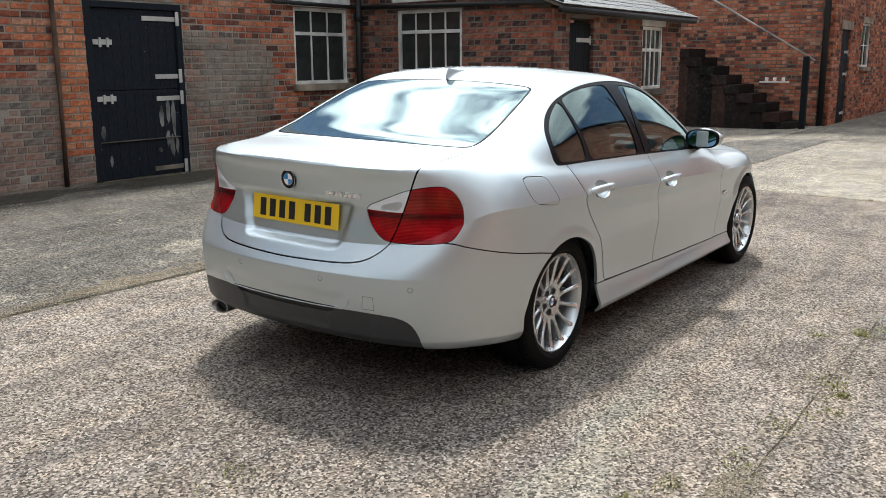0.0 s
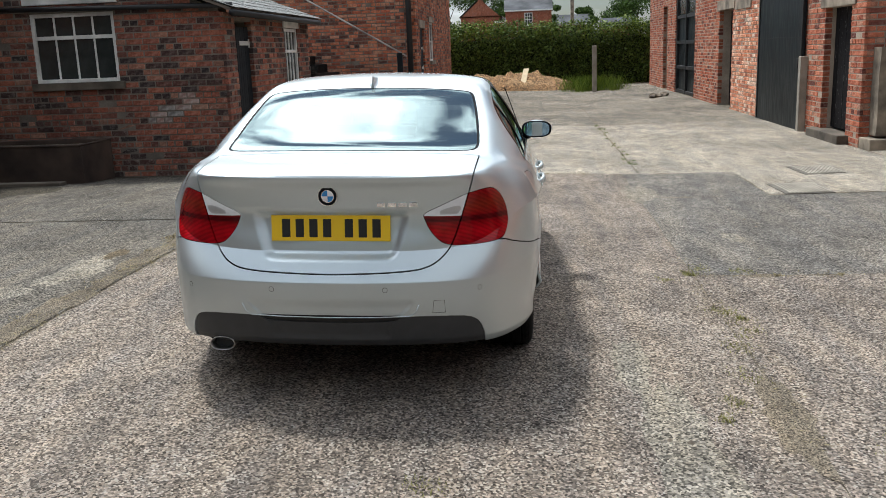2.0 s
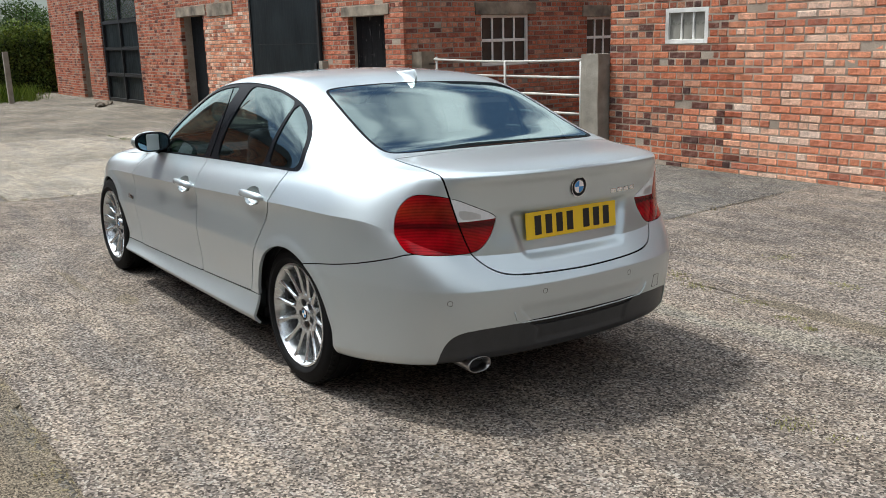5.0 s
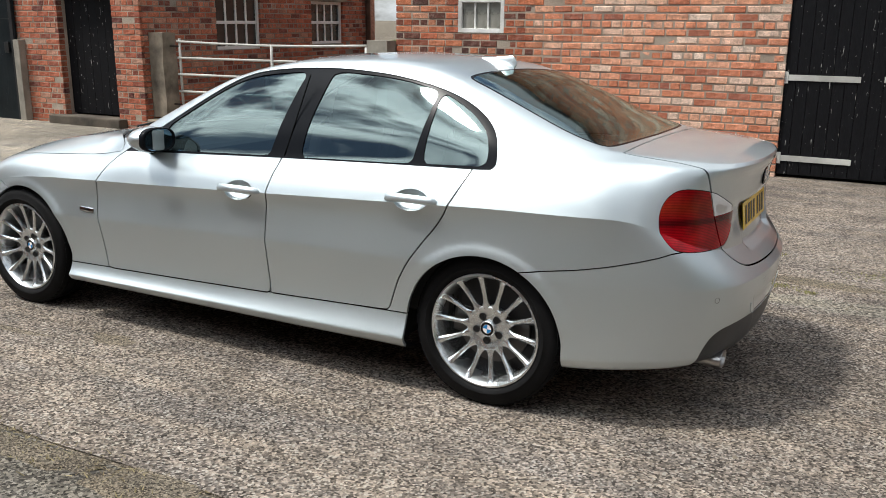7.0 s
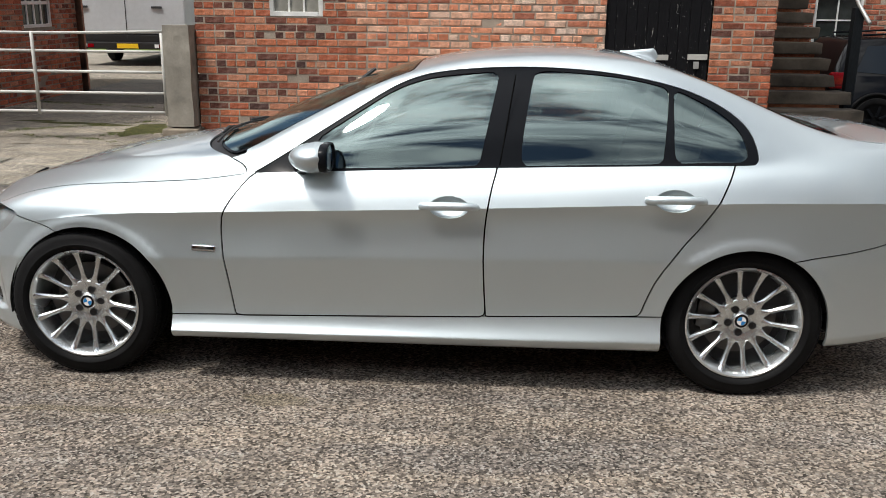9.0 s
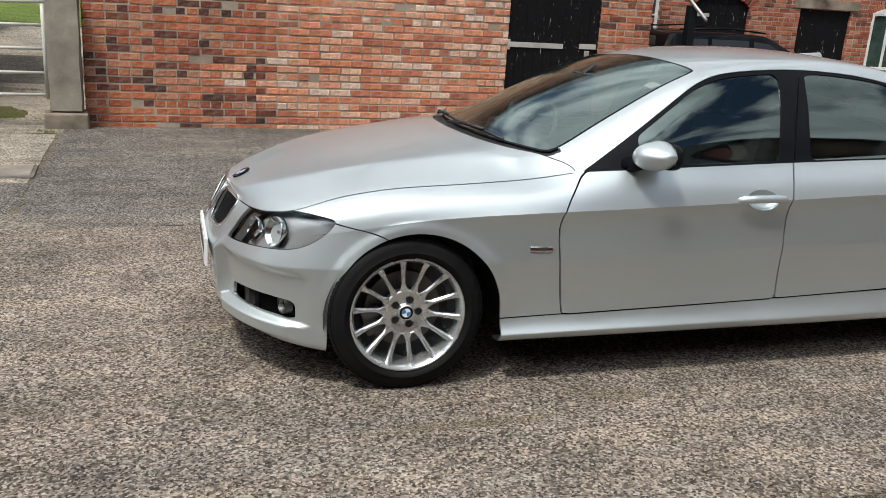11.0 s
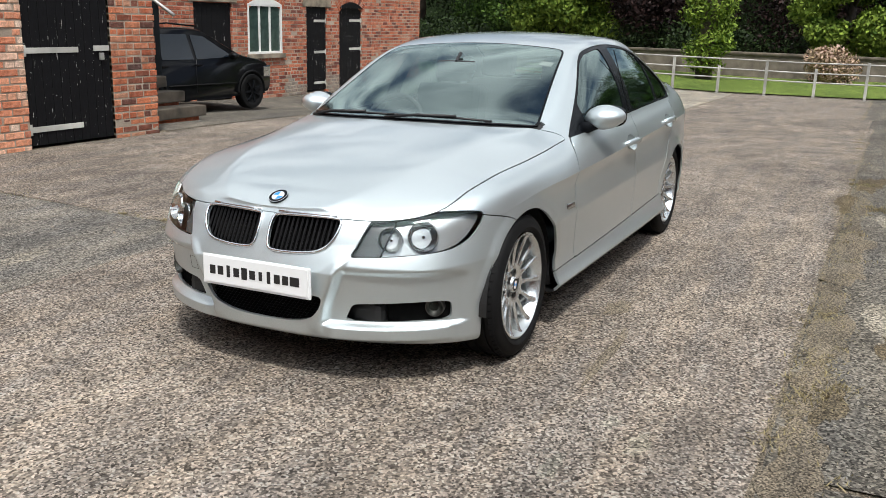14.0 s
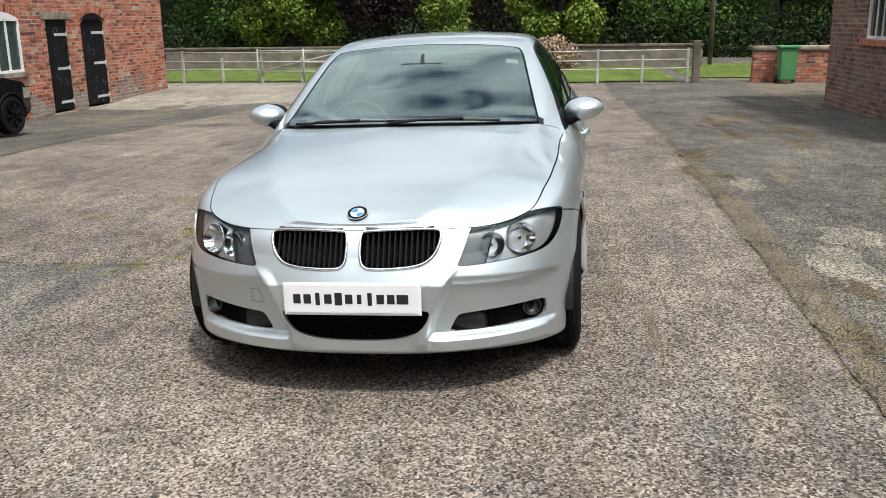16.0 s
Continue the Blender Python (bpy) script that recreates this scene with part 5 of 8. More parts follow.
def sand_heap():
    n, m_ = 44, 30
    verts, faces = [], []
    for j in range(m_ + 1):
        for i in range(n + 1):
            u, v = i / n * 2 - 1, j / m_ * 2 - 1
            d = max(0.0, 1 - (abs(u) ** 2.6 + abs(v) ** 2.2))
            x, y = 28.6 + v * 1.9, -0.1 + u * 2.9
            h = 0.5 * d ** 0.7 + 0.2 * d * noise.noise((x * 1.4, y * 1.4, 3)) + 0.2 * d * noise.noise((x * 4, y * 4, 1)) + 0.04 * noise.noise((x * 13, y * 13, 1)) * (d > 0)
            verts.append((x, y, land(x, y) - 0.03 + h))
    faces = [(j * (n + 1) + i, j * (n + 1) + i + 1, (j + 1) * (n + 1) + i + 1, (j + 1) * (n + 1) + i) for j in range(m_) for i in range(n)]
    tagged(mesh_object("sand_mound", verts, faces, M["sand"], smooth=True), "lumpy heap of orange sand and rubble", "sand heap")
    tagged(boxed("plank", (-0.9, -0.1, -0.02), (0.9, 0.1, 0.02), M["plank"], bevel=0.004, m=pose(27.75, -0.62, 0.36, 0, -24, -6)), "sawn plank lying on the sand", "plank")


sand_heap()
for i, (dx, dy, r, mt) in enumerate(((0, 0, 0.16, "stone"), (0.35, -0.18, 0.11, "stone_dark"), (-0.3, 0.1, 0.1, "stone_dark"), (0.6, -0.35, 0.13, "stone"))):
    rng = random.Random(300 + i)
    bm = bmesh.new()
    bmesh.ops.create_icosphere(bm, subdivisions=2, radius=r)
    for v in bm.verts:
        v.co = v.co * (0.75 + 0.5 * rng.random())
        v.co.z *= 0.6
    tagged(part("rubble_stone", bm, M[mt]), "broken stone lying by the barn wall", "stone", "stones by the barn").matrix_world = pose(20.6 + dx, -4.45 + dy, land(20.5, -4.4) + r * 0.3, 0, 0, i * 70)
tagged(boxed("old_post", (25.0, -3.1, -0.1), (25.13, -2.95, 1.5), M["post_concrete"], bevel=0.01), "grey timber post by a hedge", "post")


# ---- plants ----
def foliage(name, blobs, count, size, material, label, category, seed, kind=""):
    """Many small leaves scattered through and over uneven masses. blobs: (centre, radii)."""
    rng = np.random.default_rng(seed)
    weights = np.array([b[1][0] * b[1][1] + b[1][1] * b[1][2] for b in blobs])
    pick = rng.choice(len(blobs), count, p=weights / weights.sum())
    centre = np.array([b[0] for b in blobs])[pick]
    radii = np.array([b[1] for b in blobs])[pick]
    way = rng.normal(size=(count, 3))
    way /= np.linalg.norm(way, axis=1)[:, None]
    reach = rng.uniform(0.3, 1.0, count) ** 0.5 * rng.normal(1.0, 0.09, count)
    p = centre + way * radii * reach[:, None]
    a = rng.normal(size=(count, 3))
    a /= np.linalg.norm(a, axis=1)[:, None]
    b = np.cross(a, way + rng.normal(size=(count, 3)) * 0.5)
    b /= np.linalg.norm(b, axis=1)[:, None] + 1e-6
    s = size * rng.uniform(0.5, 1.3, count)[:, None]
    quad = np.stack([p - a * s, p + b * s * 0.5, p + a * s, p - b * s * 0.5], 1).reshape(-1, 3)
    data = bpy.data.meshes.new(name)
    data.from_pydata(quad.tolist(), [], np.arange(count * 4).reshape(-1, 4).tolist())
    data.materials.append(material)
    return tagged(new(name, data), label, category, kind=kind)


def hedge():
    rng = random.Random(31)
    ob = empty("hedge", None, "tall clipped green hedge at the end of the yard", "hedge")
    blobs = [((31.6 + rng.uniform(-0.3, 0.2), -14 + i * 0.3, z + rng.uniform(-0.2, 0.25)), (0.6, 0.5, 0.6)) for i in range(76) for z in (0.2, 0.7, 1.2, 1.65, 1.95)]
    # dark leaves mixed through the hedge put its inner shade into colour
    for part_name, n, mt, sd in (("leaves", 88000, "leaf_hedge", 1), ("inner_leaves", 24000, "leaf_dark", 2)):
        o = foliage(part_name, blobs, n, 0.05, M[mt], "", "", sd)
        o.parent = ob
    # solid dark box added inside the hedge in place of shade between stems
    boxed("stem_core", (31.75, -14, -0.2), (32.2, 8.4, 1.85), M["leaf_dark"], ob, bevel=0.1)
    # brighter leaves along the top
    tips = foliage("new_growth", [((31.6 + rng.uniform(-0.3, 0.3), -14 + i * 0.4, 2.1 + rng.uniform(-0.2, 0.2)), (0.55, 0.5, 0.42)) for i in range(57)], 26000, 0.05, M["leaf_bright"], "", "", 3)
    tips.parent = ob


hedge()


def tree(name, x, y, z, height, spread, material, label, seed, leaves=9000, size=0.16, trunk=0.3, low=0.25):
    rng = random.Random(seed)
    ob = empty(name, None, label, "tree")
    bm = bmesh.new()
    tube(bm, [(x, y, z - 0.2), (x + 0.1, y, z + height * 0.3), (x + rng.uniform(-0.4, 0.4), y + rng.uniform(-0.4, 0.4), z + height * 0.75)], trunk, 9, taper=(1.2, 0.8, 0.25))
    part("trunk", bm, M["bark"], ob, smooth=True)
    blobs = []
    for i in range(18):
        a, h = rng.uniform(0, math.tau), rng.uniform(low, 0.92)
        r = spread * (0.35 + 0.65 * math.sin(math.pi * min(1, h * 0.95))) * rng.uniform(0.4, 0.85)
        c = (x + r * math.cos(a), y + r * math.sin(a), z + height * h)
        k = spread * rng.uniform(0.22, 0.5)
        blobs.append((c, (k, k, k * rng.uniform(0.6, 1.0))))
        bm = bmesh.new()
        tube(bm, [(x, y, z + height * h * 0.6), ((x + c[0]) / 2, (y + c[1]) / 2, z + height * h * 0.85), c], trunk * 0.3, 6, taper=(1, 0.6, 0.2))
        if i < 8:
            part("limb", bm, M["bark"], ob, smooth=True)
        else:
            bm.free()
    o = foliage("crown", blobs, leaves, size, material, "", "", seed)
    o.parent = ob
    return ob


for i, (x, y, h, r, mt, lb) in enumerate((
    (-40, -17, 9, 4.5, "leaf", "leafy green tree beyond a lawn"), (-37, -12.5, 6, 3.0, "leaf_bright", "light green tree beyond a lawn"), (-41, -8, 11, 5.5, "leaf_copper", "dark copper-leaved tree beyond a lawn"), (-42, -1.5, 12, 6.0, "leaf_copper", "dark copper-leaved tree beyond a lawn"),
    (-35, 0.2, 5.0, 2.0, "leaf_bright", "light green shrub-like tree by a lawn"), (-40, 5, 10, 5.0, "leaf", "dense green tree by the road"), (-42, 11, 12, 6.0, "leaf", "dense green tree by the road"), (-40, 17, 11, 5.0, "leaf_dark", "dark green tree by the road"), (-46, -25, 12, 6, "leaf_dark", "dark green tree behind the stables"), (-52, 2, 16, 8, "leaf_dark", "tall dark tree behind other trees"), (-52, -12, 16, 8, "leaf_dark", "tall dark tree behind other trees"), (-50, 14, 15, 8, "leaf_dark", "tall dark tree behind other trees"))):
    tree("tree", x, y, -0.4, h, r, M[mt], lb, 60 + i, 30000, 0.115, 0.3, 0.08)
for i, (x, y, h, r) in enumerate(((60, 7.4, 8.5, 2.6), (66, 11.5, 11, 3.6), (110, -3.9, 9.0, 1.5), (113, -7.6, 8.5, 1.8), (110, -14.0, 10.0, 4.4), (118, 5.0, 13, 4.0), (120, 10.5, 14, 4.5), (119, 16.0, 14, 4.5), (112, -22, 10, 4.5))):
    tree("tree", x, y, -0.2, h * 0.8, r, M["leaf"], "tree among distant houses", 90 + i, 12000, 0.15, 0.25, 0.12)
# ivy-clad trunk on the lawn
ivy = empty("ivy_tree", None, "tall trunk thickly clad in light green ivy", "tree")
piped("trunk", [(-26, -3.6, -0.5), (-26, -3.5, 7)], 0.28, M["bark"], ivy)
foliage("ivy", [((-26 + random.Random(i).uniform(-0.3, 0.3), -3.6 + random.Random(i + 50).uniform(-0.35, 0.35), 0.3 + i * 0.3), (0.55, 0.65, 0.45)) for i in range(20)], 14000, 0.07, M["leaf_bright"], "", "", 77).parent = ivy
bush = empty("flowering_bush", None, "round bush with pinkish blossom by a low wall", "bush")
foliage("leaves", [((-28.2, 0.25, 0.1), (0.7, 0.85, 0.75)), ((-28.2, -0.2, 0.35), (0.5, 0.5, 0.5))], 4000, 0.07, M["leaf_pink"], "", "", 78).parent = bush
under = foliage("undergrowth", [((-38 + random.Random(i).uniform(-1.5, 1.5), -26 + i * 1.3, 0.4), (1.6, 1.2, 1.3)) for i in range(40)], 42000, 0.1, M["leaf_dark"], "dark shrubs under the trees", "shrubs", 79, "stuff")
# added slab, its colour is the dark shade between far trees
tagged(boxed("backdrop", (-60.5, -60, -1), (-60, 60, 11), M["leaf_dark"], bevel=0), "flat dark slab for the shade among distant trees", "backdrop", kind="structure")


# ---- entrance, lawn and fence ----
lawn = tagged(sheet("lawn", -31, -20.9, -14, 3.8, 0.6, M["lawn"], 0.03), "bright mown lawn behind a rail fence", "lawn", kind="structure")
verge = tagged(sheet("verge", -31, -22.5, 4.3, 9, 0.6, M["lawn"], 0.02), "grass verge by a road", "lawn", kind="structure")
tagged(sheet("road", -36, -31.1, -40, 40, 1.0, M["concrete_dark"], 0.02), "asphalt road outside the yard", "road", kind="structure")


def rail_fence():
    ob = empty("rail_fence", None, "dull grey tube fence in front of a lawn", "fence")
    ys = [-12.0 + 1.23 * i for i in range(14)]
    for i, y in enumerate(ys):
        z = land(-20.5, y)
        top = 0.92 if i % 2 else 0.72
        boxed("fence_post", (-20.54, y - 0.035, z - 0.1), (-20.47, y + 0.035, z + top + 0.03), M["rail_tube"], ob, bevel=0.005)
    for h, hi in ((0.9, 0), (0.64, 0), (0.4, 0)):
        piped("fence_rail", [(-20.5, y, land(-20.5, y) + h) for y in (-12.0, -6, 0, 4.1)], 0.02, M["rail_tube"], ob)


rail_fence()
side_gate = empty("tube_gate", None, "dull grey tube gate with a diagonal brace in a rail fence", "gate")
for h in (0.35, 0.62, 0.95):
    piped("rail", [(-20.42, -8.4, land(-20.5, -8) + h), (-20.42, -5.6, land(-20.5, -6) + h)], 0.024, M["rail_tube"], side_gate)
for y in (-8.4, -7.0, -5.6):
    piped("stile", [(-20.42, y, land(-20.5, y) + 0.05), (-20.42, y, land(-20.5, y) + 1.0)], 0.026, M["rail_tube"], side_gate)
piped("brace", [(-20.42, -8.4, land(-20.5, -8) + 0.35), (-20.42, -5.6, land(-20.5, -6) + 0.95)], 0.02, M["rail_tube"], side_gate)
tagged(boxed("fence_end_post", (-20.6, 4.12, -0.6), (-20.4, 4.32, 0.85), M["timber"], bevel=0.01), "thick dark timber post at the fence end", "post")


def low_wall(name, x0, y0, x1, y1, top, label):
    length = math.hypot(x1 - x0, y1 - y0)
    w = brick_wall(name, (x0, y0), math.degrees(math.atan2(y1 - y0, x1 - x0)), length, -0.6, top, [], M["brick_red"], M["mortar_dark"], thick=0.3, seed=int(abs(y0) * 10), label=label)
    bm = bmesh.new()
    box(bm, (-0.03, -0.05, top), (length + 0.03, 0.35, top + 0.13), 0.05)
    part("coping", bm, M["stone"], w, "mossy rounded coping")
    return w


low_wall("wall_low_entrance", -20.6, 5.75, -20.6, 7.9, 0.55, "low brick wall with a rounded coping")
g = brick_wall("wall_low_garden", (-29.5, 5.6), 270, 21.0, -0.6, 0.42, [], M["brick_sooty"], M["mortar_dark"], thick=0.3, seed=77, label="low brick garden wall with a rounded coping")
bm = bmesh.new()
box(bm, (-0.03, -0.05, 0.42), (21.03, 0.35, 0.54), 0.05)
part("coping", bm, M["stone_dark"], g, "mossy rounded coping")
tagged(piped("road_post", [(-30.2, 6.0, -0.6), (-30.2, 6.05, 5.5)], 0.09, M["timber"]), "grey timber pole by the road", "pole")


def wheelie_bin():
    ob = empty("wheelie_bin", pose(-20.15, 6.55, land(-20, 6.5), 0, 0, 0), "green plastic wheelie bin by a low wall", "wheelie bin")
    green_plastic = plain("green plastic", (0.08, 0.26, 0.1), 0.45, grain=15, amount=0.08)
    bm = bmesh.new()
    for v in box(bm, (-0.24, -0.24, 0.08), (0.24, 0.24, 0.93)):
        k = 0.8 + 0.2 * (v.co.z - 0.08) / 0.85
        v.co.x, v.co.y = v.co.x * k, v.co.y * k
    bmesh.ops.bevel(bm, geom=bm.edges[:], offset=0.03, segments=2, affect="EDGES")
    part("body", bm, green_plastic, ob)
    bm = bmesh.new()
    box(bm, (-0.28, -0.27, 0.93), (0.28, 0.27, 1.0), 0.025)
    part("lid", bm, green_plastic, ob)
    piped("handle", [(-0.29, -0.2, 0.92), (-0.33, -0.2, 0.92), (-0.33, 0.2, 0.92), (-0.29, 0.2, 0.92)], 0.015, M["black_iron"], ob)
    for s in (-1, 1):
        piped("wheel", [(-0.18, s * 0.2, 0.1), (-0.18, s * 0.26, 0.1)], 0.1, M["black_iron"], ob, sides=18)


wheelie_bin()


# ---- houses beyond the hedge ----
def house(x, y, w, d, h, rise, roof_mat, label, chimneys=(0.2,), windows=(0.5,), turn=0):
    ob = empty("house", pose(x, y, 0, 0, 0, turn), label, "house")
    boxed("wall", (-d / 2, -w / 2, -0.5), (d / 2, w / 2, h), M["brick_house"], ob, bevel=0)
    bm = bmesh.new()
    v = [bm.verts.new(p) for p in ((-d / 2 - 0.2, -w / 2 - 0.15, h - 0.08), (d / 2 + 0.2, -w / 2 - 0.15, h - 0.08), (d / 2 + 0.2, w / 2 + 0.15, h - 0.08), (-d / 2 - 0.2, w / 2 + 0.15, h - 0.08), (0, -w / 2 - 0.15, h + rise), (0, w / 2 + 0.15, h + rise))]
    for f in ((0, 4, 5, 3), (1, 2, 5, 4), (0, 3, 2, 1)):
        bm.faces.new([v[i] for i in f])
    rf = part("roof", bm, M[roof_mat], ob)
    for e in (-w / 2, w / 2):
        bm = bmesh.new()
        bm.faces.new([bm.verts.new(p) for p in ((-d / 2, e, h - 0.1), (d / 2, e, h - 0.1), (0, e, h + rise - 0.18))])
        part("gable", bm, M["brick_house"], ob)
    boxed("gutter_board", (-d / 2 - 0.25, -w / 2 - 0.15, h - 0.17), (-d / 2 - 0.19, w / 2 + 0.15, h - 0.03), M["white_clean"], ob, bevel=0)
    for k in chimneys:
        boxed("chimney", (-0.3, (k - 0.5) * w - 0.33, h), (0.3, (k - 0.5) * w + 0.33, h + rise + 1.0), M["brick_red"], rf, bevel=0.02)
    for k in windows:
        c = (k - 0.5) * w
        win = boxed("window", (-d / 2 - 0.05, c - 0.43, h - 1.75), (-d / 2 - 0.005, c + 0.43, h - 0.35), M["white_clean"], ob, bevel=0)
        for i in range(3):
            for j in range(4):
                boxed("pane", (-d / 2 - 0.06, c - 0.37 + i * 0.255, h - 1.69 + j * 0.33), (-d / 2 - 0.052, c - 0.16 + i * 0.255, h - 1.41 + j * 0.33), M["pane"], win, bevel=0)


house(97, -0.7, 5.0, 5, 5.6, 1.25, "slate_far", "brick house with a slate roof beyond the hedge", (0.05,))
house(98, 4.6, 5.6, 4.4, 5.1, 2.0, "slate_far", "brick house with its gable and chimney beyond the hedge", (0.85,), (), 90)
house(96.5, 2.35, 1.0, 3, 4.5, 0.4, "slate_far", "small brick link between two houses", (), ())
house(104, -5.9, 3.6, 4, 4.1, 1.1, "slate_far", "low house with a slate roof beyond the hedge", (), ())
house(96, -10.2, 3.0, 4, 3.5, 0.9, "slate_far", "low outhouse with a slate roof beyond the hedge", (), ())
tagged(boxed("chimney_stack", (98.8, -5.85, 0), (99.2, -5.45, 6.6), M["stone"], bevel=0.03), "tall grey chimney stack beyond the hedge", "chimney")


# ---- the car ----
def step01(t):
    t = np.clip(t, 0, 1)
    return t * t * (3 - 2 * t)


def table(pairs, blur=0.05, doors=False):
    """A smooth curve through (x, value) pairs, given as a function."""
    pairs = sorted(pairs)
    x, v = np.array([p[0] for p in pairs], float), np.array([p[1] for p in pairs], float)
    h, d = np.diff(x), np.diff(v) / np.diff(x)
    s = np.zeros(len(x))
    s[0], s[-1] = d[0], d[-1]
    for i in range(1, len(x) - 1):
        if d[i - 1] * d[i] > 0:
            a, b = 2 * h[i] + h[i - 1], h[i] + 2 * h[i - 1]
            s[i] = (a + b) / (a / d[i - 1] + b / d[i])
    dense = np.arange(x[0] - 0.4, x[-1] + 0.4, 0.01)
    k = np.clip(np.searchsorted(x, dense) - 1, 0, len(x) - 2)
    t = np.clip((dense - x[k]) / h[k], 0, 1)
    val = (2 * t**3 - 3 * t**2 + 1) * v[k] + (t**3 - 2 * t**2 + t) * h[k] * s[k] + (-2 * t**3 + 3 * t**2) * v[k + 1] + (t**3 - t**2) * h[k] * s[k + 1]
    def spread(v, wide):
        n = int(wide / 0.01 * 3)
        w = np.exp(-0.5 * (np.arange(-n, n + 1) * 0.01 / wide) ** 2)
        return np.convolve(np.pad(v, n, mode="reflect", reflect_type="odd"), w / w.sum(), mode="valid")

    if blur:
        # the bonnet is a calmer surface than the rest
        calm = step01((dense - 1.02) / 0.14) * (1 - step01((dense - 1.86) / 0.12))
        val = spread(val, blur) * (1 - calm) + spread(val, 0.13) * calm
        if doors:
            calm = step01((dense + 1.05) / 0.2) * (1 - step01((dense - 0.3) / 0.2))
            val = val * (1 - calm) + spread(val, 0.22) * calm
    return lambda q: np.interp(q, dense, val)


# outline of the widest level seen from above, from the nose round to the tail
PLAN = ((2.12, 0.0), (2.112, 0.2), (2.072, 0.4), (1.99, 0.58), (1.86, 0.735), (1.67, 0.832), (1.38, 0.883), (0.9, 0.898), (0.3, 0.906), (-0.4, 0.91), (-1.0, 0.912), (-1.38, 0.91), (-1.75, 0.876), (-2.0, 0.798), (-2.18, 0.697), (-2.28, 0.55), (-2.335, 0.3), (-2.352, 0.0))
# levels from the underside up: heights along the car, how far in from the outline, and how far nose and tail stand back
LEVELS = (
    (((2.1, 0.205), (1.85, 0.17), (1.65, 0.155), (1.4, 0.17), (0.9, 0.19), (-1.0, 0.19), (-1.5, 0.21), (-2.3, 0.31)), ((2.1, 0.02), (1.6, 0.07), (1.2, 0.12), (-1.6, 0.12), (-2.3, 0.02)), -0.2, 0.2),
    (((2.1, 0.17), (1.85, 0.15), (1.65, 0.143), (1.4, 0.16), (0.9, 0.18), (-1.0, 0.18), (-1.5, 0.2), (-2.0, 0.22), (-2.3, 0.235)), ((2.1, 0.0), (1.6, 0.018), (0.9, 0.02), (-1.0, 0.02), (-1.6, 0.04), (-2.2, 0.01)), -0.065, 0.06),
    (((2.1, 0.205), (1.85, 0.19), (1.65, 0.182), (1.4, 0.205), (0.9, 0.228), (-1.0, 0.24), (-1.6, 0.26), (-2.1, 0.285), (-2.3, 0.3)), ((2.1, 0.0), (1.6, 0.012), (0.9, -0.012), (-1.0, -0.012), (-1.6, 0.012), (-2.2, 0.0)), -0.03, 0.03),
    (((2.1, 0.3), (1.7, 0.305), (0.9, 0.285), (0.0, 0.305), (-1.0, 0.34), (-1.6, 0.36), (-2.3, 0.39)), ((2.1, 0.0), (1.6, 0.008), (0.9, 0.03), (-1.0, 0.03), (-1.6, 0.012), (-2.2, 0.0)), -0.02, 0.012),
    (((2.1, 0.38), (1.7, 0.4), (0.9, 0.42), (-1.0, 0.45), (-1.6, 0.46), (-2.3, 0.47)), ((2.1, 0.0), (1.6, 0.004), (0.9, 0.02), (-1.0, 0.018), (-1.6, 0.004), (-2.2, 0.0)), -0.008, 0.0),
    (((2.1, 0.475), (1.7, 0.51), (0.9, 0.54), (-1.0, 0.58), (-1.7, 0.58), (-2.1, 0.57), (-2.3, 0.565)), ((2.1, 0.0), (1.6, 0.0), (1.35, -0.004), (0.9, 0.005), (-1.0, 0.003), (-1.4, -0.004), (-1.7, -0.001), (-2.2, 0.0)), 0.008, -0.004),
    (((2.1, 0.525), (1.75, 0.57), (1.4, 0.62), (0.9, 0.672), (0.5, 0.69), (-0.3, 0.722), (-1.0, 0.752), (-1.5, 0.772), (-1.85, 0.772), (-2.05, 0.71), (-2.3, 0.588)), ((2.1, 0.0), (1.6, 0.011), (1.35, 0.017), (0.9, 0.025), (-1.0, 0.025), (-1.4, 0.018), (-1.7, 0.012), (-1.95, 0.005), (-2.2, 0.0)), -0.012, 0.014),
    (((2.1, 0.58), (1.75, 0.64), (1.3, 0.712), (0.9, 0.735), (0.5, 0.75), (-0.3, 0.782), (-1.0, 0.812), (-1.5, 0.828), (-1.9, 0.826), (-2.1, 0.78), (-2.3, 0.68)), ((2.1, 0.0), (1.6, 0.018), (1.35, 0.022), (1.1, 0.012), (0.9, 0.003), (-1.0, 0.0), (-1.2, 0.002), (-1.45, 0.005), (-1.7, 0.004), (-2.0, 0.0), (-2.2, 0.0)), -0.04, 0.08),
    (((2.1, 0.64), (1.8, 0.71), (1.4, 0.782), (0.9, 0.812), (0.5, 0.84), (-0.3, 0.868), (-1.0, 0.9), (-1.5, 0.93), (-1.9, 0.945), (-2.1, 0.92), (-2.3, 0.87)), ((2.1, 0.0), (1.8, 0.02), (1.3, 0.055), (0.9, 0.05), (0.5, 0.036), (-1.0, 0.036), (-1.5, 0.05), (-1.9, 0.05), (-2.2, 0.0)), -0.065, 0.1),
    (((2.1, 0.69), (1.85, 0.745), (1.6, 0.8), (1.2, 0.838), (0.85, 0.858), (0.6, 0.895), (-0.36, 0.927), (-1.32, 0.957), (-1.6, 0.985), (-1.9, 1.015), (-2.1, 1.012), (-2.3, 1.0)), ((2.1, 0.0), (1.85, 0.06), (1.6, 0.11), (1.2, 0.145), (0.85, 0.14), (0.6, 0.1), (0.3, 0.085), (-1.3, 0.085), (-1.6, 0.105), (-1.9, 0.125), (-2.15, 0.06), (-2.3, 0.0)), -0.105, 0.065),
)
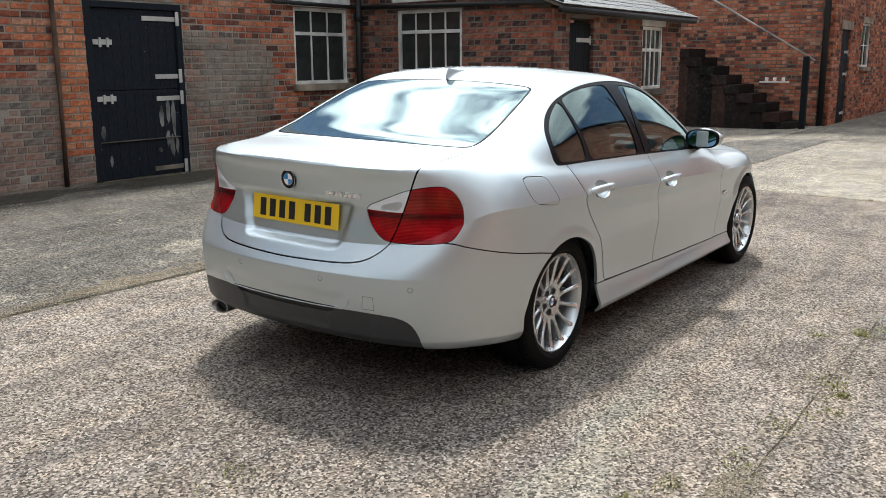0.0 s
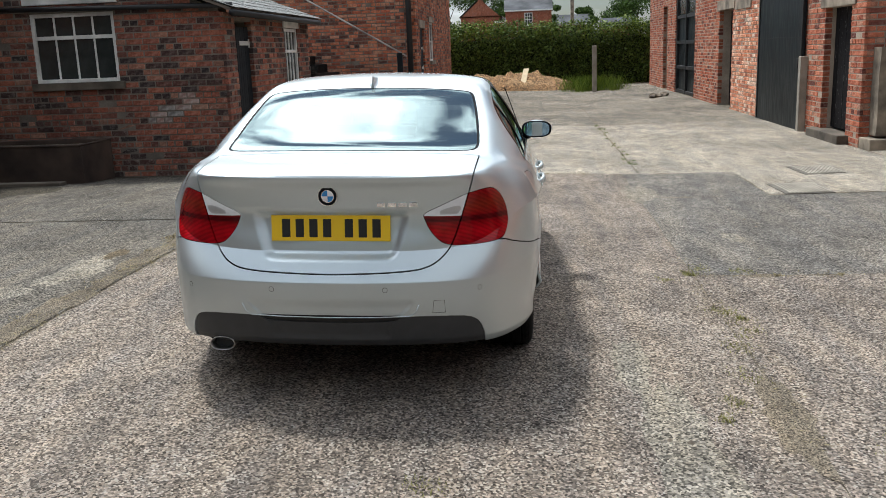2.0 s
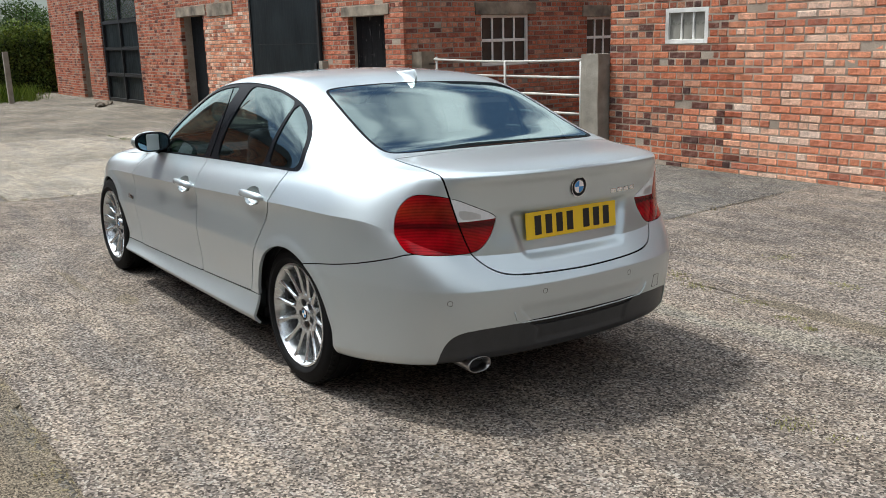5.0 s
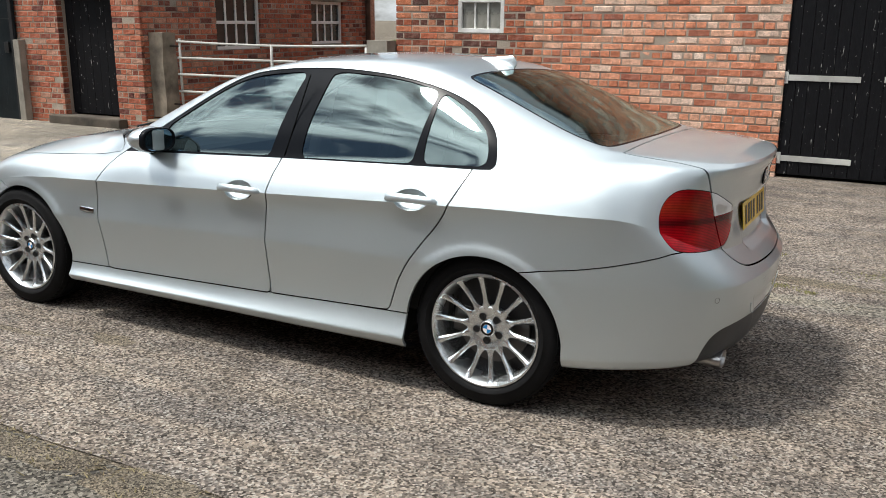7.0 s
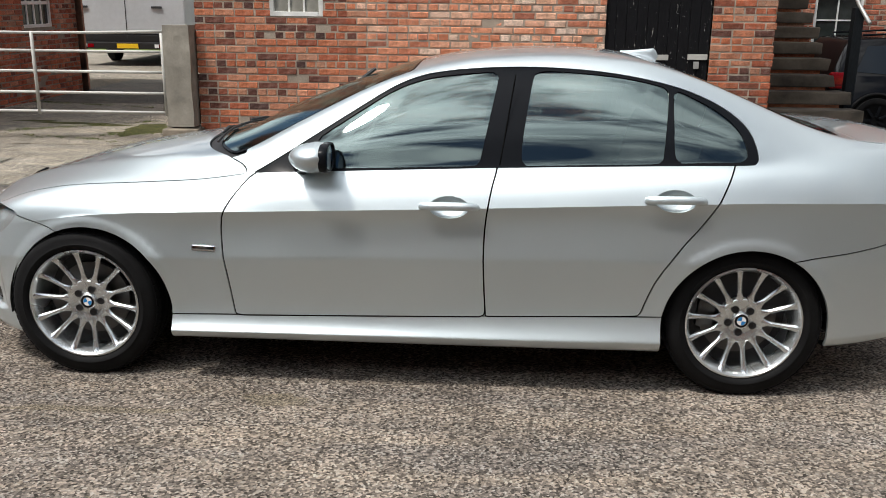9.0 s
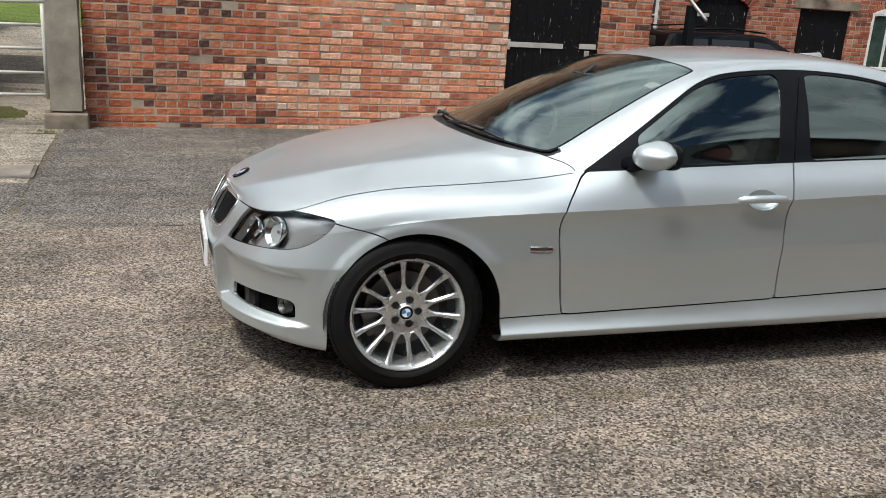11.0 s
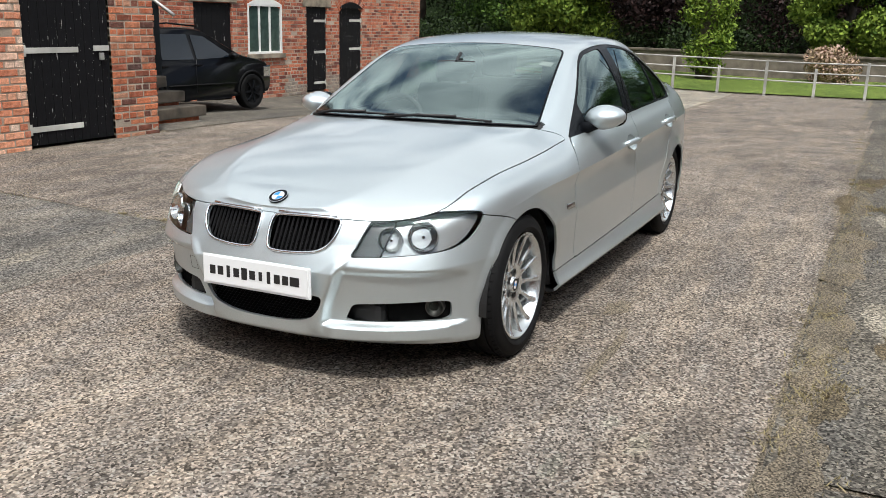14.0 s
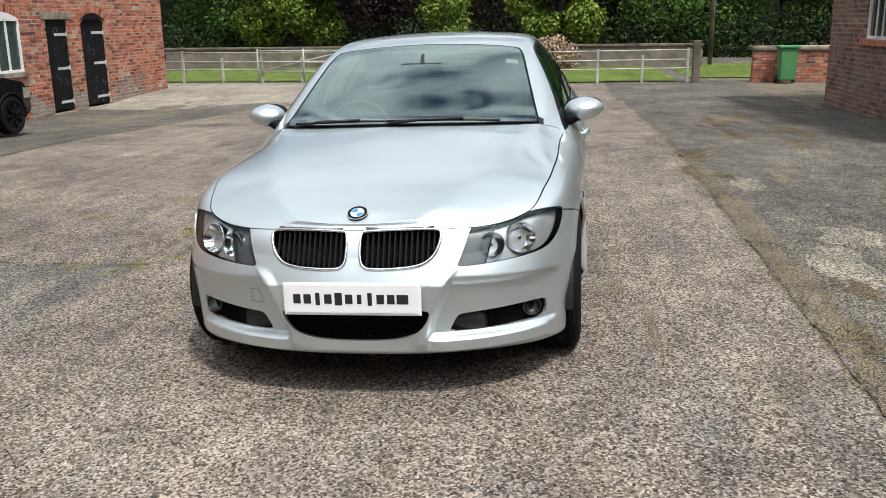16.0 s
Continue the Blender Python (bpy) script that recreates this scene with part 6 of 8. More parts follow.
RAIL_Y = table(((2.1, 0.1), (1.98, 0.25), (1.85, 0.38), (1.6, 0.47), (1.3, 0.53), (1.0, 0.6), (0.78, 0.705), (0.5, 0.675), (0.3, 0.645), (0.1, 0.617), (-0.1, 0.6), (-0.35, 0.588), (-0.65, 0.583), (-0.95, 0.587), (-1.15, 0.597), (-1.4, 0.625), (-1.65, 0.64), (-1.85, 0.64), (-2.1, 0.56), (-2.3, 0.45)))
RAIL_Z = table(((2.1, 0.69), (1.98, 0.715), (1.85, 0.775), (1.6, 0.843), (1.3, 0.892), (1.0, 0.93), (0.78, 0.935), (0.5, 1.06), (0.3, 1.165), (0.1, 1.26), (-0.1, 1.316), (-0.35, 1.352), (-0.65, 1.361), (-0.95, 1.343), (-1.15, 1.293), (-1.4, 1.194), (-1.65, 1.09), (-1.85, 1.042), (-2.1, 1.028), (-2.3, 1.003)))
MID_Z = table(((2.1, 0.65), (2.02, 0.695), (1.96, 0.736), (1.9, 0.763), (1.8, 0.796), (1.6, 0.85), (1.3, 0.91), (1.05, 0.952), (0.92, 0.972), (0.6, 1.118), (0.3, 1.235), (0.1, 1.3), (-0.05, 1.34), (-0.3, 1.379), (-0.6, 1.394), (-0.9, 1.378), (-1.1, 1.327), (-1.4, 1.208), (-1.6, 1.13), (-1.8, 1.062), (-1.95, 1.052), (-2.15, 1.04), (-2.3, 1.008)), 0.04)


def body_grid(per=11):
    """The outer skin of one half as a grid of points; rows run from the sill up to the middle line."""
    pts = np.array(PLAN)
    pts = np.vstack([pts[1] * (1, -1), pts, pts[-2] * (1, -1)])
    fine = []
    for i in range(1, len(pts) - 2):
        p0, p1, p2, p3 = pts[i - 1 : i + 3]
        for t in np.linspace(0, 1, 40, endpoint=False):
            fine.append(0.5 * (2 * p1 + (p2 - p0) * t + (2 * p0 - 5 * p1 + 4 * p2 - p3) * t**2 + (3 * p1 - p0 - 3 * p2 + p3) * t**3))
    fine = np.array(fine + [pts[-2]])
    run = np.r_[0, np.cumsum(np.hypot(*np.diff(fine, axis=0).T))]
    s = np.unique(np.r_[np.linspace(0, 1.05, 150), np.linspace(1.05, run[-1] - 1.0, 125), np.linspace(run[-1] - 1.0, run[-1], 115)])
    columns = len(s)
    px, py = np.interp(s, run, fine[:, 0]), np.interp(s, run, fine[:, 1])
    tx, ty = np.gradient(px, s), np.gradient(py, s)
    nx, ny = ty, -tx
    flip = np.sign(ny[columns // 2])
    nx, ny = nx * flip, ny * flip
    nx[0], ny[0], nx[-1], ny[-1] = 1, 0, -1, 0
    front, rear = step01((px - 1.35) / 0.7), step01((-px - 1.72) / 0.55)
    rows = []
    for heights, insets, back_f, back_r in LEVELS:
        z, inset = table(heights, doors=True)(px), table(insets, doors=True)(px)
        rows.append(np.stack([px - nx * inset + front * back_f + rear * back_r, np.maximum(0, py - ny * inset), z], 1))
    top = rows[-1]
    x = top[:, 0]
    edge = np.minimum(RAIL_Y(x), top[:, 1] * 0.86)
    share = np.clip(edge / np.maximum(RAIL_Y(x), 1e-3), 0, 1)
    mid = MID_Z(x)
    rail = np.stack([x, edge, mid - (mid - RAIL_Z(x)) * share**2], 1)
    over = lambda f: np.stack([x, edge * f, mid - (mid - rail[:, 2]) * f**2.2], 1)
    tall = step01((rail[:, 2] - top[:, 2] - 0.08) / 0.2)[:, None]
    out = np.stack([0 * x, np.ones_like(x), 0 * x], 1)
    s1 = top + (rail - top) * 0.33 + out * 0.039 * tall
    s2 = top + (rail - top) * 0.7 + out * 0.029 * tall
    low = rows[:3] + [rows[2]] + rows[3:6] + [rows[5]] + rows[6:8] + [rows[7], rows[7]] + rows[8:10]
    ctrl = [low[0]] + low + [s1, s2, rail + (s2 - rail) * 0.12, rail + (over(0.7) - rail) * 0.22, over(0.66), over(0.33), over(0.0)]
    last, prev = ctrl[-1], ctrl[-2]
    ctrl.append(prev * (1, -1, 1))
    ctrl = np.array(ctrl)
    lines, level = [], []
    n = len(ctrl) - 3
    for i in range(n):
        c0, c1, c2, c3 = ctrl[i : i + 4]
        for t in np.linspace(0, 1, per, endpoint=i == n - 1):
            lines.append(((1 - t) ** 3 * c0 + (3 * t**3 - 6 * t**2 + 4) * c1 + (-3 * t**3 + 3 * t**2 + 3 * t + 1) * c2 + t**3 * c3) / 6)
            level.append(i + 1 + t)
    level = np.interp(level, (0, 3, 4, 40), (0, 3, 3.02, 39))
    g = np.array(lines)
    gx, gy, gz = g[:, :, 0].copy(), g[:, :, 1].copy(), g[:, :, 2].copy()
    ahead = step01((gx - 1.55) / 0.25)
    # the front bumper: its flanks stand back between a ledge under the lamps and a lip at the foot, on either side of a raised V
    wide = np.interp(gz, (0.25, 0.32, 0.4, 0.48, 0.55), (0.262, 0.282, 0.315, 0.352, 0.4))
    flank = step01((gy - wide) / 0.03) * step01((0.53 - 0.05 * gy - gz) / 0.045) * step01((gz - 0.252) / 0.014) * step01((0.83 - gy) / 0.09) * step01((gx - 1.7) / 0.14)
    g[:, :, 0] -= 0.034 * flank
    rib = step01((gy - wide + 0.06) / 0.055) * step01((wide + 0.022 - gy) / 0.022) * step01((0.55 - gz) / 0.05) * step01((gz - 0.2) / 0.04) * ahead
    g[:, :, 0] += 0.011 * rib
    foot = step01((0.258 - gz) / 0.01) * step01((gz - 0.185) / 0.02) * step01((0.745 - gy) / 0.012) * step01((gy - 0.27) / 0.06) * ahead
    g[:, :, 0] += 0.012 * foot
    # flared lips round the wheel openings
    for cx, cz, r in ((1.345, 0.305, 0.352), (-1.375, 0.3, 0.338)):
        away = np.hypot(gx - cx, np.maximum(0, gz - cz)) - r
        g[:, :, 1] += 0.007 * step01((0.055 - away) / 0.04) * step01((gy - 0.6) / 0.1) * step01((0.8 - gz) / 0.06) * step01((gz - 0.32) / 0.08)
    # the lid's upright face: a crease under the lip and the sunk bay for the plate
    behind = step01((-gx - 1.95) / 0.15)
    bay = np.interp(gz, (0.645, 0.7, 0.845), (0.285, 0.312, 0.352))
    sunk = step01((bay - gy) / 0.05) * step01((0.85 - gz) / 0.012) * step01((gz - 0.645) / 0.03) * behind
    g[:, :, 0] += 0.024 * sunk
    under = step01((0.862 - gz) / 0.012) * step01((gz - 0.7) / 0.1) * step01((0.45 - gy) / 0.06) * behind
    g[:, :, 0] += 0.008 * under
    # the lip along the top edge of the lid
    lip = step01((gz - 0.955) / 0.03) * step01((1.02 - gz) / 0.02) * step01((0.6 - gy) / 0.05) * step01((-gx - 2.1) / 0.1)
    g[:, :, 0] -= 0.006 * lip
    # the raised middle of the rear bumper above the valance
    mid = step01((0.365 - 0.1 * np.clip((0.47 - gz) / 0.1, 0, 1) - gy) / 0.016) * step01((0.5 - gz) / 0.05) * step01((gz - 0.3) / 0.03) * behind
    g[:, :, 0] += 0.006 * mid
    g[-1, :, 1] = 0
    g[:, 0, 1] = 0
    g[:, -1, 1] = 0
    return g, np.array(level), s


class Skin:
    """Polygons that can be cut along curves and told apart by name."""

    def __init__(self):
        g, level, s = body_grid()
        rows, cols, _ = g.shape
        du, dv = np.gradient(g, axis=1), np.gradient(g, axis=0)
        n = np.cross(dv, du)
        n /= np.linalg.norm(n, axis=2)[:, :, None] + 1e-9
        ref = g - np.array((-0.2, 0, 0.6))
        n *= np.sign((n * ref).sum())
        n[-1, :, 1] = 0
        n[:, 0, 1] = 0
        n[:, -1, 1] = 0
        n /= np.linalg.norm(n, axis=2)[:, :, None] + 1e-9
        a = np.concatenate([g, n, np.broadcast_to(s[None, :, None], (rows, cols, 1)), np.broadcast_to(level[:, None, None], (rows, cols, 1))], 2)
        self.p = [tuple(q) for q in a.reshape(-1, 8)]
        self.length = s[-1]
        self.polys = []
        for r in range(rows - 1):
            for c in range(cols - 1):
                i = r * cols + c
                self.polys.append(((i, i + cols, i + cols + 1, i + 1), "body"))

    def cut(self, f, only, inside):
        """Gives the pieces where f < 0 among those named in only the name inside."""
        only = (only,) if isinstance(only, str) else only
        used = sorted({i for poly, name in self.polys if name in only for i in poly})
        if not used:
            return
        d = dict(zip(used, f(np.array([self.p[i] for i in used]))))
        made, out = {}, []
        for poly, name in self.polys:
            if name not in only:
                out.append((poly, name))
                continue
            v = [d[i] for i in poly]
            if min(v) >= 0:
                out.append((poly, name))
                continue
            if max(v) < 0:
                out.append((poly, inside))
                continue
            ins, outs = [], []
            for k, i in enumerate(poly):
                j = poly[(k + 1) % len(poly)]
                (ins if d[i] < 0 else outs).append(i)
                if (d[i] < 0) != (d[j] < 0):
                    key = (min(i, j), max(i, j))
                    if key not in made:
                        t = d[key[0]] / (d[key[0]] - d[key[1]])
                        made[key] = len(self.p)
                        self.p.append(tuple((1 - t) * a + t * b for a, b in zip(self.p[key[0]], self.p[key[1]])))
                    ins.append(made[key])
                    outs.append(made[key])
            if len(ins) > 2:
                out.append((tuple(ins), inside))
            if len(outs) > 2:
                out.append((tuple(outs), name))
        self.polys = out

    def panel(self, f, only, inside, gap=0.003, strip="gap"):
        """The same with a dark joint along the edge."""
        self.cut(lambda a: f(a) - gap, only, "*")
        self.cut(lambda a: f(a) + gap, "*", inside)
        self.polys = [(q, strip if n == "*" else n) for q, n in self.polys]


def rounded(points, times=2):
    pts = [Vector(p) for p in points]
    for _ in range(times):
        pts = [q for a, b in zip(pts, pts[1:] + pts[:1]) for q in (a * 0.75 + b * 0.25, a * 0.25 + b * 0.75)]
    return np.array([tuple(p) for p in pts])


def outline(points, ax, ay, times=2, when=None):
    """A signed distance, in the plane of two columns, to a closed curve: negative inside."""
    loop = rounded(points, times)
    nxt = np.roll(loop, -1, axis=0)

    def f(a):
        q = np.stack([a[:, ax], a[:, ay]], 1)
        best = np.full(len(q), 9.0)
        odd = np.zeros(len(q), bool)
        for p0, p1 in zip(loop, nxt):
            e = p1 - p0
            t = np.clip(((q - p0) @ e) / (e @ e + 1e-12), 0, 1)
            best = np.minimum(best, np.hypot(*(q - p0 - t[:, None] * e).T))
            hit = (p0[1] > q[:, 1]) != (p1[1] > q[:, 1])
            with np.errstate(divide="ignore", invalid="ignore"):
                odd ^= hit & (q[:, 0] < (p1[0] - p0[0]) * (q[:, 1] - p0[1]) / (p1[1] - p0[1] + 1e-15) + p0[0])
        d = np.where(odd, -best, best)
        return d if when is None else np.where(when(a), d, 1.0)

    return f


skin = Skin()
LEN = skin.length
side = lambda a: a[:, 1] > 0.45
tail = lambda a: a[:, 0] < -1.4
nose = lambda a: a[:, 0] > 1.2
# wheel openings
for cx, cz, r in ((1.345, 0.305, 0.352), (-1.375, 0.3, 0.338)):
    skin.cut(lambda a, cx=cx, cz=cz, r=r: np.where(side(a), np.hypot(a[:, 0] - cx, np.maximum(0, a[:, 2] - cz)) - r, 1.0), "body", "void")
skin.cut(lambda a: a[:, 7] - 2.2, "body", "under")
HANDLES = ((-0.17, 0.783), (-1.06, 0.828))
for hx, hz in HANDLES:
    skin.cut(lambda a, hx=hx, hz=hz: np.where(side(a), np.hypot((a[:, 0] - hx) / 0.078, (a[:, 2] - hz) / 0.043) - 1, 1.0), "body", "void")
# side windows
BELT = 12.0
skin.cut(outline(((0.66, 0.882), (0.64, 0.888), (0.28, 0.907), (-0.36, 0.934), (-1.03, 0.955), (-1.34, 0.962), (-1.39, 0.965), (-1.388, 1.02), (-1.36, 1.1), (-1.27, 1.178), (-1.1, 1.252), (-0.85, 1.303), (-0.6, 1.323), (-0.35, 1.323), (-0.08, 1.298), (0.06, 1.25), (0.2, 1.165), (0.39, 1.045), (0.6, 0.912)), 0, 2, when=side), "body", "window_trim")
skin.cut(lambda a: outline(((0.37, 0.926), (0.34, 0.928), (-0.24, 0.95), (-0.275, 0.952), (-0.28, 0.98), (-0.342, 1.27), (-0.345, 1.29), (-0.3, 1.29), (-0.08, 1.268), (0.06, 1.222), (0.2, 1.135), (0.34, 1.045), (0.375, 1.02)), 0, 2)(a) - 0.012, "window_trim", "front_glass")
skin.cut(lambda a: outline(((-0.455, 0.955), (-0.5, 0.958), (-0.97, 0.973), (-1.005, 0.976), (-1.007, 1.0), (-1.035, 1.22), (-1.036, 1.238), (-1.0, 1.25), (-0.85, 1.28), (-0.62, 1.297), (-0.52, 1.297), (-0.507, 1.28)), 0, 2)(a) - 0.012, "window_trim", "rear_glass")
skin.cut(lambda a: outline(((-1.07, 0.978), (-1.1, 0.98), (-1.3, 0.986), (-1.335, 0.99), (-1.335, 1.03), (-1.305, 1.1), (-1.22, 1.165), (-1.1, 1.222), (-1.078, 1.228), (-1.076, 1.2)), 0, 2)(a) - 0.012, "window_trim", "quarter_glass")
# screens, seen from above
high = lambda a: a[:, 5] > 0.15
SCREEN = ((0.945, -0.3), (0.945, 0.0), (0.925, 0.3), (0.865, 0.5), (0.79, 0.64), (0.745, 0.672), (0.72, 0.668), (0.5, 0.627), (0.3, 0.592), (0.1, 0.56), (0.03, 0.54), (0.0, 0.52), (-0.005, 0.3), (-0.015, 0.0), (-0.015, -0.3))
REAR = ((-1.1, -0.3), (-1.1, 0.0), (-1.106, 0.35), (-1.116, 0.5), (-1.135, 0.545), (-1.2, 0.562), (-1.4, 0.59), (-1.6, 0.608), (-1.73, 0.612), (-1.775, 0.58), (-1.79, 0.45), (-1.8, 0.3), (-1.81, 0.0), (-1.81, -0.3))
skin.cut(outline(SCREEN, 0, 1, when=high), "body", "screen_edge")
skin.cut(lambda a: outline(SCREEN, 0, 1)(a) + 0.012, "screen_edge", "windscreen")
skin.cut(outline(REAR, 0, 1, when=high), "body", "rear_edge")
skin.cut(lambda a: outline(REAR, 0, 1)(a) + 0.014, "rear_edge", "rear_screen")
# bonnet and the dark strip behind it
COWL = ((3.0, -0.3), (0.995, -0.3), (0.995, 0.0), (0.975, 0.3), (0.915, 0.5), (0.845, 0.62), (0.75, 0.70), (0.69, 0.75), (0.665, 0.8), (0.665, 1.2), (3.0, 1.2))
SHUT = table(((0.0, 12.85), (0.16, 12.85), (0.33, 12.72), (0.47, 12.5), (0.6, 12.4), (0.725, 12.52), (0.853, 12.95), (0.95, 13.12), (1.08, 13.1), (1.27, 13.0), (1.55, 12.8), (1.88, 13.0), (2.1, 13.1)), 0.02)
bonnet_f = lambda a: np.maximum(outline(COWL, 0, 1)(a), np.where(a[:, 0] > 0.55, (SHUT(a[:, 6]) - a[:, 7]) * 0.06, 1.0))
skin.panel(bonnet_f, "body", "bonnet", 0.0022)
skin.cut(lambda a: np.where((a[:, 0] > 0.7) & (a[:, 0] < 1.05) & (a[:, 1] < 0.69) & (a[:, 2] > 0.9), -1.0, 1.0), "body", "cowl")
# boot lid
LID = ((-0.1, 0.598), (0.07, 0.598), (0.34, 0.606), (0.43, 0.622), (0.49, 0.662), (0.53, 0.72), (0.59, 0.92), (0.612, 1.0), (0.622, 1.08), (0.62, 1.3), (-0.1, 1.3))
lid_f = lambda a: np.where(tail(a), np.maximum(outline(LID, 1, 2)(a), a[:, 0] + 1.835), 1.0)
skin.panel(lid_f, "body", "boot_lid", 0.003)
# lamps
HEAD = ((0.405, 0.545), (0.42, 0.575), (0.44, 0.625), (0.458, 0.68), (0.5, 0.69), (0.6, 0.696), (0.725, 0.708), (0.85, 0.71), (0.95, 0.702), (0.985, 0.694), (0.978, 0.67), (0.925, 0.618), (0.87, 0.586), (0.81, 0.568), (0.7, 0.556), (0.55, 0.547), (0.43, 0.543))
skin.panel(outline(HEAD, 6, 2, 2, nose), "body", "headlamp", 0.0016)
skin.cut(lambda a: a[:, 6] - (0.545 + 0.3 * (a[:, 2] - 0.62)), "headlamp", "headlamp_inner")
rearward = lambda a: np.concatenate([a[:, :6], LEN - a[:, 6:7], a[:, 7:]], 1)
LAMP = ((0.4, 0.842), (0.405, 0.82), (0.425, 0.775), (0.475, 0.718), (0.52, 0.703), (0.6, 0.7), (0.78, 0.708), (0.825, 0.725), (0.85, 0.79), (0.84, 0.86), (0.8, 0.912), (0.74, 0.94), (0.6, 0.925), (0.5, 0.884))
lamp_f = lambda a: outline(LAMP, 6, 2, 2, tail)(rearward(a))
skin.panel(lamp_f, "body", "tail_lamp", 0.0014)
skin.panel(lamp_f, "boot_lid", "lid_lamp", 0.0014)
CLEAR = ((0.37, 0.83), (0.4, 0.832), (0.57, 0.826), (0.6, 0.83), (0.64, 0.95), (0.5, 0.95), (0.37, 0.88))
skin.cut(lambda a: outline(CLEAR, 6, 2)(rearward(a)), "lid_lamp", "clear_lamp")
BULB = ((0.455, 0.836), (0.47, 0.836), (0.545, 0.834), (0.555, 0.838), (0.575, 0.868), (0.55, 0.872), (0.5, 0.862), (0.46, 0.845))
skin.cut(lambda a: outline(BULB, 6, 2)(rearward(a)), "clear_lamp", "clear_inner")
# grille, intakes
KIDNEY = ((0.026, 0.672), (0.05, 0.678), (0.2, 0.682), (0.3, 0.68), (0.338, 0.674), (0.334, 0.63), (0.312, 0.585), (0.27, 0.556), (0.2, 0.546), (0.08, 0.543), (0.04, 0.55), (0.027, 0.58))
skin.cut(outline(KIDNEY, 1, 2, 2, nose), "body", "void")
skin.cut(outline(((-0.2, 0.378), (0.0, 0.378), (0.27, 0.378), (0.295, 0.374), (0.282, 0.33), (0.245, 0.285), (0.19, 0.262), (0.1, 0.252), (0.0, 0.25), (-0.2, 0.25)), 1, 2, 2, nose), "body", "void")
skin.cut(outline(((0.362, 0.276), (0.37, 0.29), (0.392, 0.332), (0.405, 0.342), (0.43, 0.346), (0.65, 0.354), (0.76, 0.355), (0.795, 0.35), (0.804, 0.335), (0.802, 0.29), (0.79, 0.276), (0.68, 0.272), (0.4, 0.27)), 6, 2, 1, nose), "body", "void")
# bumpers, doors, sills
skin.panel(outline(((1.2, 0.05), (1.42, 0.6), (1.49, 0.642), (1.54, 0.658), (1.63, 0.676), (1.69, 0.69), (1.76, 0.703), (2.6, 0.705), (2.6, 0.05)), 0, 2, 1), "body", "front_bumper", 0.0024)
skin.panel(outline(((-1.3, 0.05), (-1.5, 0.585), (-1.57, 0.6), (-1.82, 0.635), (-2.02, 0.682), (-2.1, 0.712), (-2.2, 0.715), (-2.7, 0.715), (-2.7, 0.05)), 0, 2, 1), "body", "rear_bumper", 0.0026)
VAL = ((-0.2, 0.382), (0.0, 0.382), (0.24, 0.384), (0.28, 0.39), (0.33, 0.412), (0.4, 0.414), (0.57, 0.408), (0.63, 0.392), (0.665, 0.36), (0.69, 0.29), (0.7, 0.1), (-0.2, 0.1))
skin.cut(lambda a: outline(VAL, 6, 2, 1, tail)(rearward(a)), ("rear_bumper", "under"), "valance")
SLOT = ((-0.2, 0.37), (0.26, 0.37), (0.34, 0.40), (0.35, 0.416), (0.3, 0.418), (0.0, 0.42), (-0.2, 0.42))
skin.cut(lambda a: outline(SLOT, 6, 2, 1, tail)(rearward(a)), "rear_bumper", "slot")
F_DOOR = ((0.45, 0.97), (0.64, 0.888), (0.68, 0.845), (0.735, 0.77), (0.765, 0.7), (0.762, 0.58), (0.742, 0.44), (0.724, 0.31), (0.715, 0.297), (0.69, 0.297), (-0.29, 0.322), (-0.32, 0.324), (-0.324, 0.34), (-0.315, 0.47), (-0.31, 0.6), (-0.315, 0.72), (-0.335, 0.85), (-0.36, 0.935), (-0.36, 0.97))
R_DOOR = ((-0.36, 0.99), (-0.36, 0.935), (-0.335, 0.85), (-0.315, 0.72), (-0.31, 0.6), (-0.315, 0.47), (-0.324, 0.34), (-0.325, 0.325), (-0.35, 0.325), (-0.92, 0.344), (-0.95, 0.348), (-0.958, 0.365), (-0.975, 0.42), (-1.01, 0.51), (-1.09, 0.63), (-1.19, 0.75), (-1.26, 0.88), (-1.3, 0.97), (-1.3, 0.99))
skin.panel(outline(F_DOOR, 0, 2, 1, side), "body", "front_door", 0.0032)
skin.panel(outline(R_DOOR, 0, 2, 1, side), "body", "rear_door", 0.0032)
skin.panel(lambda a: np.where(side(a) & (np.abs(a[:, 0]) < 1.15), a[:, 2] - (0.318 - 0.0265 * a[:, 0]), 1.0), "body", "sill", 0.0028)
skin.panel(outline(((-1.7, 0.935), (-1.66, 0.945), (-1.54, 0.935), (-1.515, 0.925), (-1.475, 0.83), (-1.48, 0.81), (-1.5, 0.805), (-1.64, 0.825), (-1.67, 0.84)), 0, 2, 2, side), "body", "fuel_flap", 0.0018, "fuel_gap")
skin.cut(lambda a: np.where(side(a) & (a[:, 7] < BELT + 1.2), 0.6 - a[:, 0], 1.0), "body", "front_wing")


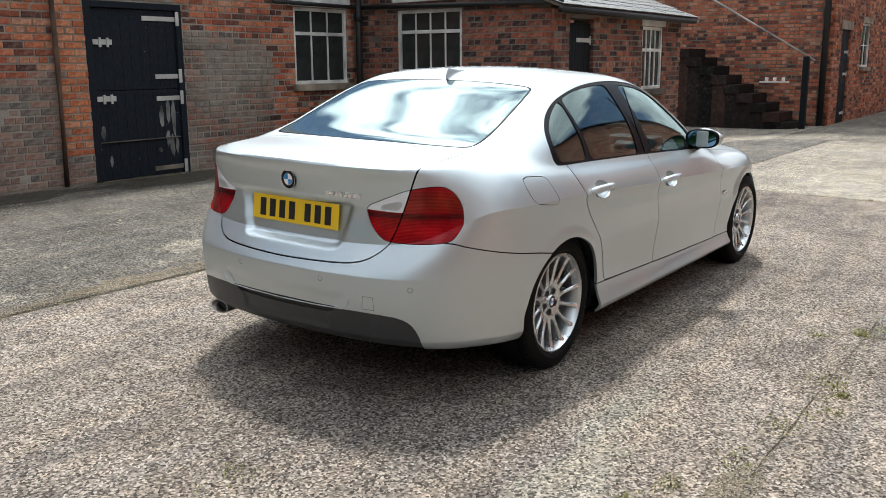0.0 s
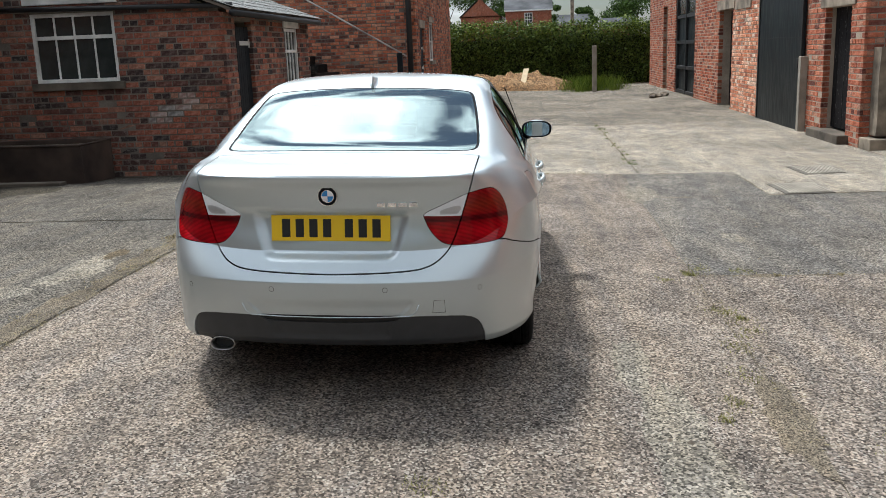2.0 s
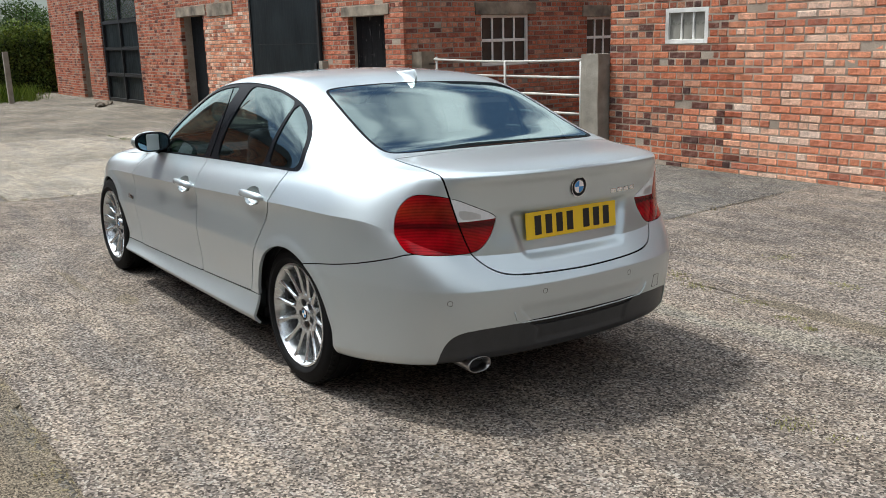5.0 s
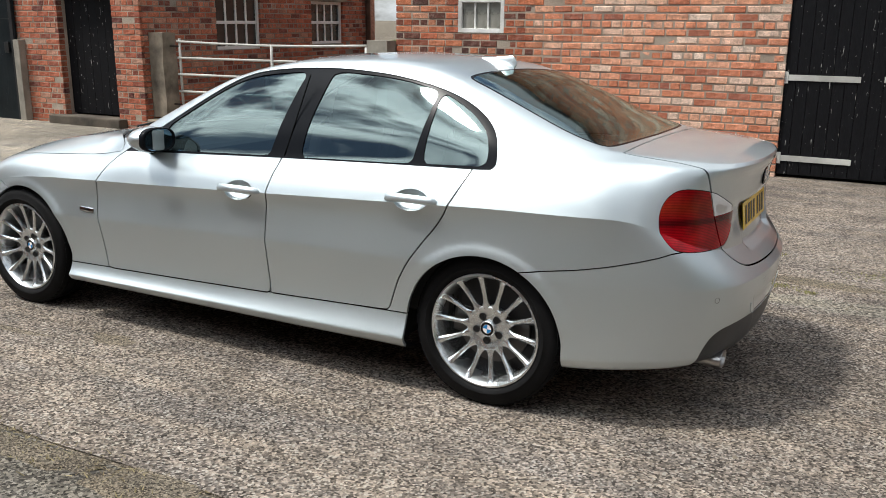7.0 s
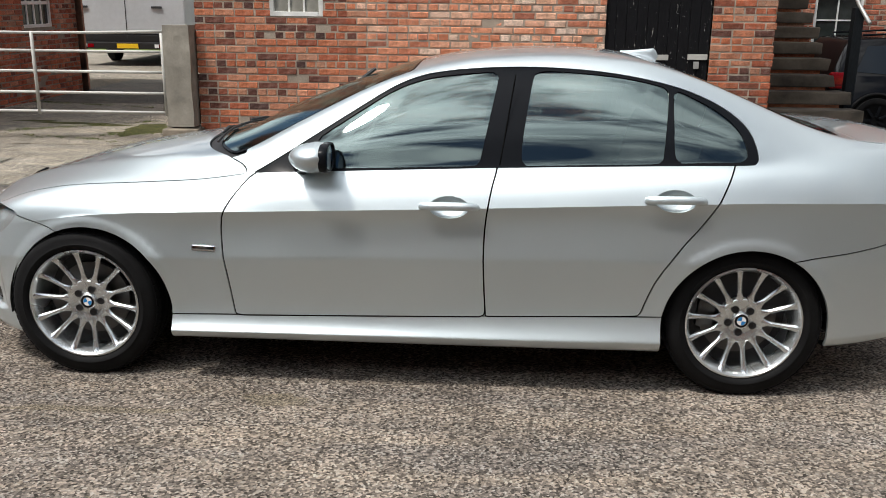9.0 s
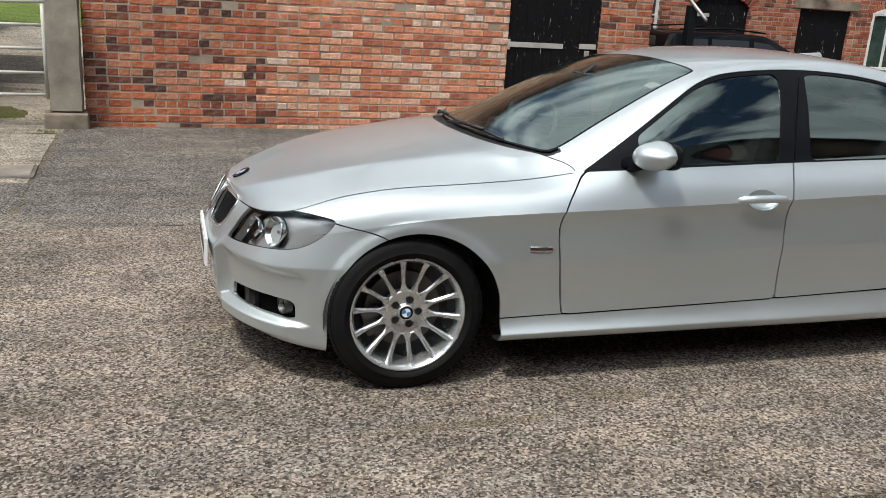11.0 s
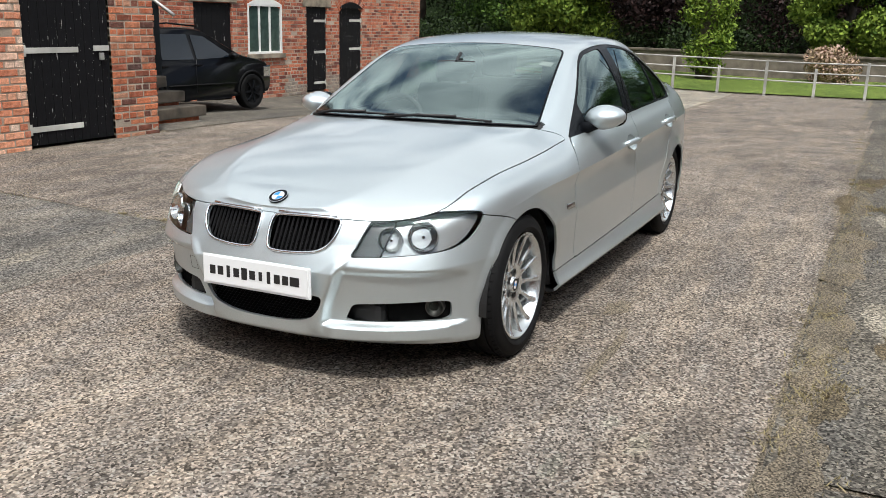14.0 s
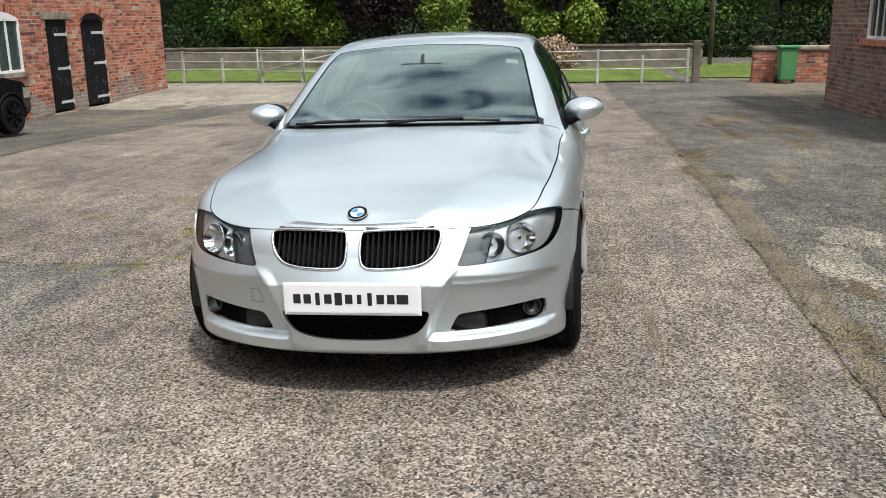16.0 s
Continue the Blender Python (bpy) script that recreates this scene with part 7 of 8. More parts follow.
def shell(label, name, material, parent, sides="both", depth=0.012, sink=0.0, text=""):
    """Turns the pieces of one name into a mesh with turned-in edges. sides: both halves, left or right."""
    labels = (label,) if isinstance(label, str) else label
    polys = [q for q, n in skin.polys if n in labels]
    if not polys:
        return None
    verts, norms, faces, where = [], [], [], {}

    def vert(i, m):
        p = skin.p[i]
        key = (round(p[0], 5), round(p[1] * m, 5) + 0.0, round(p[2], 5))
        if key not in where:
            where[key] = len(verts)
            n = Vector((p[3], p[4] * m, p[5])).normalized()
            verts.append(Vector((p[0], p[1] * m, p[2])) - n * sink)
            norms.append(n)
        return where[key]

    for m in ((1, -1) if sides == "both" else (1,) if sides == "left" else (-1,)):
        for q in polys:
            ids = []
            for i in q:
                k = vert(i, m)
                if not ids or (k != ids[-1] and k != ids[0]):
                    ids.append(k)
            if len(ids) > 2:
                faces.append(tuple(ids if m < 0 else ids[::-1]))
    agree = sum(1 if (verts[f[1]] - verts[f[0]]).cross(verts[f[2]] - verts[f[0]]).dot(norms[f[0]]) > 0 else -1 for f in faces)
    if agree < 0:
        faces = [q[::-1] for q in faces]
    if depth:
        count = {}
        for q in faces:
            for a, b in zip(q, q[1:] + q[:1]):
                count[(a, b)] = 1
        for (a, b) in [e for e in count if (e[1], e[0]) not in count]:
            if verts[a].y == 0 and verts[b].y == 0:
                continue
            way = (verts[b] - verts[a]).cross(norms[a])
            if way.length < 1e-9:
                continue
            way.normalize()
            k = len(verts)
            for i, dd in ((a, 0), (b, 0), (b, depth), (a, depth)):
                verts.append(verts[i] - norms[i] * dd)
                norms.append(way)
            faces.append((k + 1, k, k + 3, k + 2))
    data = bpy.data.meshes.new(name)
    data.from_pydata([tuple(v) for v in verts], [], faces)
    data.polygons.foreach_set("use_smooth", [True] * len(data.polygons))
    data.normals_split_custom_set_from_vertices([tuple(n) for n in norms])
    data.materials.append(material)
    ob = new(name, data)
    ob.parent = parent
    if text:
        tagged(ob, text)
    return ob


def car_paint(name, color, rough, flake=900.0):
    p = Paint(name, color, rough, 0.85, Coat_Weight=1.0, Coat_Roughness=0.03, Coat_IOR=1.5)
    grain = p.noise(flake, 2)
    soft = p.noise(3.0, 3)
    p.color(p.mix(p.grey(grain, 0.3, 0.7, 0.86, 1.05), color, 1.0, "MULTIPLY"))
    return p.rough(soft, rough - 0.03, rough + 0.05).m


def glass_paint(name, tint, clear, rough=0.03):
    """Thin tinted glass: it mirrors what is in front of it and shows what is behind it."""
    p = Paint(name)
    n, l = p.n, p.l
    gloss = n.new("ShaderNodeBsdfGlossy")
    gloss.inputs["Roughness"].default_value = rough
    gloss.inputs["Color"].default_value = (0.82, 1.0, 0.97, 1)
    see = n.new("ShaderNodeBsdfTransparent")
    see.inputs["Color"].default_value = (*tint, 1)
    face, power, scale = n.new("ShaderNodeLayerWeight"), n.new("ShaderNodeMath"), n.new("ShaderNodeMath")
    face.inputs["Blend"].default_value = 0.5
    power.operation, scale.operation = "POWER", "MULTIPLY_ADD"
    power.inputs[1].default_value = 4.0
    scale.inputs[1].default_value, scale.inputs[2].default_value = 1 - clear, clear
    l.new(face.outputs["Facing"], power.inputs[0])
    l.new(power.outputs[0], scale.inputs[0])
    fres = scale
    join = n.new("ShaderNodeMixShader")
    l.new(fres.outputs[0], join.inputs[0])
    l.new(see.outputs[0], join.inputs[1])
    l.new(gloss.outputs[0], join.inputs[2])
    l.new(join.outputs[0], n["Material Output"].inputs["Surface"])
    return p.m


SILVER = (0.635, 0.7, 0.72)
M["silver"] = car_paint("silver metallic paint", SILVER, 0.43)
M["silver_plastic"] = car_paint("silver painted plastic", tuple(c * 0.98 for c in SILVER), 0.47)
M["valance"] = plain("dark grey plastic", (0.036, 0.038, 0.041), 0.42, grain=200, amount=0.08)
M["grille_black"] = Paint("black grille plastic", (0.01, 0.01, 0.011), 0.4, Specular_IOR_Level=0.12).m
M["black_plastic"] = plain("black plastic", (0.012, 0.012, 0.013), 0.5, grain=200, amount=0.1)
M["gloss_black"] = Paint("gloss black trim", (0.008, 0.009, 0.011), 0.25, Specular_IOR_Level=0.07).m
M["rubber"] = plain("tyre rubber", (0.008, 0.008, 0.0085), 0.7, grain=90, amount=0.2, bump=0.2, Specular_IOR_Level=0.14)
M["chrome"] = Paint("chrome", (0.8, 0.81, 0.82), 0.08, 1.0).m
M["alloy"] = car_paint("silver alloy", (0.7, 0.73, 0.74), 0.26)
M["exhaust"] = Paint("dulled exhaust steel", (0.42, 0.41, 0.4), 0.3, 1.0).m
M["disc"] = Paint("brake disc steel", (0.13, 0.125, 0.12), 0.45, 1.0).m
M["screen_glass"] = glass_paint("tinted screen glass", (0.66, 0.76, 0.73), 0.24, 0.08)
M["side_glass"] = glass_paint("tinted side glass", (0.3, 0.4, 0.42), 0.15)
M["rear_glass"] = glass_paint("tinted rear glass", (0.5, 0.58, 0.56), 0.34, 0.04)
M["lens_clear"] = glass_paint("clear lamp cover", (0.93, 0.95, 0.95), 0.04)


def lens_paint():
    """Red lamp plastic, moulded in bands with fine ribs."""
    p = Paint("red lamp lens", (0.36, 0.004, 0.01), 0.15, Coat_Weight=0.25, Coat_Roughness=0.02, Specular_IOR_Level=0.2)
    axis = p.n.new("ShaderNodeSeparateXYZ")
    p.l.new(p.where(), axis.inputs["Vector"])
    z = axis.outputs["Z"]
    band = p.ramp(z, (0.69, (0.34, 0.002, 0.008)), (0.755, (0.45, 0.002, 0.008)), (0.8, (0.26, 0.002, 0.006)), (0.806, (0.09, 0.002, 0.004)), (0.822, (0.11, 0.002, 0.005)), (0.828, (0.24, 0.004, 0.006)), (0.87, (0.26, 0.02, 0.008)), (0.93, (0.3, 0.003, 0.008)))
    rib = p.n.new("ShaderNodeTexWave")
    rib.bands_direction = "Z"
    rib.inputs["Scale"].default_value = 55.0
    p.l.new(p.where(), rib.inputs["Vector"])
    c = p.mix(band, p.grey(rib.outputs["Fac"], 0.1, 0.6, 0.45, 1.1), 0.8, "MULTIPLY")
    c = p.mix(c, p.grey(p.noise(14, 2), 0.35, 0.65, 0.6, 1.15), 0.7, "MULTIPLY")
    return p.color(c).m


M["red_lens"] = lens_paint()
M["clear_lens"] = plain("clear lamp plastic over bright metal", (0.82, 0.83, 0.84), 0.2, 0.0, grain=60, amount=0.06, Coat_Weight=1.0, Coat_Roughness=0.02)
M["lamp_inner"] = plain("grey lamp housing", (0.6, 0.61, 0.62), 0.3, 0.6, grain=30)
M["reflector"] = Paint("lamp reflector", (0.62, 0.63, 0.64), 0.12, 1.0).m
M["lamp_dark"] = plain("dark grey lamp housing", (0.07, 0.072, 0.075), 0.4, 0.2, grain=30)
M["yellow_plate"] = Paint("yellow plate", (0.9, 0.58, 0.02), 0.35, Coat_Weight=0.5).m
M["white_plate"] = Paint("white plate", (0.8, 0.81, 0.82), 0.35, Coat_Weight=0.5).m
M["ink"] = Paint("black print", (0.015, 0.015, 0.016), 0.4).m
M["seat_cloth"] = plain("dark grey seat cloth", (0.04, 0.042, 0.046), 0.85, grain=120)
M["cabin_plastic"] = plain("dark cabin plastic", (0.022, 0.022, 0.024), 0.6, grain=120)
M["headlining"] = plain("pale grey headlining", (0.3, 0.29, 0.27), 0.9, grain=120)
M["mirror_glass"] = Paint("blue-tinted mirror glass", (0.35, 0.55, 0.75), 0.02, 1.0).m
M["roundel_blue"] = Paint("blue enamel", (0.02, 0.22, 0.55), 0.2, Coat_Weight=1.0).m
M["roundel_white"] = Paint("white enamel", (0.8, 0.8, 0.8), 0.2, Coat_Weight=1.0).m

car = empty("saloon_car", TILT, "silver four-door saloon car parked on the concrete", "car")
body = shell("body", "body_shell", M["silver"], car, depth=0.015)
shell("under", "underbody_edge", M["black_plastic"], body, depth=0)
shell(("gap", "fuel_gap"), "panel_gap", M["dark_inside"], body, depth=0, sink=0.009)
shell("bonnet", "bonnet", M["silver"], car)
shell("cowl", "scuttle", M["black_plastic"], car, depth=0, sink=0.01)
lid = shell("boot_lid", "boot_lid", M["silver"], car, depth=0.022)
shell(("screen_edge",), "windscreen_seal", M["gloss_black"], car, depth=0.01)
shell(("rear_edge",), "rear_screen_seal", M["gloss_black"], car, depth=0.01)
shell("windscreen", "windscreen", M["screen_glass"], car, depth=0).visible_shadow = False
shell("rear_screen", "rear_screen", M["rear_glass"], car, depth=0).visible_shadow = False
fb = shell("front_bumper", "front_bumper", M["silver_plastic"], car, depth=0.014)
rb = shell("rear_bumper", "rear_bumper", M["silver_plastic"], car, depth=0.012)
shell("valance", "valance", M["valance"], rb, depth=0.01, sink=0.006, text="dark grey lower valance")
shell("slot", "bumper_slot", M["black_plastic"], rb, depth=0, sink=0.012)
for s in ("left", "right"):
    shell("front_wing", "front_wing", M["silver"], car, s)
    fd = shell("front_door", "front_door", M["silver"], car, s)
    rd = shell("rear_door", "rear_door", M["silver"], car, s)
    shell("sill", "sill", M["silver_plastic"], car, s)
    shell("fuel_flap", "fuel_flap" if s == "right" else "quarter_infill", M["silver"], body, s, depth=0.004)
    if s == "left":
        shell("fuel_gap", "quarter_seam", M["silver"], body, s, depth=0)
    shell("window_trim", "window_trim", M["gloss_black"], car, s, depth=0.012, sink=0.004)
    for g in ("front_glass", "rear_glass", "quarter_glass"):
        shell(g, "side_window", M["side_glass"], fd if g == "front_glass" else rd, s, depth=0, sink=0.008).visible_shadow = False
    hl = shell(("headlamp", "headlamp_inner"), "headlamp", M["lens_clear"], car, s, depth=0)
    hl.visible_shadow = False
    shell("headlamp", "lamp_housing", M["lamp_inner"], hl, s, depth=-0.03, sink=0.036)
    shell("headlamp_inner", "lamp_inner_housing", M["lamp_dark"], hl, s, depth=0, sink=0.03)
    tl = shell("tail_lamp", "tail_lamp", M["red_lens"], car, s, depth=0.01, text="red tail lamp")
    ll = shell("lid_lamp", "lid_lamp", M["red_lens"], lid, s, depth=0.01, text="red reversing lamp cluster")
    shell("clear_lamp", "clear_lens", M["clear_lens"], ll, s, depth=0.008, text="clear reversing lens")
    shell("clear_inner", "reversing_bulb", M["lamp_inner"], ll, s, depth=0.004, text="grey reversing reflector")

# ---- parts fixed to the car ----
POINTS = np.array(skin.p)[: 0 + len(skin.p)]


def spot(kind, a, b):
    """The place on the skin and its outward normal: nose or tail by (y, z), flank by (x, z), top by (x, y)."""
    pts = POINTS
    keep, ca, cb = {"nose": (pts[:, 0] > 1.2, 1, 2), "tail": (pts[:, 0] < -1.7, 1, 2), "flank": ((pts[:, 1] > 0.6) & (pts[:, 2] < 1.0), 0, 2), "top": ((pts[:, 5] > 0.2) & (pts[:, 2] > 0.6), 0, 1)}[kind]
    pts = pts[keep]
    d = (pts[:, ca] - abs(a if kind in ("nose", "tail") else a if kind != "top" else a)) ** 2 if kind in ("nose", "tail") else (pts[:, ca] - a) ** 2
    d = d + (pts[:, cb] - (abs(b) if kind == "top" else b)) ** 2
    w = 1 / (np.sort(d)[:4] + 1e-5)
    near = pts[np.argsort(d)[:4]]
    p, n = Vector((near[:, :3] * w[:, None]).sum(0) / w.sum()), Vector((near[:, 3:6] * w[:, None]).sum(0)).normalized()
    flat = p.dot(n)
    if kind in ("nose", "tail"):
        p.y, p.z = abs(a), b
        p.x = (flat - n.y * p.y - n.z * p.z) / n.x
        if a < 0:
            p.y, n.y = -p.y, -n.y
    if kind == "flank":
        p.x, p.z = a, b
        p.y = (flat - n.x * p.x - n.z * p.z) / n.y
    if kind == "top":
        p.x, p.y = a, abs(b)
        p.z = (flat - n.x * p.x - n.y * p.y) / n.z
        if b < 0:
            p.y, n.y = -p.y, -n.y
    return p, n


def facing(p, n, up=(0, 0, 1)):
    """A frame at p whose z runs along n and whose y points up."""
    z = Vector(n).normalized()
    x = Vector(up).cross(z).normalized()
    y = z.cross(x)
    return Matrix.Translation(p) @ Matrix((x, y, z)).transposed().to_4x4()


def lathe(bm, profile, n=48, closed=False):
    """Turns (radius, height) pairs round the z axis."""
    rings = [[bm.verts.new((r * math.cos(i * math.tau / n), r * math.sin(i * math.tau / n), h)) if r > 1e-6 else None for i in range(n)] for r, h in profile]
    tips = {k: bm.verts.new((0, 0, profile[k][1])) for k in range(len(profile)) if profile[k][0] <= 1e-6}
    for k in range(len(profile) - (0 if closed else 1)):
        j = (k + 1) % len(profile)
        for i in range(n):
            q = [tips[k]] if k in tips else [rings[k][i], rings[k][(i + 1) % n]]
            q += [tips[j]] if j in tips else [rings[j][(i + 1) % n], rings[j][i]]
            bm.faces.new(q)


def turned(name, profile, material, parent, m=None, n=48, label=""):
    bm = bmesh.new()
    lathe(bm, profile, n)
    if m is not None:
        bmesh.ops.transform(bm, matrix=m, verts=bm.verts[:])
    ob = part(name, bm, material, parent, label, True)
    ob.data.set_sharp_from_angle(angle=radians(38))
    return ob


def wheel(x, s):
    """An alloy wheel with fourteen spokes and its tyre, at one corner of the car."""
    m = pose(x, 0.757 * s, 0.318) @ (pose(0, 0, 0, -90, 0, 0) if s > 0 else pose(0, 0, 0, 90, 0, 0)) @ pose(0, 0, 0, 0, 0, 7 + x * 9 + (40 if s < 0 else 0))
    rim = turned("wheel", ((0.2375, 0.097), (0.237, 0.106), (0.23, 0.108), (0.224, 0.1), (0.216, 0.086), (0.21, 0.03), (0.198, -0.06), (0.2, -0.095), (0.235, -0.1)), M["alloy"], car, n=72)
    rim.matrix_basis = m
    tagged(rim, "silver alloy wheel with many thin spokes")
    turned("tyre", ((0.23, 0.09), (0.236, 0.1), (0.2455, 0.107), (0.25, 0.113), (0.262, 0.1165), (0.265, 0.114), (0.284, 0.113), (0.301, 0.105), (0.304, 0.102), (0.313, 0.093), (0.3175, 0.078), (0.318, 0.064), (0.311, 0.062), (0.311, 0.054), (0.318, 0.052), (0.318, 0.012), (0.311, 0.01), (0.311, -0.01), (0.318, -0.012), (0.318, -0.052), (0.311, -0.054), (0.311, -0.062), (0.318, -0.064), (0.3175, -0.08), (0.304, -0.105), (0.265, -0.116), (0.23, -0.09)), M["rubber"], rim, n=72, label="low profile black tyre")
    # tread blocks on the shoulder
    bm = bmesh.new()
    for i in range(64):
        a = i * math.tau / 64
        box(bm, (-0.009, -0.012, -0.004), (0.009, 0.012, 0.004), 0, pose(0, 0, 0, 0, 0, math.degrees(a)) @ Matrix.Translation((0.3145, 0, 0.087)) @ pose(0, 0, 0, 0, 62, 0))
    part("shoulder_tread", bm, M["rubber"], rim)
    turned("wheel_hub", ((0.03, 0.073), (0.034, 0.07), (0.038, 0.058), (0.056, 0.056), (0.068, 0.06), (0.079, 0.0645), (0.09, 0.066), (0.094, 0.063), (0.094, 0.03)), M["alloy"], rim, n=48)
    for i in range(14):
        bm = bmesh.new()
        cuts = ((0.082, 0.0205, 0.0652, 0.03), (0.09, 0.0203, 0.0665, 0.028), (0.097, 0.0168, 0.068, 0.026), (0.106, 0.0122, 0.0695, 0.026), (0.124, 0.0094, 0.0722, 0.026), (0.165, 0.0098, 0.079, 0.026), (0.2, 0.011, 0.0885, 0.03), (0.214, 0.0128, 0.094, 0.034), (0.226, 0.019, 0.101, 0.034))
        rings = [[bm.verts.new(c) for c in ((r, -w, f - 0.0065), (r, -w * 0.4, f), (r, w * 0.4, f), (r, w, f - 0.0065), (r, w * 0.8, f - d), (r, -w * 0.8, f - d))] for r, w, f, d in cuts]
        for a, b in zip(rings, rings[1:]):
            for k in range(6):
                bm.faces.new((a[k], b[k], b[(k + 1) % 6], a[(k + 1) % 6]))
        sp = part("spoke", bm, M["alloy"], rim, smooth=True)
        sp.data.set_sharp_from_angle(angle=radians(40))
        sp.matrix_basis = pose(0, 0, 0, 0, 0, i * 360 / 14)
    for i in range(5):
        a = i * math.tau / 5 + 0.3
        turned("lug_hole", ((0.0, 0.0585), (0.007, 0.0585), (0.0075, 0.061), (0.0145, 0.061), (0.0155, 0.0625), (0.0155, 0.05)), M["black_plastic"], rim, Matrix.Translation((math.cos(a) * 0.053, math.sin(a) * 0.053, 0)), 16)
    roundel(rim, pose(0, 0, 0.0705), 0.029)
    turned("brake_disc", ((0.05, 0.005), (0.158, 0.005), (0.158, -0.01), (0.05, -0.01)), M["disc"], rim)
    # black disc added behind the spokes to stand for the shade there
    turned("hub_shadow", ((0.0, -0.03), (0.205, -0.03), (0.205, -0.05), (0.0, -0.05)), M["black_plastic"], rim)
    bm = bmesh.new()
    box(bm, (0.09, -0.06, -0.03), (0.175, 0.06, 0.03), 0.015)
    part("caliper", bm, M["disc"], rim)
    return rim


def sector(bm, r0, r1, a0, a1, h, n=8):
    lo = [bm.verts.new((r0 * math.cos(a), r0 * math.sin(a), h)) for a in np.linspace(a0, a1, n)] if r0 else [bm.verts.new((0, 0, h))]
    hi = [bm.verts.new((r1 * math.cos(a), r1 * math.sin(a), h)) for a in np.linspace(a0, a1, n)]
    for i in range(n - 1):
        bm.faces.new((lo[0], hi[i], hi[i + 1]) if not r0 else (lo[i], hi[i], hi[i + 1], lo[i + 1]))


def roundel(parent, m, r):
    """A round enamel badge: dark ring and quarters in two colours."""
    base = turned("badge", ((0, 0), (r * 0.94, 0.001), (r, 0.0), (r * 1.03, -0.004), (r, -0.006)), M["gloss_black"], parent, m, 36, "round enamel badge")
    for k in range(4):
        bm = bmesh.new()
        sector(bm, 0, r * 0.62, k * math.pi / 2, (k + 1) * math.pi / 2, 0.0018)
        bmesh.ops.transform(bm, matrix=m, verts=bm.verts[:])
        part("badge_quarter", bm, M["roundel_blue" if k % 2 else "roundel_white"], parent)
    bm = bmesh.new()
    sector(bm, r * 0.62, r * 0.68, 0, math.tau, 0.0019, 30)
    sector(bm, r * 0.96, r * 1.03, 0, math.tau, 0.0017, 30)
    bmesh.ops.transform(bm, matrix=m, verts=bm.verts[:])
    part("badge_ring", bm, M["chrome"], parent)


for x in (1.38, -1.38):
    for s in (1, -1):
        wheel(x, s)

# dark liners, floor and cabin
for cx in (1.345, -1.375):
    for s in (1, -1):
        bm = bmesh.new()
        arc = [(cx + 0.37 * math.cos(a), 0.3 + 0.37 * math.sin(a)) for a in np.linspace(-0.1, math.pi + 0.1, 22)]
        ring = [[bm.verts.new((x, s * y, z)) for x, z in arc] for y in (0.5, 0.84)]
        for i in range(21):
            bm.faces.new((ring[0][i], ring[0][i + 1], ring[1][i + 1], ring[1][i]))
        bm.faces.new(ring[0])
        part("wheel_liner", bm, M["black_plastic"], body)
bm = bmesh.new()
box(bm, (-0.98, -0.84, 0.2), (0.95, 0.84, 0.26), 0.02)
box(bm, (0.9, -0.5, 0.2), (1.98, 0.5, 0.34), 0.03)
box(bm, (-2.2, -0.55, 0.3), (-0.95, 0.55, 0.4), 0.03)
box(bm, (-2.16, -0.66, 0.26), (-1.76, 0.66, 0.4), 0.03)
box(bm, (1.6, -0.6, 0.23), (1.78, 0.6, 0.64), 0.03)
part("underbody", bm, M["black_plastic"], body)
cabin = boxed("cabin_floor", (-1.75, -0.7, 0.27), (0.9, 0.7, 0.33), M["cabin_plastic"], car, bevel=0.02)
bm = bmesh.new()
box(bm, (0.42, -0.66, 0.6), (0.84, 0.66, 0.89), 0.06)
box(bm, (0.4, -0.55, 0.86), (0.6, -0.2, 0.95), 0.04)
part("dashboard", bm, M["cabin_plastic"], cabin)
for s in (1, -1):
    boxed("door_card", (-1.2, s * 0.79 - 0.03, 0.34), (0.55, s * 0.79 + 0.03, 0.87), M["cabin_plastic"], cabin, bevel=0.02)
    boxed("rear_side_trim", (-1.78, s * 0.7 - 0.08, 0.34), (-1.21, s * 0.7 + 0.08, 0.92), M["cabin_plastic"], cabin, bevel=0.03)
bm = bmesh.new()
box(bm, (-1.82, -0.66, 0.9), (-1.28, 0.66, 0.95), 0.02)
part("parcel_shelf", bm, M["cabin_plastic"], cabin)
bm = bmesh.new()
box(bm, (-0.95, -0.46, 1.315), (-0.15, 0.46, 1.33), 0.005)
part("headlining", bm, M["headlining"], cabin)


def seat(x, y, w, headrests, recline=14):
    ob = boxed("seat", (x - 0.25, y - w / 2, 0.36), (x + 0.27, y + w / 2, 0.56), M["seat_cloth"], cabin, bevel=0.07)
    bm = bmesh.new()
    box(bm, (-0.07, -w / 2 + 0.02, 0.0), (0.07, w / 2 - 0.02, 0.62), 0.06, pose(x - 0.25, y, 0.46, 0, -recline, 0))
    part("backrest", bm, M["seat_cloth"], ob)
    for h in headrests:
        bm = bmesh.new()
        box(bm, (-0.05, -0.13, 0.63), (0.05, 0.13, 0.8), 0.045, pose(x - 0.25, y + h, 0.46, 0, -recline, 0))
        part("headrest", bm, M["seat_cloth"], ob)


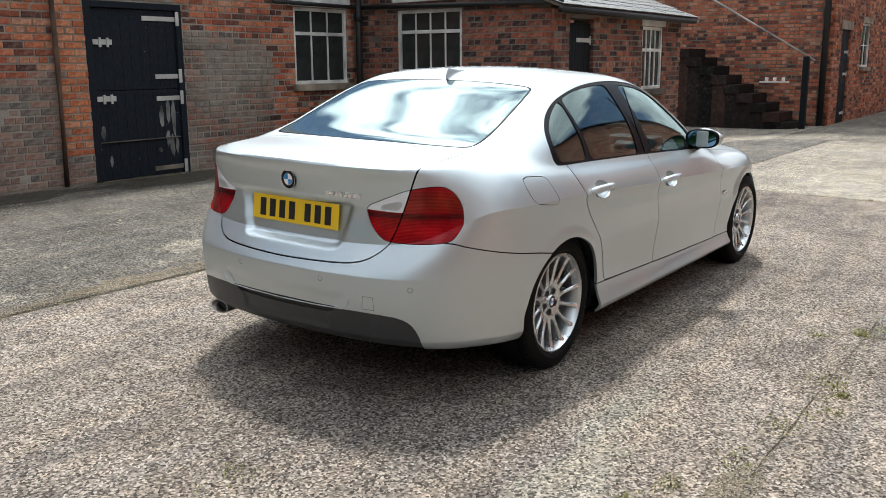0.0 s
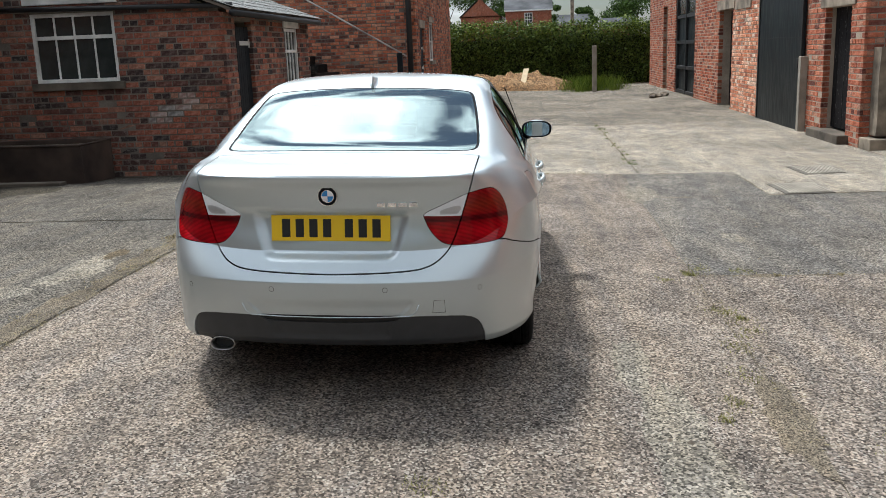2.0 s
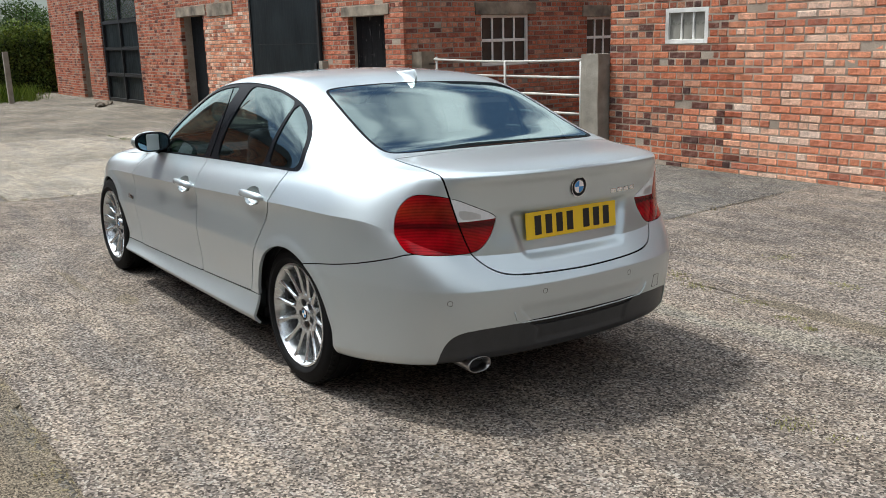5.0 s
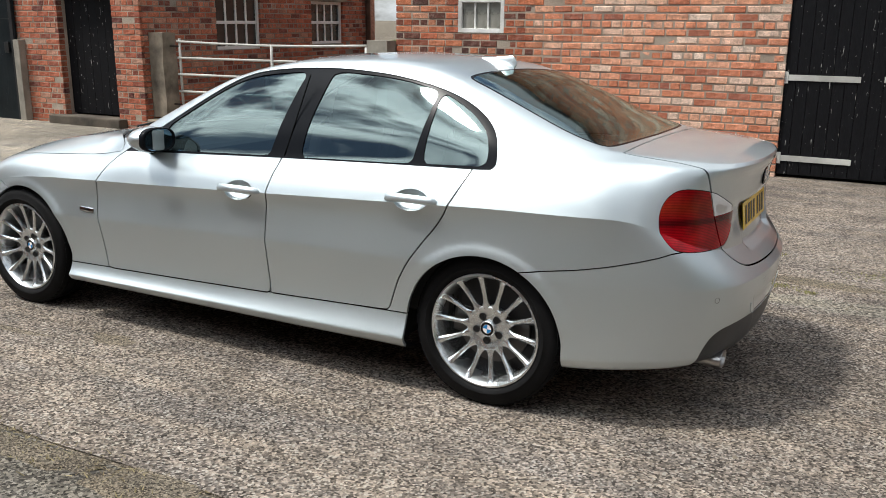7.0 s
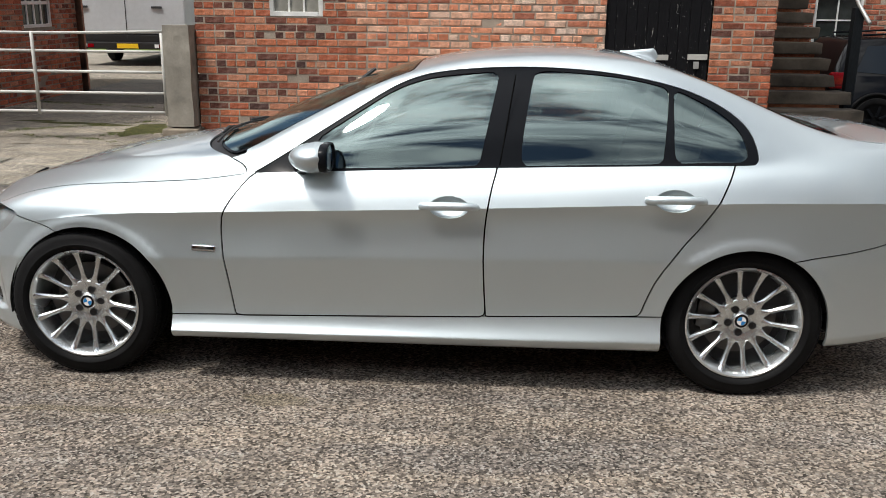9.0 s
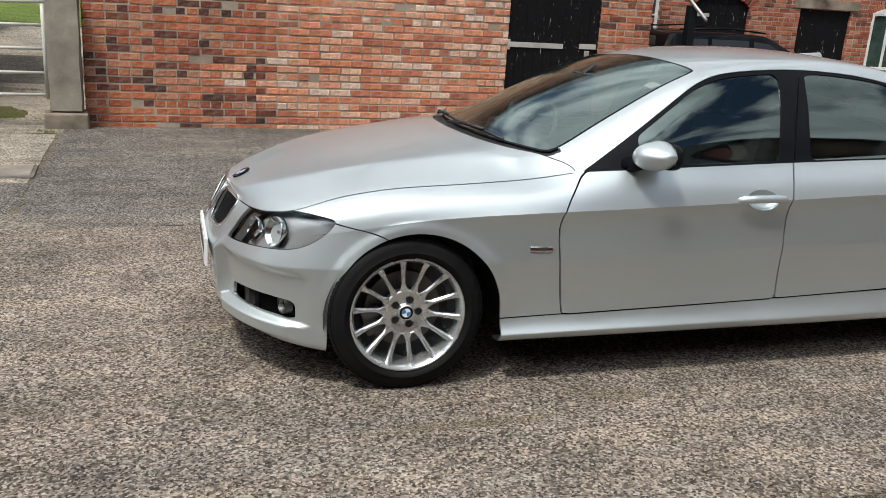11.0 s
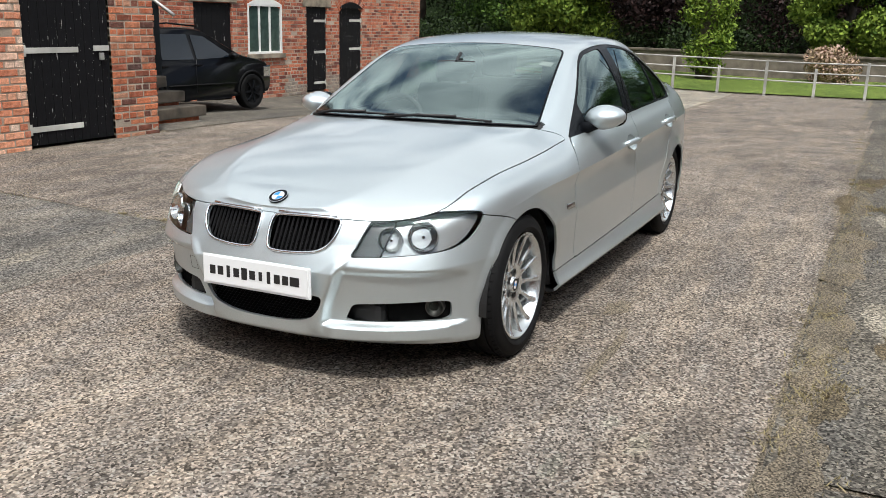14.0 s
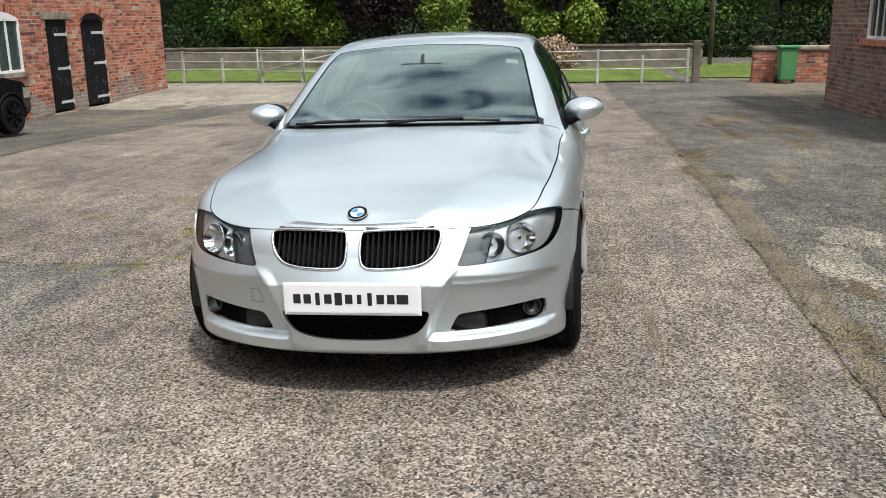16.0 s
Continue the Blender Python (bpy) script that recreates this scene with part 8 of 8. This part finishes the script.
seat(-0.02, 0.37, 0.52, (0,))
seat(-0.02, -0.37, 0.52, (0,))
seat(-0.76, 0.0, 1.26, (0.38, -0.38), 15)
bm = bmesh.new()
tube(bm, [(0, 0.185 * math.cos(a), 0.185 * math.sin(a)) for a in np.linspace(0, math.tau, 33)[:-1]], 0.015, 8, True)
for a in (0.1, math.pi - 0.1, -math.pi / 2):
    tube(bm, [(0.02, 0, 0), (0, 0.18 * math.cos(a), 0.18 * math.sin(a))], 0.016, 6)
box(bm, (-0.02, -0.07, -0.05), (0.05, 0.07, 0.05), 0.02)
bmesh.ops.transform(bm, matrix=pose(0.37, -0.37, 0.86, 0, -25, 0), verts=bm.verts[:])
part("steering_wheel", bm, M["cabin_plastic"], cabin, smooth=True)
bm = bmesh.new()
box(bm, (0.27, -0.12, 1.17), (0.31, 0.12, 1.235), 0.015)
tube(bm, [(0.3, 0, 1.23), (0.24, 0, 1.275)], 0.01, 6)
part("inner_mirror", bm, M["cabin_plastic"], cabin)
p, n = spot("top", 0.2, 0.5)
boxed("paper_disc", (-0.025, -0.035, -0.012), (0.025, 0.035, -0.009), M["headlining"], cabin, "small pale paper disc behind the screen", 0, facing(p, n, (0, 1, 0)))

# door mirrors
for s in (1, -1):
    bm = bmesh.new()
    bmesh.ops.create_uvsphere(bm, u_segments=28, v_segments=18, radius=1.0)
    for v in bm.verts:
        x, y, z = v.co
        k = 1.0 - 0.18 * max(0, y)
        back = max(x, -0.55)
        v.co = Vector((0.365 + back * 0.105 * (1 - 0.25 * abs(y) ** 2), s * (0.898 + y * 0.108), 0.972 + z * 0.062 * k + 0.006 * y - 0.004 * (x > 0)))
    mir = part("door_mirror", bm, M["silver"], car, "silver door mirror", True)
    oval = lambda k, x: [(x, s * 0.895 + math.copysign(abs(math.cos(a)) ** 0.75, math.cos(a)) * 0.1 * k, 0.973 + math.copysign(abs(math.sin(a)) ** 0.75, math.sin(a)) * 0.056 * k) for a in np.linspace(0, math.tau, 41)[:-1]]
    bm = bmesh.new()
    rings = [[bm.verts.new(c) for c in oval(k, x)] for k, x in ((1.0, 0.335), (1.03, 0.318), (1.0, 0.304), (0.9, 0.302), (0.88, 0.312))]
    for a, b in zip(rings, rings[1:]):
        for i in range(40):
            bm.faces.new((a[i], b[i], b[(i + 1) % 40], a[(i + 1) % 40]))
    part("mirror_surround", bm, M["gloss_black"], mir, smooth=True)
    bm = bmesh.new()
    bm.faces.new([bm.verts.new(c) for c in oval(0.9, 0.309)])
    part("mirror_glass", bm, M["mirror_glass"], mir, "blue-tinted mirror glass")
    bm = bmesh.new()
    tube(bm, [(0.44, s * 0.79, 0.91), (0.42, s * 0.85, 0.928), (0.4, s * 0.89, 0.945)], 0.026, 8, taper=(1.5, 1, 1))
    part("mirror_arm", bm, M["gloss_black"], mir, smooth=True)

# handles, side repeaters
for s in (1, -1):
    for x, z in HANDLES:
        p, n = spot("flank", x, z)
        m = facing(p, n)
        if s < 0:
            m = Matrix.Diagonal((1, -1, 1, 1)) @ m
        bm = bmesh.new()
        lathe(bm, ((0.0, -0.03), (0.5, -0.028), (0.8, -0.02), (0.95, -0.008), (1.0, 0.0), (1.02, 0.0012)), 40)
        bmesh.ops.transform(bm, matrix=m @ Matrix.Diagonal((0.079, 0.044, 1, 1)), verts=bm.verts[:])
        cup = part("handle_cup", bm, M["silver_plastic"], car, smooth=True)
        bm = bmesh.new()
        prof = [(-0.122, 0.004, 0.35), (-0.116, 0.012, 0.7), (-0.1, 0.022, 0.95), (-0.04, 0.029, 1.0), (0.04, 0.029, 1.0), (0.1, 0.024, 0.95), (0.116, 0.014, 0.7), (0.122, 0.004, 0.35)]
        rings = [[bm.verts.new((u, math.cos(a) * 0.0175 * k, h - 0.006 + math.sin(a) * 0.011 * k)) for a in np.linspace(0, math.tau, 13)[:-1]] for u, h, k in prof]
        for a, b in zip(rings, rings[1:]):
            for i in range(12):
                bm.faces.new((a[i], b[i], b[(i + 1) % 12], a[(i + 1) % 12]))
        bm.faces.new(rings[0])
        bm.faces.new(rings[-1])
        bmesh.ops.transform(bm, matrix=m, verts=bm.verts[:])
        bmesh.ops.recalc_face_normals(bm, faces=bm.faces[:])
        part("door_handle", bm, M["silver"], cup, "silver door handle", True)
    p, n = spot("flank", 0.84, 0.585)
    m = facing(p, n)
    if s < 0:
        m = Matrix.Diagonal((1, -1, 1, 1)) @ m
    bm = bmesh.new()
    box(bm, (-0.05, -0.012, -0.002), (0.05, 0.012, 0.006), 0.005)
    bmesh.ops.transform(bm, matrix=m @ pose(0, 0, 0, 0, 0, -2), verts=bm.verts[:])
    part("side_repeater", bm, M["reflector"], car, "small clear side repeater", True)

# the joint between the two door frames on the middle pillar
for s in (1, -1):
    line = []
    for z in np.linspace(0.945, 1.295, 9):
        p, n = spot("flank", -0.366 - 0.16 * (z - 0.935), z)
        line.append(Vector((p.x, p.y * s, p.z)) - Vector((n.x, n.y * s, n.z)) * 0.004)
    piped("pillar_joint", line, 0.0028, M["dark_inside"], car, "", 5)

# kidney grilles
for s in (1, -1):
    loop = rounded(KIDNEY, 2)
    pts = []
    for y, z in loop:
        p, n = spot("nose", y, z)
        pts.append(Vector((p.x + 0.003, s * y, z)))
    gr = piped("kidney_grille", pts, 0.0062, M["chrome"], car, "black kidney-shaped grille with a chrome rim", 8, True)
    piped("chrome_strip", [spot("nose", s * y, 0.688)[0] + Vector((0.004, 0, 0.0)) for y in (0.045, 0.1, 0.18, 0.26, 0.31)], 0.005, M["chrome"], gr, "chrome strip over the grille", 8)
    # black sheet added behind the bars, shade of the grille as colour
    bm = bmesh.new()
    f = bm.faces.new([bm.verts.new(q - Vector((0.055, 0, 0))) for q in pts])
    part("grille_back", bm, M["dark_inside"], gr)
    for i in range(13):
        y = 0.052 + i * 0.0215
        zs = [z for a, b in zip(loop, np.roll(loop, -1, axis=0)) if (a[0] - y) * (b[0] - y) <= 0 for z in [a[1] + (b[1] - a[1]) * (y - a[0]) / (b[0] - a[0] + 1e-9)]]
        if len(zs) < 2:
            continue
        top, low = spot("nose", y, max(zs))[0], spot("nose", y, min(zs))[0]
        bm = bmesh.new()
        tube(bm, [(low.x - 0.012, s * y, min(zs)), (top.x - 0.012, s * y, max(zs))], 0.0048, 6)
        part("grille_bar", bm, M["grille_black"], gr)


def mesh_back(name, ys, zs, x, parent, cell=0.02):
    """Black honeycomb mesh behind an intake, with a black sheet added for the shade behind it."""
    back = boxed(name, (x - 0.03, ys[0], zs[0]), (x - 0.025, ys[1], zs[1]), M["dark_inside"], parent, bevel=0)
    bm = bmesh.new()
    rows = int((zs[1] - zs[0]) / (cell * 0.6))
    for r in range(rows):
        z = zs[0] + r * cell * 0.6
        pts = [(x - 0.012, ys[0] + i * cell / 2, z + (cell * 0.17 if (i + r) % 2 else -cell * 0.17)) for i in range(int((ys[1] - ys[0]) / (cell / 2)))]
        tube(bm, pts, 0.0022, 4)
    part("intake_mesh", bm, M["grille_black"], back)


mesh_back("intake_back", (-0.3, 0.3), (0.23, 0.38), 2.05, fb)
for s in (1, -1):
    lo, hi = sorted((s * 0.36, s * 0.84))
    # black sheets behind the side slots, coloured as the shade inside them
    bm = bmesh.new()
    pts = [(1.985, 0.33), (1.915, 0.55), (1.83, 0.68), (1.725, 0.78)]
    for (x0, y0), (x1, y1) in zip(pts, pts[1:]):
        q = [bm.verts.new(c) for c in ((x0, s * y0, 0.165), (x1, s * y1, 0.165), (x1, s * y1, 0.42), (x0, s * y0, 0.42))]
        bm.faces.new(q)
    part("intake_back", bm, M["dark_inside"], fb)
    # fog lamp
    p, n = spot("nose", 0.675 * s, 0.325)
    m = facing(Vector((p.x - 0.012, 0.675 * s, 0.325)), (0.95, 0.3 * s, 0))
    fog = turned("fog_lamp", ((0.0, 0.008), (0.018, 0.007), (0.03, 0.003), (0.034, -0.03)), M["lens_clear"], fb, m, 28, "round fog lamp")
    turned("fog_reflector", ((0.0, -0.03), (0.02, -0.022), (0.03, -0.008), (0.035, 0.004), (0.038, 0.003), (0.04, -0.03)), M["disc"], fog, m, 28)

# headlamps: two bowls and a blinker behind each cover
for s in (1, -1):
    for y, z, r, back in ((0.535, 0.612, 0.046, 0.062), (0.645, 0.622, 0.058, 0.066)):
        p, n = spot("nose", y * s, z)
        m = facing(p - n * 0.022, n * 0.75 + Vector((0.45, 0.05 * s, 0.0)))
        bowl = turned("lamp_bowl", ((0.0, -0.008), (r * 0.13, -0.01), (r * 0.16, -0.028), (r * 0.45, -0.024), (r * 0.78, -0.008), (r, 0.01), (r * 1.04, 0.009), (r * 1.06, -0.012)), M["reflector"], car, m, 32, "bright lamp reflector")
        turned("bowl_ring", ((r * 0.99, 0.01), (r * 1.03, 0.013), (r * 1.07, 0.009), (r * 1.08, -0.012)), M["chrome"], bowl, m, 32)

# badges and plates
p, n = spot("nose", 0.0, 0.735)
q, k = spot("top", 1.962, 0.0)
roundel(car, facing(q + k * 0.006, k, (-1, 0, 0)), 0.041)
p, n = spot("tail", 0.0, 0.925)
roundel(car, facing(p + n * 0.005, (-1, 0, -0.05)), 0.041)


def plate(name, m, material, bars, holder, label):
    pl = boxed(name, (-0.26, -0.0555, 0.0), (0.26, 0.0555, 0.003), M[material], car, label, 0.001, m)
    for u, w, h in bars:
        boxed("plate_bar", (u - w / 2, -h / 2, 0.0032), (u + w / 2, h / 2, 0.0042), M["ink"], pl, bevel=0, m=m)
    if holder:
        boxed("plate_holder", (-0.27, -0.066, -0.012), (0.27, 0.062, -0.0005), M[holder], pl, bevel=0.004, m=m)


p, n = spot("tail", 0.0, 0.78)
plate("rear_plate", facing(Vector((p.x - 0.006, 0.0, 0.78)), (-1, 0, 0.1)), "yellow_plate", [(u, 0.036, 0.079) for u in (-0.195, -0.135, -0.075, -0.015, 0.08, 0.14, 0.2)], None, "yellow rear number plate with dark bars")
p, n = spot("nose", 0.0, 0.42)
plate("front_plate", facing(Vector((p.x + 0.02, 0.0, 0.437)), (1, 0, 0.02)), "white_plate", [(-0.215 + i * 0.041 + 0.004 * (i > 9), 0.017 if i in (2, 6, 7) else 0.045 if i == 10 else 0.029, 0.05 if i in (2, 4, 7) else 0.037) for i in range(11)], "white_plate", "white dealer plate with dark bars")
for i in range(4):
    p, n = spot("tail", -0.225 - i * 0.045, 0.885)
    boxed("model_mark", (-0.018, -0.011, 0.0), (0.018, 0.009, 0.004), M["chrome"], lid, "chrome model mark", 0.002, facing(p, n))
# parking sensors and towing covers
for y, z in ((0.245, 0.535), (-0.245, 0.535), (0.64, 0.525), (-0.64, 0.525)):
    p, n = spot("tail", y, z)
    m = facing(p, n)
    turned("parking_sensor", ((0.0, 0.001), (0.0095, 0.001), (0.0097, -0.001)), M["silver_plastic"], rb, m, 20)
    bm = bmesh.new()
    sector(bm, 0.0097, 0.0115, 0, math.tau, 0.0012, 24)
    bmesh.ops.transform(bm, matrix=m, verts=bm.verts[:])
    part("sensor_ring", bm, M["valance"], rb)
for kind, y, z, par in (("tail", -0.47, 0.455, rb), ("nose", -0.42, 0.415, fb)):
    p, n = spot(kind, y, z)
    m = facing(p, n)
    c = 0.028
    piped("towing_cover", [m @ Vector(v) for v in ((-c, -c, 0), (-c * 0.8, c, 0), (c * 0.8, c, 0), (c, -c, 0))], 0.0011, M["valance"], par, sides=5, closed=True)

# thin bright strip that frames the slot above the valance
line = []
for y, z in ((0.385, 0.465), (0.372, 0.43), (0.345, 0.414), (0.2, 0.41), (0.0, 0.409), (-0.2, 0.41), (-0.345, 0.414), (-0.372, 0.43), (-0.385, 0.465)):
    p, n = spot("tail", y, z)
    line.append(p + n * 0.001)
piped("slot_trim", line, 0.0028, M["silver_plastic"], rb, "thin silver strip", 6)

# exhaust, aerial, wipers
bm = bmesh.new()
ring = lambda k, x: [bm.verts.new((x, 0.51 + math.copysign(abs(math.cos(a)) ** 0.8, math.cos(a)) * 0.058 * k, 0.256 + math.sin(a) * 0.032 * k)) for a in np.linspace(0, math.tau, 33)[:-1]]
rings = [ring(0.86, -2.05), ring(0.95, -2.2), ring(1.0, -2.252), ring(0.98, -2.257), ring(0.88, -2.254), ring(0.84, -2.2)]
for a, b in zip(rings, rings[1:]):
    for i in range(32):
        bm.faces.new((a[i], b[i], b[(i + 1) % 32], a[(i + 1) % 32]))
ex = part("exhaust_tip", bm, M["exhaust"], car, "oval chrome exhaust tip", True)
bm = bmesh.new()
bm.faces.new([bm.verts.new((-2.21, 0.51 + math.cos(a) * 0.05, 0.256 + math.sin(a) * 0.027)) for a in np.linspace(0, math.tau, 25)[:-1]])
part("exhaust_bore", bm, M["black_plastic"], ex)
bm = bmesh.new()
rows = []
for t in np.linspace(0, 1, 16):
    x = -0.93 - 0.165 * t
    base = spot("top", x, 0.0)[0].z - 0.005
    h = 0.01 + 0.05 * min(t / 0.9, 1.0) ** 1.3 * (1.0 if t < 0.9 else 1.0 - (t - 0.9) * 6)
    w = 0.036 * math.sin(math.pi * (0.12 + 0.8 * t)) ** 0.5
    half = [(0.0, 1.0), (0.06, 0.96), (0.14, 0.55), (0.3, 0.3), (0.6, 0.2), (0.9, 0.14), (1.0, 0.0)]
    ring = [(-k, v) for v, k in half] + [(k, v) for v, k in half[-2::-1]]
    rows.append([bm.verts.new((x - 0.015 * v * t, w * k, base + h * v)) for k, v in ring] + [bm.verts.new((x, w, base - 0.01)), bm.verts.new((x, -w, base - 0.01))])
for a, b in zip(rows, rows[1:]):
    for i in range(14):
        bm.faces.new((a[i], b[i], b[i + 1], a[i + 1]))
bm.faces.new(rows[-1])
bmesh.ops.recalc_face_normals(bm, faces=bm.faces[:])
part("roof_aerial", bm, M["silver_plastic"], car, "silver fin aerial", True).data.set_sharp_from_angle(angle=radians(50))
for pts in (((0.9, 0.48), (0.925, 0.3), (0.945, 0.1), (0.95, -0.08)), ((0.95, -0.02), (0.935, -0.22), (0.9, -0.44), (0.85, -0.58))):
    line = []
    for x, y in pts:
        p, n = spot("top", x - 0.02, y)
        line.append(p + n * 0.014)
    bm = bmesh.new()
    tube(bm, line, 0.006, 6)
    arm = part("wiper_blade", bm, M["black_plastic"], car, smooth=True)
    bm = bmesh.new()
    tube(bm, [line[3] + Vector((0.03, 0, -0.012)), line[2] + Vector((0.018, 0, 0.006)), line[1] + Vector((0.004, 0, 0.008))], 0.008, 6)
    part("wiper_arm", bm, M["black_plastic"], arm, smooth=True)


# ---- other vehicles ----
def black_estate():
    """A black family car parked across the far yard, its nose to the west."""
    x0, zg = -6.78, land(-6.8, -8.6)
    ob = empty("parked_car", pose(x0, -8.95, zg) @ Matrix.Diagonal((0.97, 0.97, 0.95, 1)), "black estate car with black wheels parked by the steps", "car", "")
    black = Paint("black car paint", (0.003, 0.003, 0.004), 0.5, 0.0, Coat_Weight=0.45, Coat_Roughness=0.03, Specular_IOR_Level=0.05).m
    dark_glass = Paint("black-tinted car glass", (0.008, 0.012, 0.018), 0.05, Specular_IOR_Level=0.35).m
    half = 0.86
    prof = ((1.95, 0.35), (2.0, 0.7), (1.92, 1.0), (1.72, 1.4), (1.6, 1.46), (0.5, 1.48), (-0.05, 1.46), (-0.18, 1.43), (-0.96, 1.02), (-1.02, 0.995), (-1.08, 0.975), (-1.62, 0.88), (-1.72, 0.83), (-1.82, 0.66), (-1.84, 0.4), (-1.7, 0.26), (1.85, 0.26))
    loop = rounded(prof, 2)
    bm = bmesh.new()
    layers = []
    for k in (-1.0, -0.94, -0.75, 0.75, 0.94, 1.0):
        ring = []
        for x, z in loop:
            tuck = 0.26 * max(0.0, z - 0.92) / 0.58
            edge = 0.0 if abs(k) > 0.8 else 0.02
            sx = 0.965 if abs(k) == 1.0 else 1.0
            ring.append(bm.verts.new((x * sx, half * k - math.copysign(tuck, k) * abs(k), z * (1.0 if abs(k) < 1 else 0.985))))
        layers.append(ring)
    n = len(loop)
    for a, b in zip(layers, layers[1:]):
        for i in range(n):
            bm.faces.new((a[i], a[(i + 1) % n], b[(i + 1) % n], b[i]))
    bm.faces.new(layers[0][::-1])
    bm.faces.new(layers[-1])
    bmesh.ops.recalc_face_normals(bm, faces=bm.faces[:])
    bod = part("body", bm, black, ob, smooth=True)
    bod.data.set_sharp_from_angle(angle=radians(50))
    for pts in (((-0.74, 0.97), (-0.15, 1.33), (0.16, 1.36), (0.2, 0.95)), ((0.27, 0.95), (0.25, 1.37), (0.95, 1.37), (1.0, 0.96)), ((1.06, 0.96), (1.02, 1.37), (1.45, 1.35), (1.62, 1.0))):
        bm = bmesh.new()
        f = [bm.verts.new((x, half + 0.004 - 0.26 * max(0, z - 0.92) / 0.58, z)) for x, z in pts]
        bm.faces.new(f)
        part("side_window", bm, dark_glass, ob)
    for x in (-1.22, 1.3):
        for s in (1, -1):
            m = pose(x, s * 0.8, 0.32) @ pose(0, 0, 0, -90 * s, 0, 0)
            w = turned("wheel", ((0.0, 0.06), (0.05, 0.07), (0.06, 0.05), (0.2, 0.075), (0.225, 0.085), (0.23, 0.09), (0.25, 0.1), (0.31, 0.09), (0.32, 0.06), (0.32, -0.08)), M["rubber"], ob, m, 36)
            for i in range(7):
                a = i * math.tau / 7
                bm = bmesh.new()
                box(bm, (0.05, -0.018, 0.075), (0.21, 0.018, 0.1), 0.004, m @ pose(0, 0, 0, 0, 0, math.degrees(a)))
                part("wheel_spoke", bm, M["gloss_black"], w)
    for x in (-1.22, 1.3):
        for s in (1, -1):
            piped("arch_trim", [(x + 0.375 * math.cos(a), s * (half + 0.002), 0.32 + 0.375 * math.sin(a)) for a in np.linspace(-0.15, math.pi + 0.15, 20)], 0.022, M["rubber"], ob)
            # flat black face on the uncut side, painted shade of the wheel opening
            bm = bmesh.new()
            f = [bm.verts.new((x + 0.37 * math.cos(a), s * (half + 0.001), 0.32 + 0.37 * math.sin(a))) for a in np.linspace(-0.15, math.pi + 0.15, 20)]
            bm.faces.new(f)
            part("wheel_arch", bm, M["dark_inside"], ob)
    piped("rubbing_strip", [(-0.8, half + 0.004, 0.5), (0.9, half + 0.004, 0.52)], 0.014, M["rubber"], ob)
    for x, z, d, mt in ((1.88, 0.86, 0.1, "red_lens"), (-1.66, 0.66, 0.1, "reflector")):
        bm = bmesh.new()
        box(bm, (x - 0.13, half - 0.1, z - 0.1), (x + 0.09, half + 0.004, z + 0.13), 0.03)
        part("lamp", bm, M[mt], ob)
    bm = bmesh.new()
    bmesh.ops.create_uvsphere(bm, u_segments=14, v_segments=10, radius=0.1)
    bmesh.ops.transform(bm, matrix=Matrix.Translation((-0.64, half + 0.08, 0.99)) @ Matrix.Diagonal((0.7, 1.0, 0.7, 1)), verts=bm.verts[:])
    part("door_mirror", bm, black, ob, smooth=True)
    for s in (1, -1):
        piped("roof_rail", [(-0.1, s * 0.58, 1.5), (0.6, s * 0.58, 1.55), (1.5, s * 0.58, 1.5)], 0.015, M["gloss_black"], ob)
    piped("door_seam", [(0.23, half + 0.003, 0.95), (0.23, half + 0.003, 0.4)], 0.004, M["ink"], ob)
    for x in (0.1, 0.9):
        boxed("door_handle", (x, half, 0.84), (x + 0.16, half + 0.03, 0.87), black, ob, bevel=0.008)


black_estate()


def box_van():
    ob = empty("box_van", pose(8.9, -18.2, land(8, -15)), "white box van seen from behind in a side yard", "van")
    boxed("box_body", (-1.85, -4.0, 0.76), (0.85, 1.2, 3.0), plain("pale grey van side", (0.5, 0.52, 0.54), 0.4, grain=10, amount=0.06), ob, bevel=0.04)
    boxed("chassis", (-1.7, -4.0, 0.4), (0.75, 1.18, 0.75), M["black_plastic"], ob, bevel=0.03)
    boxed("rear_bumper", (-1.85, 1.1, 0.4), (0.85, 1.3, 0.56), M["black_plastic"], ob, bevel=0.02)
    for x in (-1.2, 0.55):
        boxed("tail_lamp", (x - 0.16, 1.3, 0.44), (x - 0.02, 1.32, 0.52), M["red_lens"], ob, bevel=0.005)
        boxed("reversing_lamp", (x, 1.3, 0.44), (x + 0.1, 1.32, 0.52), M["white_plate"], ob, bevel=0.005)
    boxed("rear_plate", (-0.7, 1.3, 0.42), (-0.18, 1.32, 0.53), M["yellow_plate"], ob, bevel=0.003)
    boxed("door_seam", (-0.42, 1.2, 0.66), (-0.4, 1.206, 2.85), M["valance"], ob, bevel=0)
    for x in (-1.3, 0.5):
        boxed("door_hinge", (x, 1.2, 1.35), (x + 0.25, 1.24, 1.4), M["valance"], ob, bevel=0.004)
        turned("wheel", ((0.0, 0.1), (0.2, 0.12), (0.3, 0.1), (0.34, 0.06), (0.34, -0.1)), M["rubber"], ob, pose(x + 0.2, -0.6, 0.34) @ pose(0, 0, 0, 0, 90, 0), 28)


box_van()
tagged(sheet("paddock", -6, 34, -60, -22.1, 2.0, M["lawn"], 0.02), "grass field behind the barn", "grass", kind="structure")
